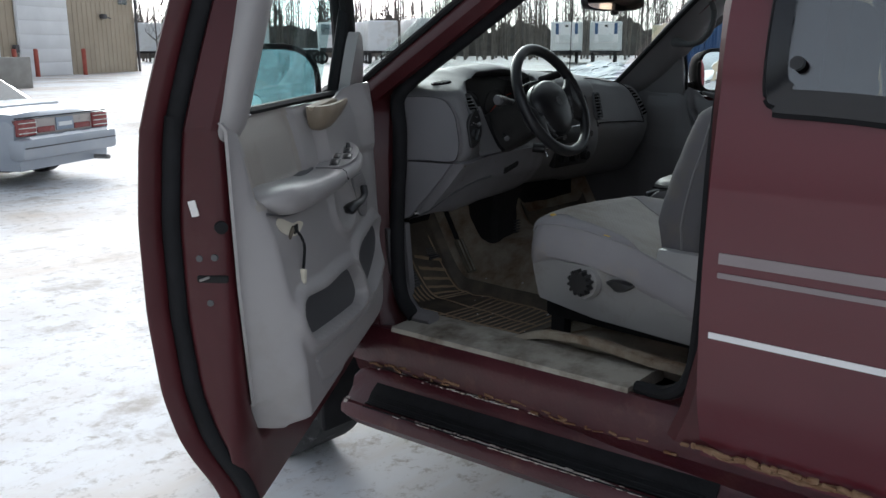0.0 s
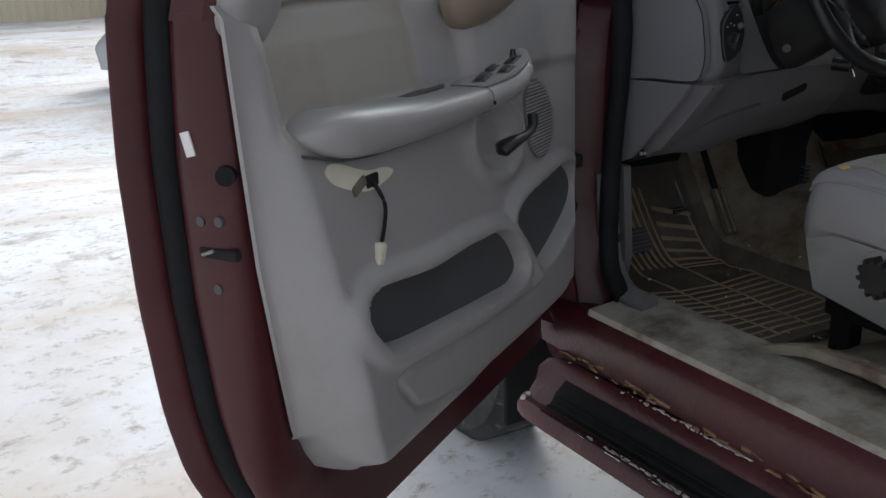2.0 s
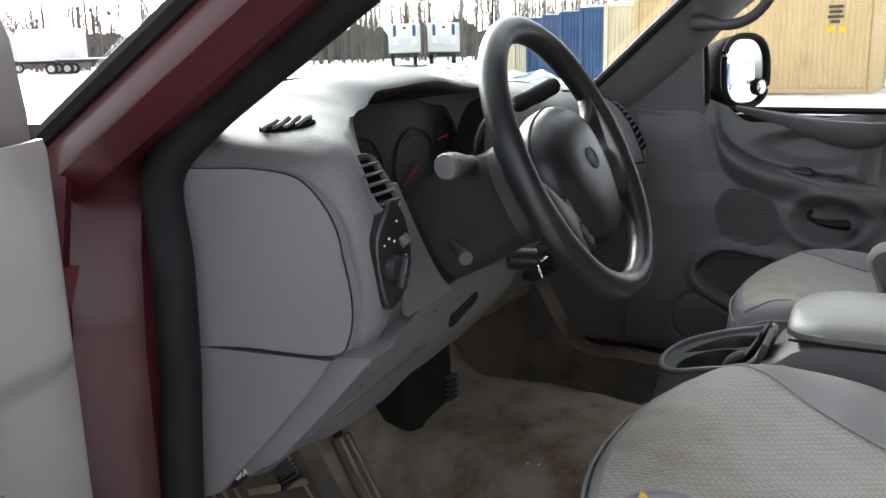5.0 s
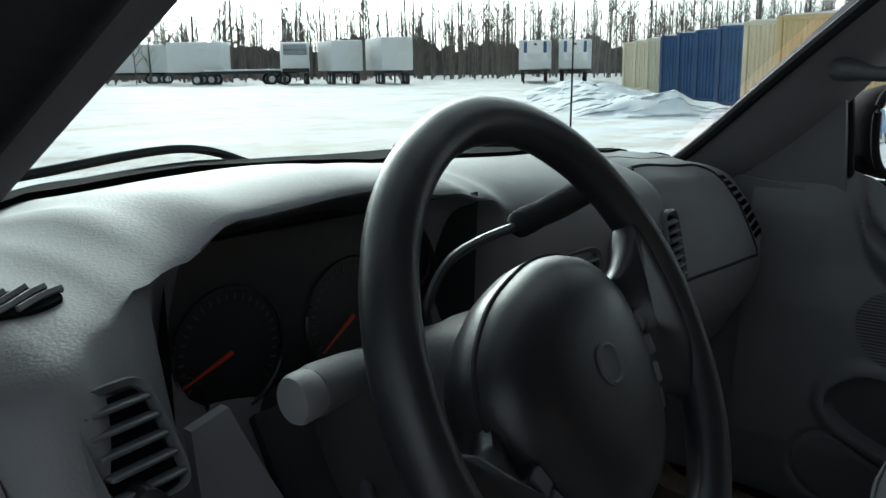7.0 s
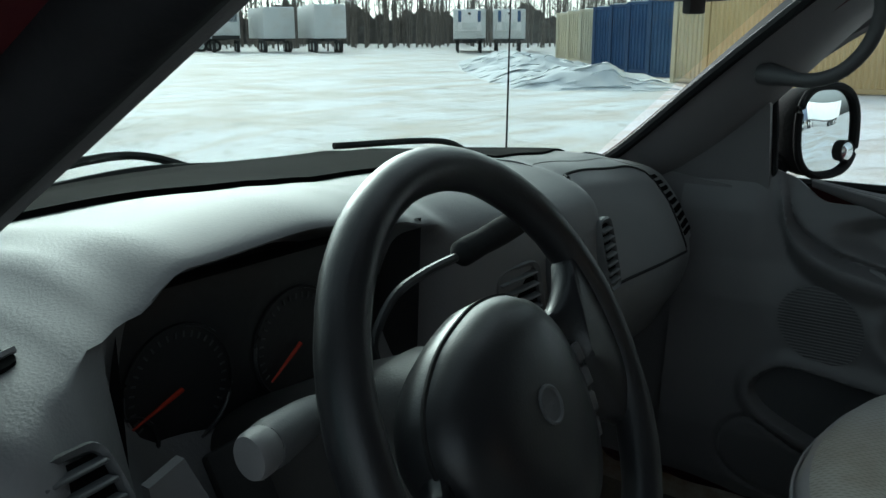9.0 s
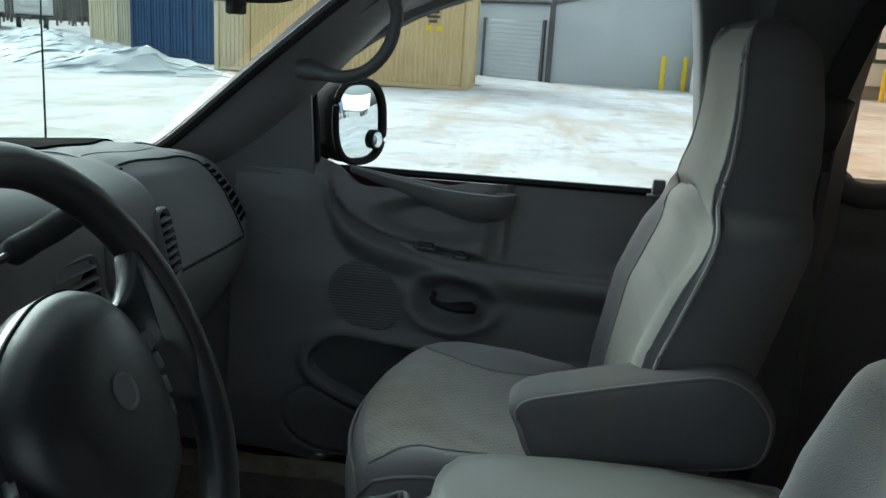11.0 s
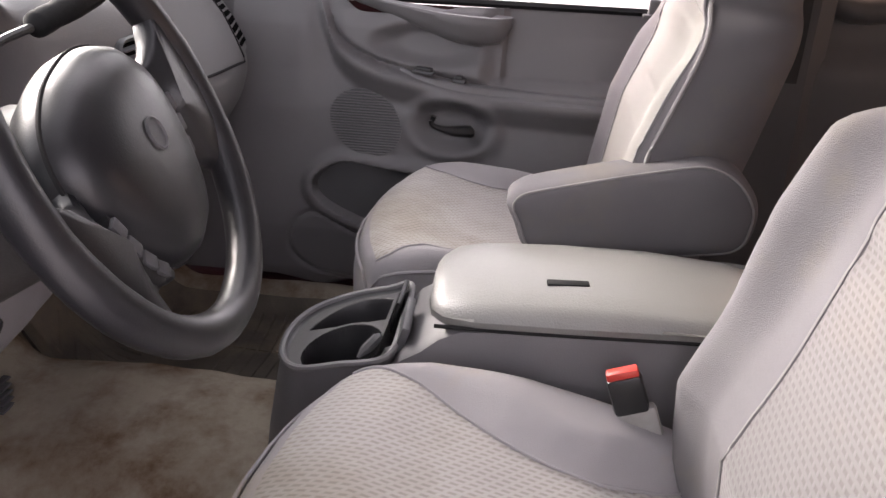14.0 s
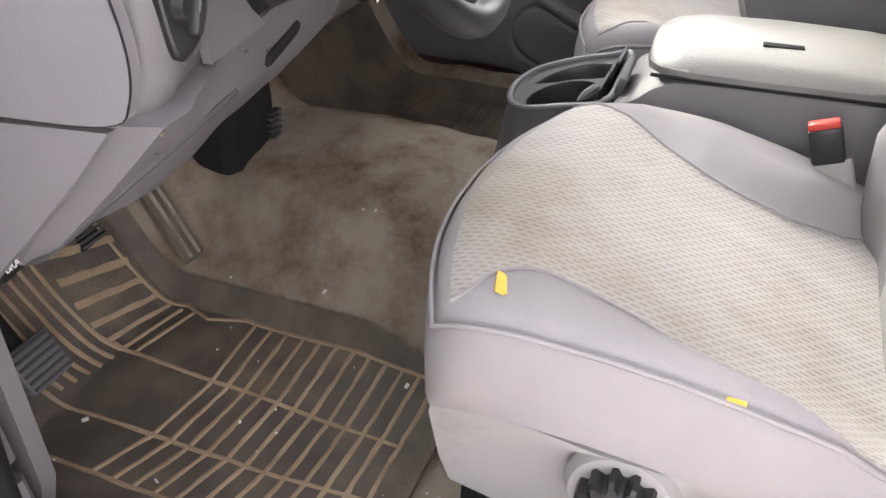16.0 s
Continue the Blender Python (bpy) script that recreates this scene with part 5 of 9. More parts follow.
    part("door_seal", bm, RUBBER, truck, "black rubber door seal")
    part("pillar_trim", box(bmesh.new(), (-0.80, -0.16, 1.2), (0.05, 0.16, 1.1), 0.02), PANEL_D, truck)
    bm = bmesh.new()
    tube(bm, curve([(-0.60, 0.60, 1.72), (-0.68, 0.35, 1.745), (-0.73, -0.08, 1.74)], 16), 0.03, 8)
    part("roof_rail", bm, MAROON_IN, truck)
    bm = bmesh.new()
    tube(bm, curve([(0.60, 0.60, 1.70), (0.69, 0.3, 1.70), (0.735, -0.5, 1.69), (0.735, -1.2, 1.69)], 16), 0.045, 8)
    part("roof_rail", bm, PANEL_P, truck)
    part("roof_rail", tube(bmesh.new(), curve([(-0.735, -0.1, 1.73), (-0.735, -0.5, 1.73), (-0.735, -1.2, 1.72)], 16), 0.045, 8), PANEL_P, truck)
    # cowl, bonnet and wings ahead of the glass
    def bonnet(u, v):
        x, y = (-0.86 + 1.72 * u) * (1 - 0.14 * v * v), 1.42 + 0.72 * v - 0.20 * (abs(-1 + 2 * u)) ** 3
        return Vector((x, y, 1.17 - 0.03 * x - 0.13 * v * v - 0.05 * abs(-1 + 2 * u) ** 3))
    part("bonnet", sheet(bonnet, 26, 18, back=lambda p: p - Vector((0, 0, 0.03))), MAROON, truck)
    part("cowl", sheet(lambda u, v: Vector((-0.80 + 1.60 * u, 1.22 + 0.30 * (1 - (2 * u - 1) ** 2) ** 0.5 * 0.8 + 0.16 * v, 1.285 - 0.03 * (-0.8 + 1.6 * u) - 0.07 * v)), 30, 4, back=lambda p: p - Vector((0, 0, 0.05))), BLACKM, truck, "black cowl grille")
    for s in (-1, 1):
        def wing(u, v, s=s):
            y, z = 1.0 + 1.02 * u, 0.55 + 0.62 * v
            arch = math.hypot(y - 1.95, z - 0.42)
            return Vector((s * (0.97 - 0.10 * sm(0.75, 1.0, v) - 0.05 * u - 0.12 * sm(0.7, 1.0, u)), y, z - 0.12 * u * v - 0.03 * s))
        part("wing", sheet(wing, 40, 18, back=lambda p, s=s: p - Vector((s * 0.03, 0, 0)), pick=lambda u, v: math.hypot(1.02 * u + 1.0 - 1.58, 0.55 + 0.62 * v - 0.40) > 0.47), MAROON, truck)
        R = 0.39
        bm = bmesh.new()
        loft(bm, [[(s * xx, 1.58 + r * math.cos(a), R - 0.02 + r * math.sin(a)) for a in (k * math.pi / 20 for k in range(40))] for xx, r in ((0.66, R - 0.04), (0.68, R), (0.88, R), (0.91, R - 0.04), (0.90, R * 0.58))])
        w = part("wheel", bm, TYRE, truck, "dirty black tyre")
        part("rim", cyl(bmesh.new(), (s * 0.84, 1.58, R - 0.02), (s * 0.895, 1.58, R - 0.02), R * 0.6, R * 0.5, n=24), ALLOY, w)
    part("wheel_house", box(bmesh.new(), (0, 1.65, 0.75), (1.30, 0.7, 0.6)), BLACKM, truck)
    part("splash_guard", box(bmesh.new(), (-0.86, 1.13, 0.40), (0.2, 0.02, 0.34), 0.008), RUBBER, truck)
    part("firewall", box(bmesh.new(), (0, 1.42, 0.88), (1.5, 0.05, 0.72)), BLACKM, truck)
    part("front_mask", box(bmesh.new(), (0, 2.06, 0.78), (1.46, 0.08, 0.6), 0.03), MAROON, truck)

    # windscreen: a bowed, raked pane
    def ws(u, v):
        x = (-0.76 + 1.52 * u) * (1 - 0.22 * v)
        y = 1.16 + 0.34 * math.sqrt(max(0, 1 - ((2 * u - 1) * 0.97) ** 2)) * (1 - 0.55 * v) - 0.56 * v
        return Vector((x, y, 1.235 + 0.50 * v - 0.03 * x + 0.01))
    part("windscreen", sheet(ws, 30, 10, back=lambda p: p + Vector((0, 0.004, 0.003))), WSCREEN, truck, "slightly dirty laminated windscreen")
    bm = bmesh.new()
    edge = [ws(k / 40, 0.03) for k in range(41)]
    tube(bm, edge, 0.014, 6)
    part("windscreen_seal", bm, RUBBER, truck)
    for pts in (((-0.62, 1.34, 1.29), (-0.40, 1.42, 1.318), (-0.12, 1.49, 1.325), (0.10, 1.53, 1.305)), ((0.10, 1.53, 1.275), (0.35, 1.52, 1.288), (0.58, 1.44, 1.28), (0.70, 1.36, 1.26))):
        w = part("wiper", tube(bmesh.new(), curve([Vector(p) + Vector((0, 0.012, -0.012)) for p in pts], 20), 0.008, 6), BLACKM, truck, "black wiper blade")
        mid = Vector(pts[2])
        part("wiper_arm", tube(bmesh.new(), curve([Vector(pts[1]) + Vector((0, 0.02, 0.012)), mid + Vector((0, 0.03, 0.012)), mid + Vector((0.16, 0.06, -0.03))], 12), 0.007, 6), BLACKM, w)
    ant = part("antenna", tube(bmesh.new(), [(0.93, 1.52, 1.10), (0.925, 1.51, 1.5), (0.915, 1.49, 2.0)], [0.003, 0.0022, 0.0015], 6), BLACKM, truck, "thin whip antenna")
    part("antenna_base", cyl(bmesh.new(), (0.93, 1.52, 1.08), (0.93, 1.52, 1.13), 0.018, 0.01, n=12), BLACKM, ant)


pillars()


def cabin_right():
    """Passenger side behind the door: pillar trim, quarter window, belt."""
    s = 1
    bm = bmesh.new()
    rings = []
    for z in (0.60, 0.9, 1.2, 1.45, 1.70):
        o = -0.15 * sm(1.25, 1.8, z) * (z - 1.25) / 0.5
        rings.append([(0.90 + o, 0.075, z), (0.90 + o, -0.18, z), (0.83 + o, -0.18, z), (0.79 + o, -0.14, z), (0.79 + o, 0.02, z), (0.84 + o, 0.075, z)])
    loft(bm, rings)
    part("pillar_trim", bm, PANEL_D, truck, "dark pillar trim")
    # rear side wall with its window opening
    hole = [(-0.182, 1.285), (-0.172, 1.64), (-0.20, 1.675), (-0.43, 1.68), (-0.462, 1.65), (-0.455, 1.35), (-0.43, 1.295), (-0.38, 1.282)]

    def f(u, v):
        y, z = -0.14 - 1.06 * u, 0.55 + 1.17 * v
        return Vector((0.85 - 0.15 * sm(1.25, 1.8, z) * (z - 1.25) / 0.5 - 0.035 * sm(1.22, 1.12, z) + 0.012 * noise.noise((y * 5, z * 5, 0)), y, z))
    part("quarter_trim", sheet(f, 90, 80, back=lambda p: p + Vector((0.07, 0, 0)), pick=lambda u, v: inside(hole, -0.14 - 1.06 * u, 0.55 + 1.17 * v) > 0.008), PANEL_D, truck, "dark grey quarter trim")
    def at(a, b, d):
        return Vector((0.905 - 0.15 * sm(1.25, 1.8, b) * (b - 1.25) / 0.5 + d, a, b))
    bm = bmesh.new()
    plate(bm, [(a + (0.02 if a > -0.3 else -0.02), b + (0.02 if b > 1.45 else -0.02)) for a, b in round_poly(hole, 50)], at, 0.005)
    part("quarter_window", bm, TINTGL, truck, "brown-tinted quarter window")
    bm = bmesh.new()
    tube(bm, [at(a + (0.006 if a > -0.3 else -0.006), b, -0.05) for a, b in round_poly(hole, 60)], 0.026, 10, closed=True)
    part("window_surround", bm, PANEL_D, truck, "moulded window surround")
    lt = part("window_latch", box(bmesh.new(), (0.80, -0.470, 1.470), (0.05, 0.05, 0.05), 0.012), BLACKP, truck)
    part("latch_arm", tube(bmesh.new(), [(0.80, -0.455, 1.48), (0.83, -0.415, 1.49), (0.86, -0.40, 1.49)], 0.012, 8), BLACKP, lt)
    # hinge pillar and kick trim on the passenger's side
    bm = bmesh.new()
    plate(bm, [(0.93, 0.52), (0.93, 1.22), (1.10, 1.24), (1.35, 1.18), (1.35, 0.52)], lambda a, b, d: (0.80 + 0.02 * (b - 0.5) + d, a, b), 0.13)
    part("kick_trim", bm, PANEL_P, truck, "grey kick trim")
    # outer right flank
    def outer(u, v):
        y, z = 0.06 - 1.285 * u, 0.50 + 1.26 * v
        return Vector((0.985 + 0.02 * math.sin(clamp((z - 0.5) / 0.8) * math.pi) - 0.17 * sm(1.22, 1.8, z) * (z - 1.22) / 0.5, y, z))
    pane = [(-0.14, 1.23), (-0.13, 1.62), (-0.18, 1.68), (-0.95, 1.68), (-0.98, 1.23)]
    part("flank_outer", sheet(outer, 60, 60, back=lambda p: p - Vector((0.03, 0, 0)), pick=lambda u, v: inside(pane, 0.06 - 1.285 * u, 0.50 + 1.26 * v) > -0.002), MAROON, truck, "maroon passenger side of the cab")
    part("rocker_panel", box(bmesh.new(), (0.86, 0.4, 0.53), (0.18, 2.0, 0.14), 0.02), ROCKER, truck)


cabin_right()


def cabin_left_rear():
    """Inside of the driver's side behind the seat."""
    part("quarter_trim", sheet(lambda u, v: Vector((-0.85 + 0.15 * sm(1.25, 1.8, 0.55 + 1.17 * v) * (-0.7 + 1.17 * v) / 0.5, -0.31 - 0.9 * u, 0.55 + 0.72 * v)), 20, 20, back=lambda p: p - Vector((0.03, 0, 0))), PANEL_P, truck)
    part("rear_bench", box(bmesh.new(), (0, -0.95, 0.78), (1.4, 0.42, 0.36), 0.06), mat("rear_cloth", (0.16, 0.155, 0.16), (0.19, 0.185, 0.19), scale=30, rough=0.95), truck, "grey rear bench")


cabin_left_rear()


def cargo_bed():
    """The plain load bed behind the cab, and the rear wheels."""
    bm = bmesh.new()
    rings = []
    for y in (-1.28, -1.4, -2.9, -3.02):
        k = 0.97 if y in (-1.28, -3.02) else 1.0
        rings.append([(-0.99 * k, y, 0.55), (-1.0 * k, y, 0.85), (-0.99 * k, y, 1.16), (-0.95 * k, y, 1.19), (-0.86, y, 1.18), (-0.84, y, 0.80), (0.84, y, 0.80), (0.86, y, 1.16), (0.95 * k, y, 1.17), (0.99 * k, y, 1.14), (1.0 * k, y, 0.85), (0.99 * k, y, 0.55)])
    loft(bm, rings)
    part("cargo_bed", bm, MAROON, truck, "maroon load bed")
    for y in (-1.31, -2.99):
        part("bed_panel", box(bmesh.new(), (0, y, 0.98), (1.72, 0.05, 0.38), 0.01), MAROON, truck)
    for s in (-1, 1):
        R = 0.39
        bm = bmesh.new()
        loft(bm, [[(s * xx, -2.1 + r * math.cos(a), R - 0.02 + r * math.sin(a)) for a in (k * math.pi / 20 for k in range(40))] for xx, r in ((0.74, R - 0.04), (0.76, R), (1.0, R), (1.02, R - 0.04), (1.0, R * 0.58))])
        w = part("wheel", bm, TYRE, truck, "dirty black tyre")
        part("rim", cyl(bmesh.new(), (s * 0.94, -2.1, R - 0.02), (s * 1.005, -2.1, R - 0.02), R * 0.6, R * 0.5, n=24), ALLOY, w)
    part("chassis_rail", box(bmesh.new(), (0, -1.9, 0.5), (0.9, 2.3, 0.14), 0.02), BLACKM, truck)


cargo_bed()


# ---- floor ----
def floor_z(x, y):
    z = 0.535
    z += along([(-0.285, 0), (-0.25, 0.06), (-0.20, 0.115), (-0.15, 0.16), (-0.09, 0.188), (0.0, 0.2), (0.10, 0.205), (0.16, 0.19), (0.25, 0.04), (0.30, 0)], x)
    z += 0.34 * sm(1.12, 1.40, y)
    z += 0.07 * sm(-0.66, -0.74, x) + 0.07 * sm(0.66, 0.74, x)
    z += 0.075 * sm(0.66, 0.40, y) * sm(-0.28, -0.42, x)
    return z


def carpet():
    def f(u, v):
        x, y = -0.76 + 1.52 * u, -1.2 + 2.58 * v
        return Vector((x, y, floor_z(x, y) + 0.006 * noise.noise((x * 14, y * 14, 0)) + 0.012 * noise.noise((x * 5, y * 5, 3))))
    part("carpet", sheet(f, 110, 150, back=lambda p: p - Vector((0, 0, 0.02))), CARPET, truck, "grey-brown carpet stained with mud and salt")


carpet()


# ---- doors ----
POCKET_A = round_poly([(0.882, 0.925), (0.862, 0.885), (0.818, 0.857), (0.666, 0.836), (0.50, 0.818), (0.435, 0.815), (0.400, 0.838), (0.425, 0.888), (0.475, 0.920), (0.58, 0.930), (0.72, 0.933), (0.85, 0.948)], 60)
POCKET_B = round_poly([(0.424, 0.924), (0.395, 0.885), (0.355, 0.830), (0.325, 0.812), (0.25, 0.830), (0.15, 0.868), (0.108, 0.900), (0.108, 0.932), (0.140, 0.962), (0.180, 0.972), (0.275, 0.962), (0.38, 0.949)], 50)
KICK = round_poly([(0.815, 0.815), (0.795, 0.770), (0.745, 0.735), (0.55, 0.705), (0.28, 0.700), (0.12, 0.715), (0.05, 0.765), (0.06, 0.830), (0.11, 0.855), (0.20, 0.815), (0.30, 0.780), (0.40, 0.775), (0.65, 0.795)], 60)


def door(s, m, label, driver):
    """A front door: painted shell, grey inner panel, armrest, pockets, speaker, handle. Local x runs from the hinge to the rear edge,
    s * y points into the cab."""
    t = thing("truck_door", label, "car door", m, group="front doors")
    # the passenger panel takes a darker grey, with the cabin's shade in it
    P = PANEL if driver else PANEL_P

    def base(u, z):
        b = along([(0.66, 0.045), (0.72, 0.06), (0.82, 0.062), (0.95, 0.046), (1.08, 0.022), (1.16, -0.004), (1.25, -0.022), (1.31, -0.042), (1.36, -0.055)], z)
        return b

    def rear_edge(z):
        return along([(0.66, 0.895), (0.70, 0.910), (0.77, 0.933), (0.88, 0.950), (1.0, 0.967), (1.15, 0.977), (1.31, 0.986)], z)

    def relief(u, z):
        y = base(u, z)
        # hollow above the armrest
        y -= 0.026 * sm(1.14, 1.165, z) * sm(1.315, 1.285, z) * sm(0.44, 0.48, u) * sm(0.940, 0.905, u)
        if driver:
            # the front column stands proud of the pad, with a soft rib along its edge
            y += 0.015 * sm(0.600, 0.560, u) * sm(1.14, 1.17, z) + 0.003 * math.exp(-((u - 0.580) / 0.010) ** 2) * sm(1.15, 1.18, z)
            # a fine seam round the pad
            y -= 0.004 * math.exp(-((u - 0.938) / 0.004) ** 2) * sm(1.13, 1.16, z)
        a, b = inside(POCKET_A, u, z), inside(POCKET_B, u, z)
        d = min(a, b)
        y += 0.014 * sm(0.035, 0.012, d)
        y -= 0.060 * sm(0.004, -0.011, d)
        k = inside(KICK, u, z)
        y -= 0.006 * sm(0.008, 0.002, abs(k))
        # bowl round the inside handle
        hd = math.hypot((u - (0.430 if driver else 0.395)) / 1.5, z - 1.062)
        y -= 0.022 * sm(0.055, 0.03, hd)
        y += 0.010 * math.exp(-((hd - 0.062) / 0.012) ** 2)
        # rims roll back to the metal
        y += 0.034 * sm(0.16, 0.06, u) * sm(0.98, 1.28, z)
        if not driver:
            # long moulded ledge that sweeps up to the mirror, with a scoop under the pull cup
            lz = z - ledge(u)
            y += 0.042 * sm(0.006, -0.010, lz) * sm(-0.075, -0.012, lz) * sm(0.08, 0.16, u)
            y += 0.016 * sm(0.0, 0.02, lz) * sm(0.12, 0.16, u) * sm(0.50, 0.485, u)
            sc = math.hypot((u - 0.345) / 0.145, (z - 1.222) / 0.048)
            y -= 0.030 * sm(1.05, 0.45, sc)
        e = rear_edge(z)
        y += (-0.034 - y) * sm(e - 0.055, e, u)
        y -= 0.05 * sm(0.033, 0.0, z - lo(u)) * sm(0.1, 0.2, u) + (0.03 * sm(0.0, -0.03, u) if driver else 0.0)
        y -= 0.010 * sm(1.285, 1.30, z) * sm(0.12, 0.2, u)
        if driver:
            # the front edge rolls away towards the hinge
            y = min(y, (u + 0.012) / 2.5)
        return y

    def ledge(u):
        return along([(0.10, 1.33), (0.12, 1.285), (0.138, 1.238), (0.16, 1.214), (0.188, 1.196), (0.231, 1.178), (0.322, 1.161), (0.40, 1.149), (0.474, 1.141), (0.6, 1.134), (0.726, 1.131), (0.95, 1.134)], u)

    def lo(u):
        q = clamp((u - 0.835) / 0.07)
        return 0.672 + (0.16 if driver else 0.03) * sm(0.26, -0.03, u) ** 1.5 + 0.055 * (1 - math.sqrt(max(0.0, 1 - q * q)))

    def hi(u):
        return 1.300 + 0.030 * sm(0.26 if driver else 0.20, 0.08, u) - (0.0 if driver else 0.02) * sm(0.42, 0.30, u) * sm(0.12, 0.2, u) - 0.014 * sm(-0.005, -0.03, u) + (0.0 if driver else 0.055 * sm(0.12, -0.02, u))

    def f(a, b):
        u, z = uz(a, b)
        return Vector((u, s * relief(u, z), z))

    def uz(a, b):
        u0 = -0.03 if driver else -0.075
        u = u0 + (0.985 - u0) * a
        z = lo(u) + (hi(u) - lo(u)) * b
        u = u0 + (rear_edge(z) - u0) * a
        return u, lo(u) + (hi(u) - lo(u)) * b

    NU, NV = 210, 150
    rear = lambda p: Vector((p.x, p.y - s * 0.006, p.z))

    def on_pad(a, b):
        u, z = uz(a, b)
        return driver and 0.586 < u < 0.936 and z > 1.135 and z < 1.302
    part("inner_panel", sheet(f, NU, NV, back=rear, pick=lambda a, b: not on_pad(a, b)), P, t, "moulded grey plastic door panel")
    if driver:
        part("upper_pad", sheet(f, NU, NV, back=rear, pick=on_pad), PADT, t, "padded vinyl insert worn tan")
    # darker plates laid in the pockets stand for the shade inside them
    for outline in (POCKET_A, POCKET_B):
        c = sum((Vector((a, b)) for a, b in outline), Vector((0, 0))) / len(outline)
        bm = bmesh.new()
        plate(bm, [tuple(c + (Vector((a, b)) - c) * (1 + 0.001 / (Vector((a, b)) - c).length)) for a, b in outline], lambda a, b, d: (a, s * (base(a, b) - 0.018 + d), b), 0.002)
        part("pocket_shade", bm, PANEL_D, t, "dark plate for the shade inside the map pocket")

    # armrest
    bm = bmesh.new()
    rings = []
    for k in range(61):
        u = 0.918 - 0.638 * (k / 60) ** 1.3
        zt = along([(0.28, 1.193), (0.33, 1.186), (0.42, 1.168), (0.5, 1.156), (0.62, 1.158), (0.70, 1.161), (0.85, 1.171), (0.92, 1.172), (0.945, 1.165)], u)
        zb = along([(0.28, 1.168), (0.33, 1.148), (0.42, 1.126), (0.5, 1.117), (0.65, 1.110), (0.80, 1.110), (0.86, 1.114), (0.945, 1.126)], u)
        pr = along([(0.28, 0.000), (0.31, 0.030), (0.36, 0.054), (0.41, 0.062), (0.46, 0.058), (0.50, 0.050), (0.58, 0.052), (0.70, 0.052), (0.80, 0.047), (0.86, 0.040), (0.90, 0.034), (0.945, 0.026)], u)
        q = clamp((u - 0.845) / 0.073)
        e, c = math.sqrt(max(0.0, 1 - q * q)), (zt + zb) / 2
        zt, zb, pr = c + (zt - c) * e, c + (zb - c) * e, pr * e - 0.02 * (1 - e)
        if not driver:
            zt, zb, pr = ledge(u) + 0.006, ledge(u) - 0.045, 0.55 * pr
        yb, h, c = base(u, 1.12) - 0.02, (zt - zb) / 2, (zt + zb) / 2
        if driver:
            yb, pr = yb - 0.03, pr + 0.03
        rings.append([(u, s * (yb + (pr + 0.02) * max(0, x)), c + h * zz) for x, zz in ((0, -1), (0.6, -1.0), (0.80, -0.92), (0.93, -0.68), (0.99, -0.25), (1.0, 0.2), (0.97, 0.58), (0.90, 0.86), (0.80, 0.97), (0.62, 1.0), (0.3, 0.99), (0, 1.0))])
    loft(bm, rings)
    arm = part("armrest", bm, P, t, "padded grey armrest")
    bm = bmesh.new()
    tube(bm, [(0.925 - 0.41 * k / 20, s * (base(0.6, 1.12) + along([(0.45, 0.020), (0.62, 0.020), (0.82, 0.014), (0.925, 0.0)], 0.925 - 0.41 * k / 20)), along([(0.42, 1.124), (0.5, 1.116), (0.65, 1.109), (0.80, 1.109), (0.86, 1.113), (0.925, 1.130)], 0.925 - 0.41 * k / 20) - (0.0 if driver else 0.012)) for k in range(21)], 0.0022, 6)
    part("armrest_seam", bm, PANEL_D, arm)
    bm = bmesh.new()
    tube(bm, [(0.510, s * (base(0.51, 1.12) + y - 0.001), z) for y, z in ((0.006, 1.115), (0.030, 1.116), (0.044, 1.122), (0.0515, 1.137), (0.049, 1.150), (0.040, 1.1565), (0.015, 1.1575), (-0.03, 1.1575))], 0.0011, 5)
    if driver:
        part("armrest_joint", bm, PANEL_P, arm)
        part("pull_slot", box(bmesh.new(), (0.608, s * -0.020, 1.1575), (0.150, 0.024, 0.006), 0.0025, pose(0, 0, 0, 0, 2, s * 3)), PANEL_D, arm)
    sw = [(0.468, 1.1600, 0.021, 0.044), (0.417, 1.168, 0.011, 0.036), (0.421, 1.1675, 0.040, 0.036), (0.366, 1.176, 0.027, 0.050)] if driver else [(0.332, 1.176, 0.030, 0.036), (0.406, 1.162, 0.026, 0.018)]
    if driver:
        bm = bmesh.new()
        plate(bm, round_poly([(0.505, -0.034), (0.507, 0.000), (0.504, 0.036), (0.47, 0.054), (0.42, 0.062), (0.36, 0.054), (0.315, 0.034), (0.288, 0.010), (0.300, -0.008), (0.36, -0.016), (0.43, -0.024)], 60), lambda a, b, d: (a, s * (b - 0.001), 1.155 + 0.036 * (0.505 - a) / 0.22 + d), 0.004)
        part("switch_plate", bm, P, arm, "raised grey switch plate")
        part("plate_screw", disc(bmesh.new(), (0.513, s * 0.0625, 1.134), (0, s, 0), 0.0028, 0.002, 10), BLACKM, arm)
    for k, (u, z, dy, w) in enumerate(sw):
        yy = dy if driver else base(u, 1.17) + dy
        q = part("window_switch", box(bmesh.new(), (u, s * yy, z + (0.0045 if driver else 0.002)), (w, 0.018, 0.009), 0.004, pose(0, 0, 0, 0, 10 if driver else 4, s * 8)), BLACKP, arm, "black rocker switch")
        part("switch_well", box(bmesh.new(), (u, s * yy, z + (0.002 if driver else -0.004)), (w + 0.010, 0.025, 0.008), 0.003, pose(0, 0, 0, 0, 10 if driver else 4, s * 8)), PANEL_D, q)
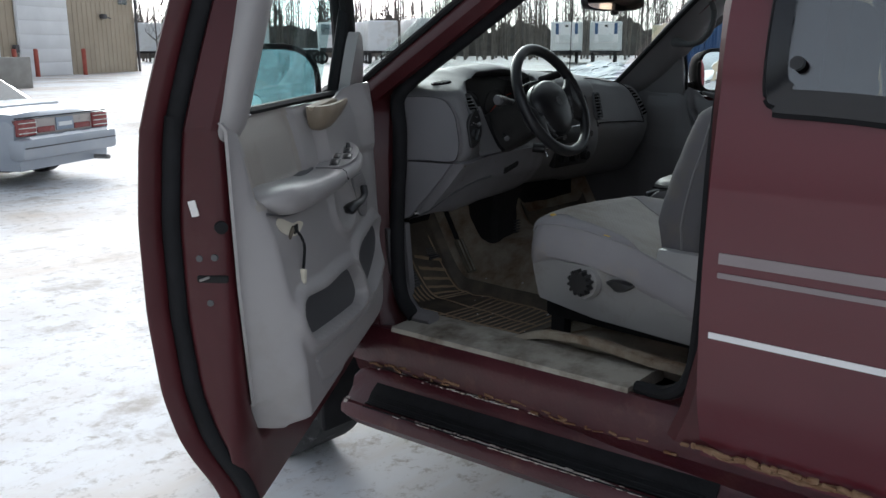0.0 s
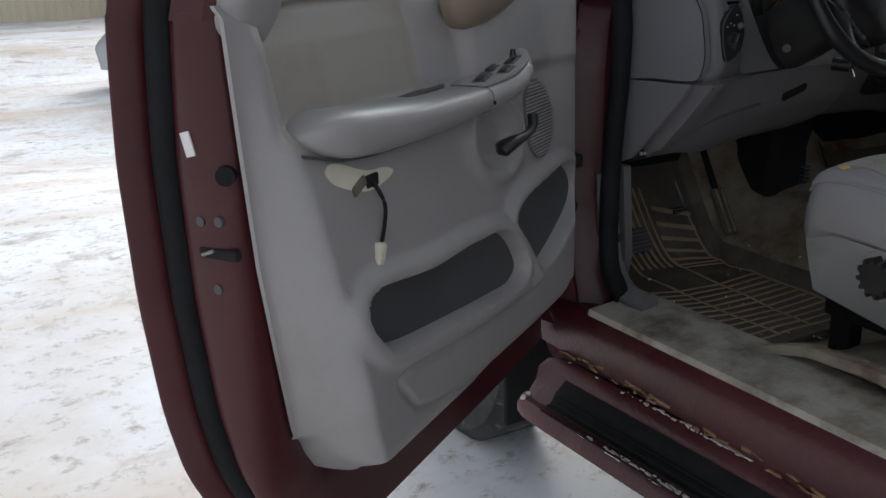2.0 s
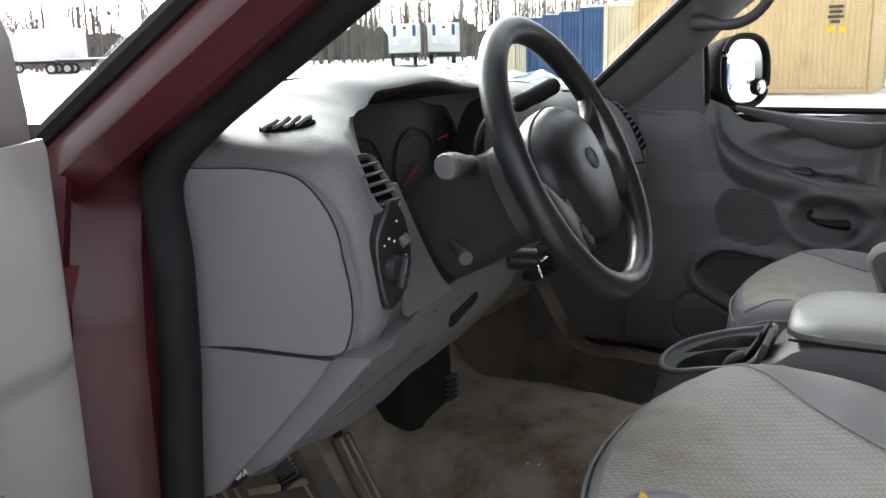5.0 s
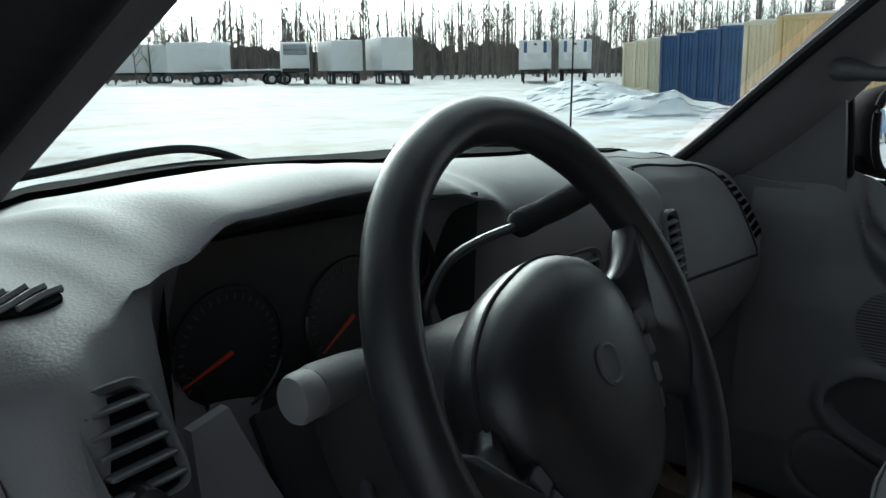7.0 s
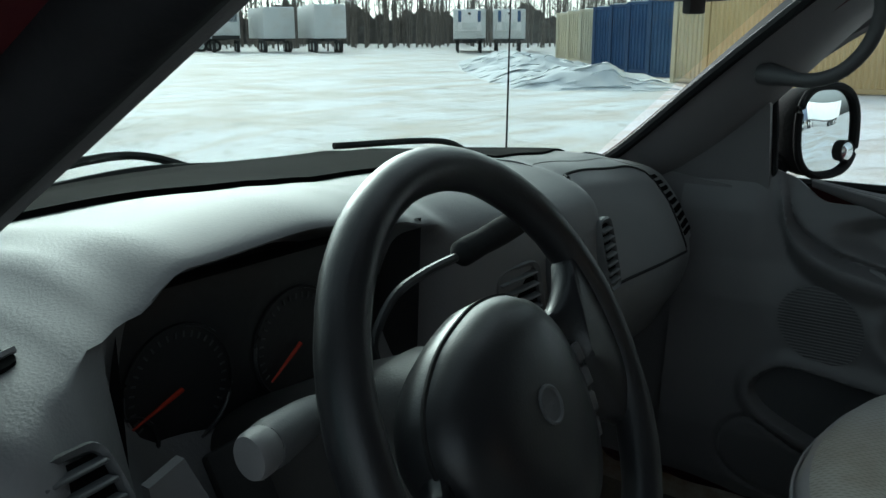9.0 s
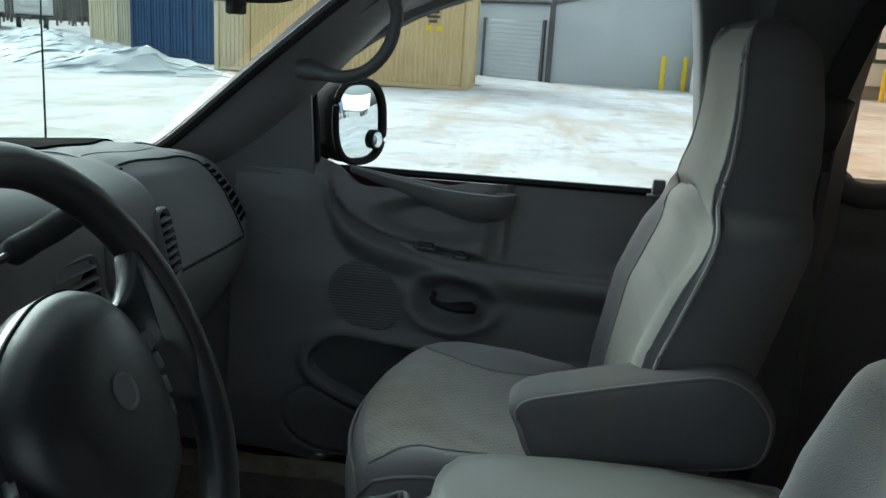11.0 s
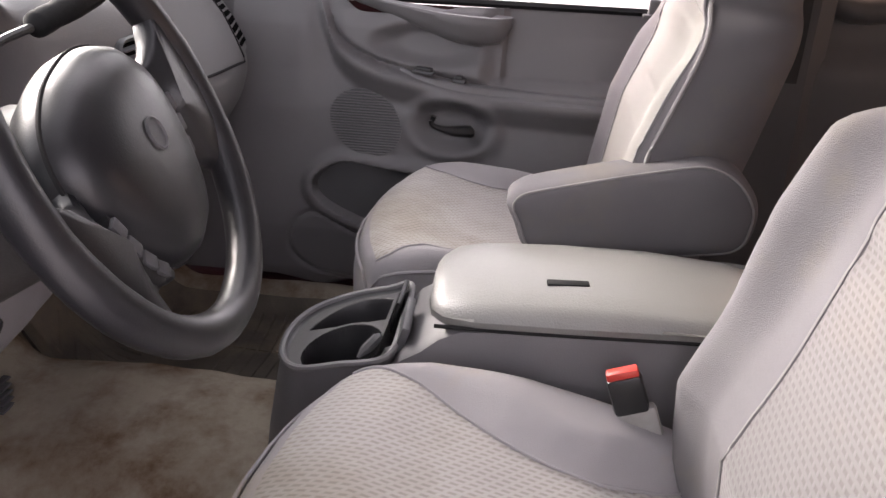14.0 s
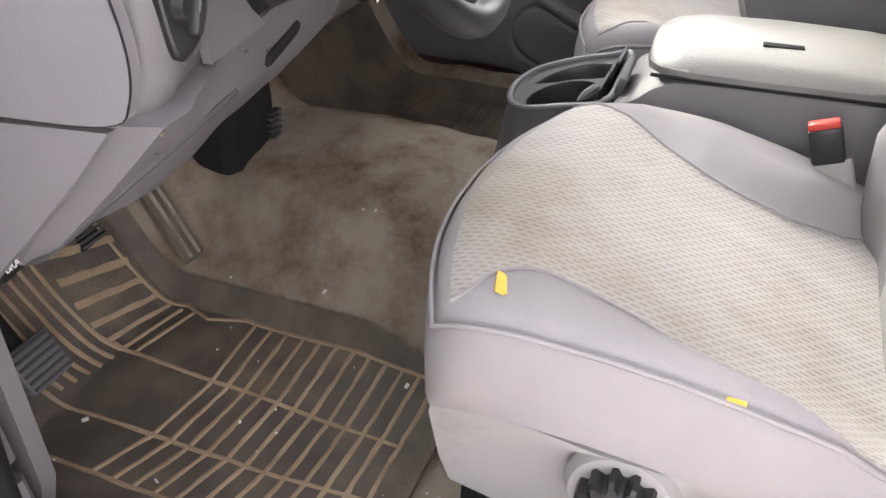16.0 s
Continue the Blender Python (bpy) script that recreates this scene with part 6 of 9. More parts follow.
        if driver and k == 3:
            part("mirror_knob", cyl(bmesh.new(), (u - 0.002, s * yy, z + 0.012), (u - 0.002, s * yy, z + 0.024), 0.006, 0.004, n=14), BLACKP, q)
    # grab pod under the window: a cup that sweeps up towards the mirror
    bm = bmesh.new()
    rings = []
    for k in range(31):
        u = (0.520 - 0.255 * k / 30) if driver else (0.505 - 0.345 * k / 30)
        zt = along([(0.265, 1.300), (0.34, 1.303), (0.44, 1.300), (0.52, 1.296)] if driver else [(0.16, 1.318), (0.24, 1.306), (0.36, 1.292), (0.50, 1.285)], u)
        zb = along([(0.265, 1.284), (0.30, 1.268), (0.36, 1.252), (0.42, 1.240), (0.465, 1.236), (0.490, 1.241), (0.507, 1.256), (0.516, 1.272), (0.520, 1.284)] if driver else [(0.16, 1.304), (0.22, 1.285), (0.29, 1.262), (0.38, 1.232), (0.44, 1.222), (0.485, 1.232), (0.505, 1.262)], u)
        pr = along([(0.265, 0.022), (0.30, 0.032), (0.38, 0.040), (0.44, 0.042), (0.485, 0.036), (0.508, 0.026), (0.520, 0.012)] if driver else [(0.16, 0.004), (0.24, 0.020), (0.34, 0.044), (0.42, 0.052), (0.48, 0.040), (0.505, 0.006)], u)
        yb, h = base(u, 1.27) - (0.004 if driver else 0.012), zt - zb
        rings.append([(u - (0.014 if driver else 0.0), s * (yb + (pr + 0.012) * x), zt - h + h * zz) for x, zz in ((0, 0.0), (0.35, 0.0), (0.62, 0.10), (0.84, 0.36), (0.97, 0.68), (1.0, 0.88), (0.95, 0.98), (0.86, 1.0), (0.78, 0.93), (0.70, 0.6), (0.58, 0.25), (0.36, 0.2), (0.26, 0.45), (0.2, 0.9), (0, 1))])
    loft(bm, rings)
    part("grab_pod", bm, TAN if driver else P, t, "worn tan-stained pull cup" if driver else "moulded pull cup")
    # speaker grille: an oval plate with slats
    gu, gz = (0.250, 1.067) if driver else (0.212, 1.058)
    gy = base(gu, gz) + 0.001
    bm = bmesh.new()
    plate(bm, [(gu + 0.056 * math.cos(a) * (1.35 if not driver else 1.1) - 0.25 * 0.062 * math.sin(a), gz + 0.068 * math.sin(a)) for a in (k * math.pi / 20 for k in range(40))], lambda a, b, d: (a, s * (base(a, b) + 0.000 + d), b), 0.0055)
    gr = part("speaker_grille", bm, PANEL_P if driver else PANEL_D, t, "slatted speaker grille")
    for k in range(23):
        z = gz - 0.062 + 0.0056 * k
        hw = 0.056 * (1.35 if not driver else 1.1) * math.sqrt(max(0, 1 - ((z - gz) / 0.068) ** 2))
        sh = -0.25 * 0.062 * (z - gz) / 0.068
        if hw > 0.008:
            bm = bmesh.new()
            tube(bm, [(gu + sh - hw, s * (base(gu, z) + 0.0065), z), (gu + sh + hw, s * (base(gu, z) + 0.0065), z)], 0.0016, 4)
            part("grille_slat", bm, P, gr)
    # inside handle: a curved lever
    bm = bmesh.new()
    hb = base(0.385, 1.045)
    pts = curve([(q[0] + (0.018 if driver else 0.0), s * (hb + q[1]), q[2] + (0.008 if driver else 0.0)) for q in (((0.440, 0.012, 1.036), (0.432, 0.020, 1.044), (0.412, 0.030, 1.052), (0.385, 0.038, 1.058), (0.362, 0.040, 1.068), (0.350, 0.036, 1.086)) if driver else ((0.444, 0.006, 1.056), (0.428, 0.016, 1.058), (0.400, 0.028, 1.060), (0.374, 0.036, 1.066), (0.358, 0.040, 1.076), (0.362, 0.040, 1.092)))], 26)
    tube(bm, pts, [0.006 + 0.014 * sm(0, 0.12, k / 25) - 0.011 * sm(0.12, 0.7, k / 25) for k in range(26)], 12, flat=0.65)
    part("inner_handle", bm, BLACKP, t, "black plastic inside release handle")
    # lock button on the sill
    lk = part("lock_button", box(bmesh.new(), (0.865 if driver else 0.79, s * -0.052, 1.318), (0.026, 0.014, 0.034), 0.005), P, t)
    part("button_base", box(bmesh.new(), (0.865 if driver else 0.79, s * -0.05, 1.302), (0.045, 0.022, 0.006), 0.002), P, lk)

    if driver:
        # bare hole where the courtesy lamp was, with its plug hanging out
        out = round_poly([(0.892, 1.106), (0.888, 1.093), (0.874, 1.083), (0.838, 1.070), (0.806, 1.066), (0.766, 1.073), (0.755, 1.080), (0.772, 1.087), (0.813, 1.091), (0.869, 1.111)], 44)
        bm = bmesh.new()
        plate(bm, out, lambda a, b, d: (a, s * (base(a, b) + 0.0005 + d), b), 0.002)
        hole = part("lamp_hole", bm, CREAM, t, "bare lamp recess with pale torn backing")
        part("hole_gap", box(bmesh.new(), (0.808, s * (base(0.82, 1.082) + 0.003), 1.077), (0.030, 0.005, 0.018), 0.004), BLACKM, hole)
        part("backing_fold", box(bmesh.new(), (0.838, s * (base(0.84, 1.08) + 0.004), 1.077), (0.03, 0.004, 0.014), 0.002, pose(0, 0, 0, 0, 25, 0)), WOODP, hole)
        bm = bmesh.new()
        tube(bm, curve([(0.81, s * 0.026, 1.078), (0.806, s * 0.036, 1.060), (0.803, s * 0.040, 1.042), (0.808, s * 0.040, 1.018), (0.816, s * 0.040, 0.998)], 24), 0.0030, 6)
        wire = part("lamp_wire", bm, BLACKM, t, "black wire")
        bm = bmesh.new()
        box(bm, (0.823, s * 0.040, 0.988), (0.017, 0.014, 0.026), 0.004, pose(0, 0, 0, 0, -16, 0))
        box(bm, (0.829, s * 0.042, 0.978), (0.012, 0.012, 0.010), 0.002, pose(0, 0, 0, 0, -16, 0))
        part("lamp_plug", bm, CREAM, wire, "cream plug")

    # painted shell
    def outy(z):
        return along([(0.52, -0.10), (0.60, -0.115), (0.66, -0.138), (0.72, -0.158), (0.80, -0.182), (0.95, -0.198), (1.12, -0.200), (1.25, -0.188), (1.36, -0.172)], z)

    bm = bmesh.new()
    rings = []
    for k in range(65):
        z = 0.525 + 0.768 * k / 64
        yo = (outy(z - 0.02) + outy(z) + outy(z + 0.02)) / 3
        r = 1.0 - 0.07 * sm(0.74, 0.50, z)
        inn = -0.085 + 0.035 * sm(0.76, 0.64, z)
        e = min(rear_edge(z), r - 0.05)
        k = sm(1.33, 1.29, z) * sm(0.60, 0.70, z)
        i2 = inn + (-0.042 - inn) * k
        ring = [(0.0, inn - 0.02), (0.03, inn), (e - 0.05, inn), (e - 0.012, i2), (r - 0.032, i2 - 0.004), (r - 0.015, i2 - 0.022), (r - 0.014, min(i2 - 0.03, yo + 0.072)), (r - 0.028, yo + 0.062), (r - 0.028, yo + 0.034), (r - 0.010, yo + 0.030), (r + 0.003, yo + 0.018), (r + 0.013, yo + 0.004), (r + 0.008, yo - 0.001), (0.5, yo - 0.007), (0.0, yo + 0.03)]
        for _ in range(2):
            ring = [(p[0] + (q[0] - p[0]) * w, p[1] + (q[1] - p[1]) * w) for p, q in zip(ring, ring[1:] + ring[:1]) for w in (0.25, 0.75)]
        rings.append([(u, s * y, z) for u, y in ring])
    loft(bm, rings)
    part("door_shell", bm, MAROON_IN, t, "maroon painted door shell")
    if driver:
        bm = bmesh.new()
        tube(bm, [(0.977 - 0.07 * sm(0.74, 0.50, z), s * ((outy(z - 0.02) + outy(z) + outy(z + 0.02)) / 3 + 0.047), z) for z in (0.54 + 0.77 * k / 40 for k in range(41))], 0.017, 10, flat=0.85, up=(1, 0, 0))
        part("weather_strip", bm, RUBBER, t, "black rubber weather strip")
        lb = part("label", box(bmesh.new(), (0.9868, s * -0.104, 1.149), (0.003, 0.014, 0.029), 0.001, pose(0, 0, 0, 14, 0, 0)), STICKER, t, "small white paper label")
        la = part("latch", box(bmesh.new(), (0.983, s * -0.078, 1.020), (0.012, 0.058, 0.014), 0.004), BLACKM, t, "black latch claw")
        part("latch_tongue", box(bmesh.new(), (0.986, s * -0.092, 1.021), (0.010, 0.022, 0.005), 0.003, pose(0, 0, 0, 20, 0, 0)), STEEL, la)
        for y, z in ((-0.10, 1.058), (-0.072, 1.06), (-0.085, 0.975)):
            part("torx_screw", disc(bmesh.new(), (0.984, s * y, z), (1, 0, 0), 0.0065, 0.006, 12), PANEL_D, t)
        part("plug", disc(bmesh.new(), (0.980, s * -0.058, 1.115), (1, 0.6 * s, 0), 0.012, 0.014, 14), RUBBER, t)

    # window frame: rear upright with grey inner trim, front upright with mirror sail, sloping top rail
    lean = lambda z: 0.22 * max(0, z - 1.31) - 0.055
    up = [(0.955, 1.29), (0.945, 1.42), (0.925, 1.56), (0.90, 1.70)]
    fr = [(-0.10, 1.30), (-0.03, 1.40), (0.085, 1.52), (0.22, 1.62), (0.38, 1.69), (0.56, 1.725), (0.76, 1.725), (0.90, 1.70)]
    bm = bmesh.new()
    rings, strip = [], []
    for k in range(9):
        z = 1.285 + 0.435 * k / 8
        y0, r = 0.24 * (z - 1.285), 1.0 - 0.10 * ((z - 1.285) / 0.435) ** 1.3
        yo = outy(1.285) + y0
        rings.append([(u, s * y, z) for u, y in ((r - 0.085, y0 - 0.075), (r - 0.075, y0 - 0.05), (r - 0.032, y0 - 0.046), (r - 0.015, y0 - 0.064), (r - 0.014, yo + 0.072), (r - 0.028, yo + 0.062), (r - 0.028, yo + 0.034), (r - 0.010, yo + 0.030), (r + 0.003, yo + 0.018), (r + 0.013, yo + 0.004), (r + 0.008, yo - 0.001), (r - 0.085, yo + 0.003))])
        strip.append((r - 0.026, s * (yo + 0.044), z))
    loft(bm, rings)
    part("window_frame", bm, MAROON_IN, t, "maroon window frame")
    bm = bmesh.new()
    tube(bm, curve([(u, s * (lean(z) - 0.045), z) for u, z in fr], 24), 0.024, 8)
    part("window_frame", bm, RUBBER if driver else PANEL_D, t, "black window frame")
    bm = bmesh.new()
    rings = []
    for u, z in [(0.958, 1.235), (0.957, 1.26)] + [tuple(q[:2]) for q in curve([(a, b, 0) for a, b in up], 12)]:
        y = 0.24 * max(0, z - 1.285) - 0.042 - 0.030 * sm(1.30, 1.235, z)
        w = 0.078 if driver else 0.10
        ring = [(u + 0.022, s * (y - 0.02), z), (u + 0.018, s * (y + 0.008), z), (u - 0.01, s * (y + 0.02), z), (u - w + 0.008, s * (y + 0.012), z), (u - w, s * (y - 0.015), z), (u - w + 0.004, s * (y - 0.10), z), (u - w + 0.02, s * (y - 0.10), z)]
        for _ in range(2):
            ring = [(p[0] + (q[0] - p[0]) * k, p[1] + (q[1] - p[1]) * k, z) for p, q in zip(ring, ring[1:] + ring[:1]) for k in (0.25, 0.75)]
        rings.append(ring)
    loft(bm, rings)
    part("frame_trim", bm, P if driver else PANEL_D, t, "grey inner frame trim")
    bm = bmesh.new()
    tube(bm, curve([(u + 0.008, s * (lean(z) - 0.022), z - 0.012) for u, z in fr], 24), 0.02, 8)
    part("frame_trim", bm, BLACKM if driver else P, t)
    if driver:
        bm = bmesh.new()
        tube(bm, [Vector(p) + Vector((0.003, s * 0.003, 0)) for p in strip], 0.017, 10, flat=0.85, up=(1, 0, 0))
        part("weather_strip", bm, RUBBER, t)
        bm = bmesh.new()
        plate(bm, [(-0.05, 1.295), (0.12, 1.295), (0.125, 1.38), (0.122, 1.44), (0.108, 1.465), (0.07, 1.452), (0.022, 1.412), (-0.02, 1.352)], lambda a, b, d: (a, s * (-0.055 + 0.20 * (b - 1.31) + d), b), 0.03)
        part("mirror_sail", bm, P, t, "grey triangular mirror cover")
        bm = bmesh.new()
        tube(bm, [(0.115, s * -0.075, 1.29), (0.112, s * -0.055, 1.40), (0.115, s * -0.03, 1.53)], 0.017, 8)
        part("glass_channel", bm, RUBBER, t, "black glass channel")
    # sill strip and glass
    bm = bmesh.new()
    tube(bm, [(0.10, s * -0.062, 1.306), (0.5, s * -0.066, 1.306), (0.92, s * -0.066, 1.306)], 0.012, 6, flat=0.7)
    part("sill_wiper", bm, RUBBER, t, "black glass wiper strip")
    bm = bmesh.new()
    top = [(u, z - 0.005) for u, z in fr[1:]]
    plate(bm, [(0.11, 1.28), (0.945, 1.28)] + [(0.93, 1.5)] + top[::-1][:6] + [(0.105, 1.50)], lambda a, b, d: (a, s * (lean(b) - 0.062 + d), b), 0.004)
    part("window_glass", bm, DOORGL if driver else SIDEGL, t, "green-tinted wound-up glass" if driver else "clear wound-up glass").visible_shadow = False
    return t


DOOR_L = pose(-0.90, 0.945, 0, 0, 0, 215.15)
DOOR_R = pose(0.812, 0.95, -0.078, 0, 0, -90)
door_l = door(1, DOOR_L, "open maroon driver door with scuffed grey inner panel", True)
door_r = door(-1, DOOR_R, "closed passenger door with shade-darkened grey inner panel", False)


def wing_mirror(m, width, height, label, dome=0.0):
    """A door mirror: black rounded shell, glass set in a rim, a small round blind-spot glass. Local -y is the way the glass faces."""
    t = thing("wing_mirror", label, "wing mirror", m, group="wing mirrors")
    e = 2.7
    bm = bmesh.new()
    rings = []
    for d, k in ((0.0, 1.0), (0.004, 1.03), (0.03, 1.03), (0.07, 0.95), (0.10, 0.72), (0.115, 0.3)):
        rings.append([(a * k, d, b * k) for a, b in ring2(width / 2, height / 2, 36, e)])
    loft(bm, rings)
    part("shell", bm, BLACKM, t, "black textured shell")
    bm = bmesh.new()
    tube(bm, [(a * 1.0, -0.004, b * 1.0) for a, b in ring2(width / 2, height / 2, 40, e)], 0.008, 8, closed=True)
    part("rim", bm, BLACKM, t)
    bm = bmesh.new()
    loft(bm, [[(a * k * 0.97, -0.004 + dome * (k * k), b * k * 0.97) for a, b in ring2(width / 2, height / 2, 40, e)] for k in (1.0, 0.85, 0.7, 0.55, 0.4, 0.25, 0.1, 0.01)])
    gl = part("mirror_glass", bm, MIRROR, t, "mirror glass")
    return t, gl


ml, gl = wing_mirror(pose(-1.130, 1.06, 1.322, -7, 0, -26), 0.232, 0.215, "black driver wing mirror with a round blind-spot glass")
part("blind_spot_rim", disc(bmesh.new(), (-0.07, -0.008, -0.045), (0, -1, 0), 0.030, 0.010), BLACKM, ml)
part("blind_spot_glass", disc(bmesh.new(), (-0.07, -0.014, -0.045), (0, -1, 0), 0.027, 0.006), MIRROR, gl)
part("mount", tube(bmesh.new(), curve([(0.09, 0.05, -0.06), (0.16, 0.02, -0.07), (0.21, -0.03, -0.07)], 10), 0.035, 10), BLACKM, ml)
mr_, gr_ = wing_mirror(pose(0.972, 0.805, 1.318, -2.8, 0, -27), 0.165, 0.175, "black passenger wing mirror with a round blind-spot glass", 0.0032)
part("blind_spot_rim", disc(bmesh.new(), (0.050, -0.008, -0.042), (0, -1, 0), 0.022, 0.010), BLACKM, mr_)
bm_ = bmesh.new()
loft(bm_, [[(0.050 + 0.033 * math.sin(radians(q)) * math.cos(k * math.pi / 14), -0.012 - 0.033 * (math.cos(radians(q)) - math.cos(radians(35))), -0.042 + 0.033 * math.sin(radians(q)) * math.sin(k * math.pi / 14)) for k in range(28)] for q in (35, 30, 24, 18, 12, 6, 1)])
part("blind_spot_glass", bm_, MIRROR, gr_, "small convex blind-spot mirror")
part("mount", tube(bmesh.new(), curve([(-0.05, 0.06, -0.06), (-0.075, 0.05, -0.065), (-0.09, 0.045, -0.07)], 10), 0.025, 10), BLACKM, mr_)


def sail_right():
    """The triangular trim inside the passenger window's front corner."""
    bm = bmesh.new()
    plate(bm, [(0.862, 1.20), (1.02, 1.20), (1.08, 1.24), (0.99, 1.31), (0.90, 1.39), (0.866, 1.42)], lambda a, b, d: (0.831 - 0.16 * (b - 1.24) - d, a, b), 0.014)
    part("mirror_sail", bm, PANEL_P, truck, "grey mirror cover")
    glass_edge = curve([(0.770, 1.20, 1.235), (0.745, 1.115, 1.290), (0.69, 0.938, 1.431), (0.63, 0.772, 1.556), (0.575, 0.61, 1.675)], 24)
    door_edge = curve([(0.835, 1.10, 1.20), (0.830, 0.96, 1.29), (0.808, 0.85, 1.392), (0.778, 0.715, 1.525), (0.74, 0.56, 1.655)], 24)
    bm = bmesh.new()
    rings = []
    for p, q in zip(glass_edge, door_edge):
        n = (q - p).cross(Vector((0, -0.8, 0.6))).normalized()
        if n.x > 0:
            n = -n
        rings.append([p - n * 0.03, p, p.lerp(q, 0.15) + n * 0.004, p.lerp(q, 0.35) + n * 0.011, p.lerp(q, 0.6) + n * 0.015, p.lerp(q, 0.85) + n * 0.009, q, q - n * 0.03])
    loft(bm, rings)
    part("pillar_trim", bm, DASHCAP, truck, "grey plastic windscreen pillar trim")
    bm = bmesh.new()
    tube(bm, [p + Vector((-0.002, 0.004, 0.002)) for p in glass_edge], 0.011, 8, up=(1, 0, 0))
    part("windscreen_seal", bm, RUBBER, truck, "black edge seal")
    bm = bmesh.new()
    tube(bm, [(0.835, 0.858, 1.235), (0.83, 0.862, 1.33), (0.815, 0.868, 1.42)], 0.007, 8)
    part("glass_channel", bm, RUBBER, truck)
    # grab handle on the windscreen pillar
    bm = bmesh.new()
    pts = curve([(0.715, 0.861, 1.438), (0.700, 0.825, 1.434), (0.685, 0.775, 1.429), (0.680, 0.728, 1.444), (0.675, 0.691, 1.484), (0.665, 0.674, 1.538), (0.660, 0.682, 1.576), (0.665, 0.701, 1.603), (0.675, 0.716, 1.631)], 48)
    tube(bm, pts, [0.020 - 0.008 * sm(0.05, 0.22, k / 47) + 0.008 * sm(0.78, 0.97, k / 47) for k in range(48)], 12)
    part("grab_handle", bm, PANEL_D, truck, "dark grey pillar grab handle")


sail_right()


def rear_view_mirror():
    t = thing("rear_view_mirror", "black rear-view mirror hanging from the windscreen", "rear-view mirror", pose(0.06, 0.745, 1.572, 0, 0, -20))
    bm = bmesh.new()
    loft(bm, [[(a * k, d, b * k) for a, b in ring2(0.125, 0.032, 32, 3.2)] for d, k in ((0, 1), (0.02, 1.02), (0.04, 0.7))])
    part("shell", bm, BLACKP, t)
    bm = bmesh.new()
    plate(bm, [(a * 0.93, b * 0.86) for a, b in ring2(0.125, 0.032, 32, 3.2)], lambda a, b, d: (a, -0.001 - d, b), 0.002)
    part("mirror_glass", bm, MIRROR, t)
    part("stem", cyl(bmesh.new(), (0, 0.03, 0.02), (0, 0.10, 0.08), 0.01, n=10), BLACKP, t)
    part("day_night_tab", box(bmesh.new(), (0.0, 0.0, -0.038), (0.025, 0.012, 0.016), 0.003), BLACKP, t)


rear_view_mirror()


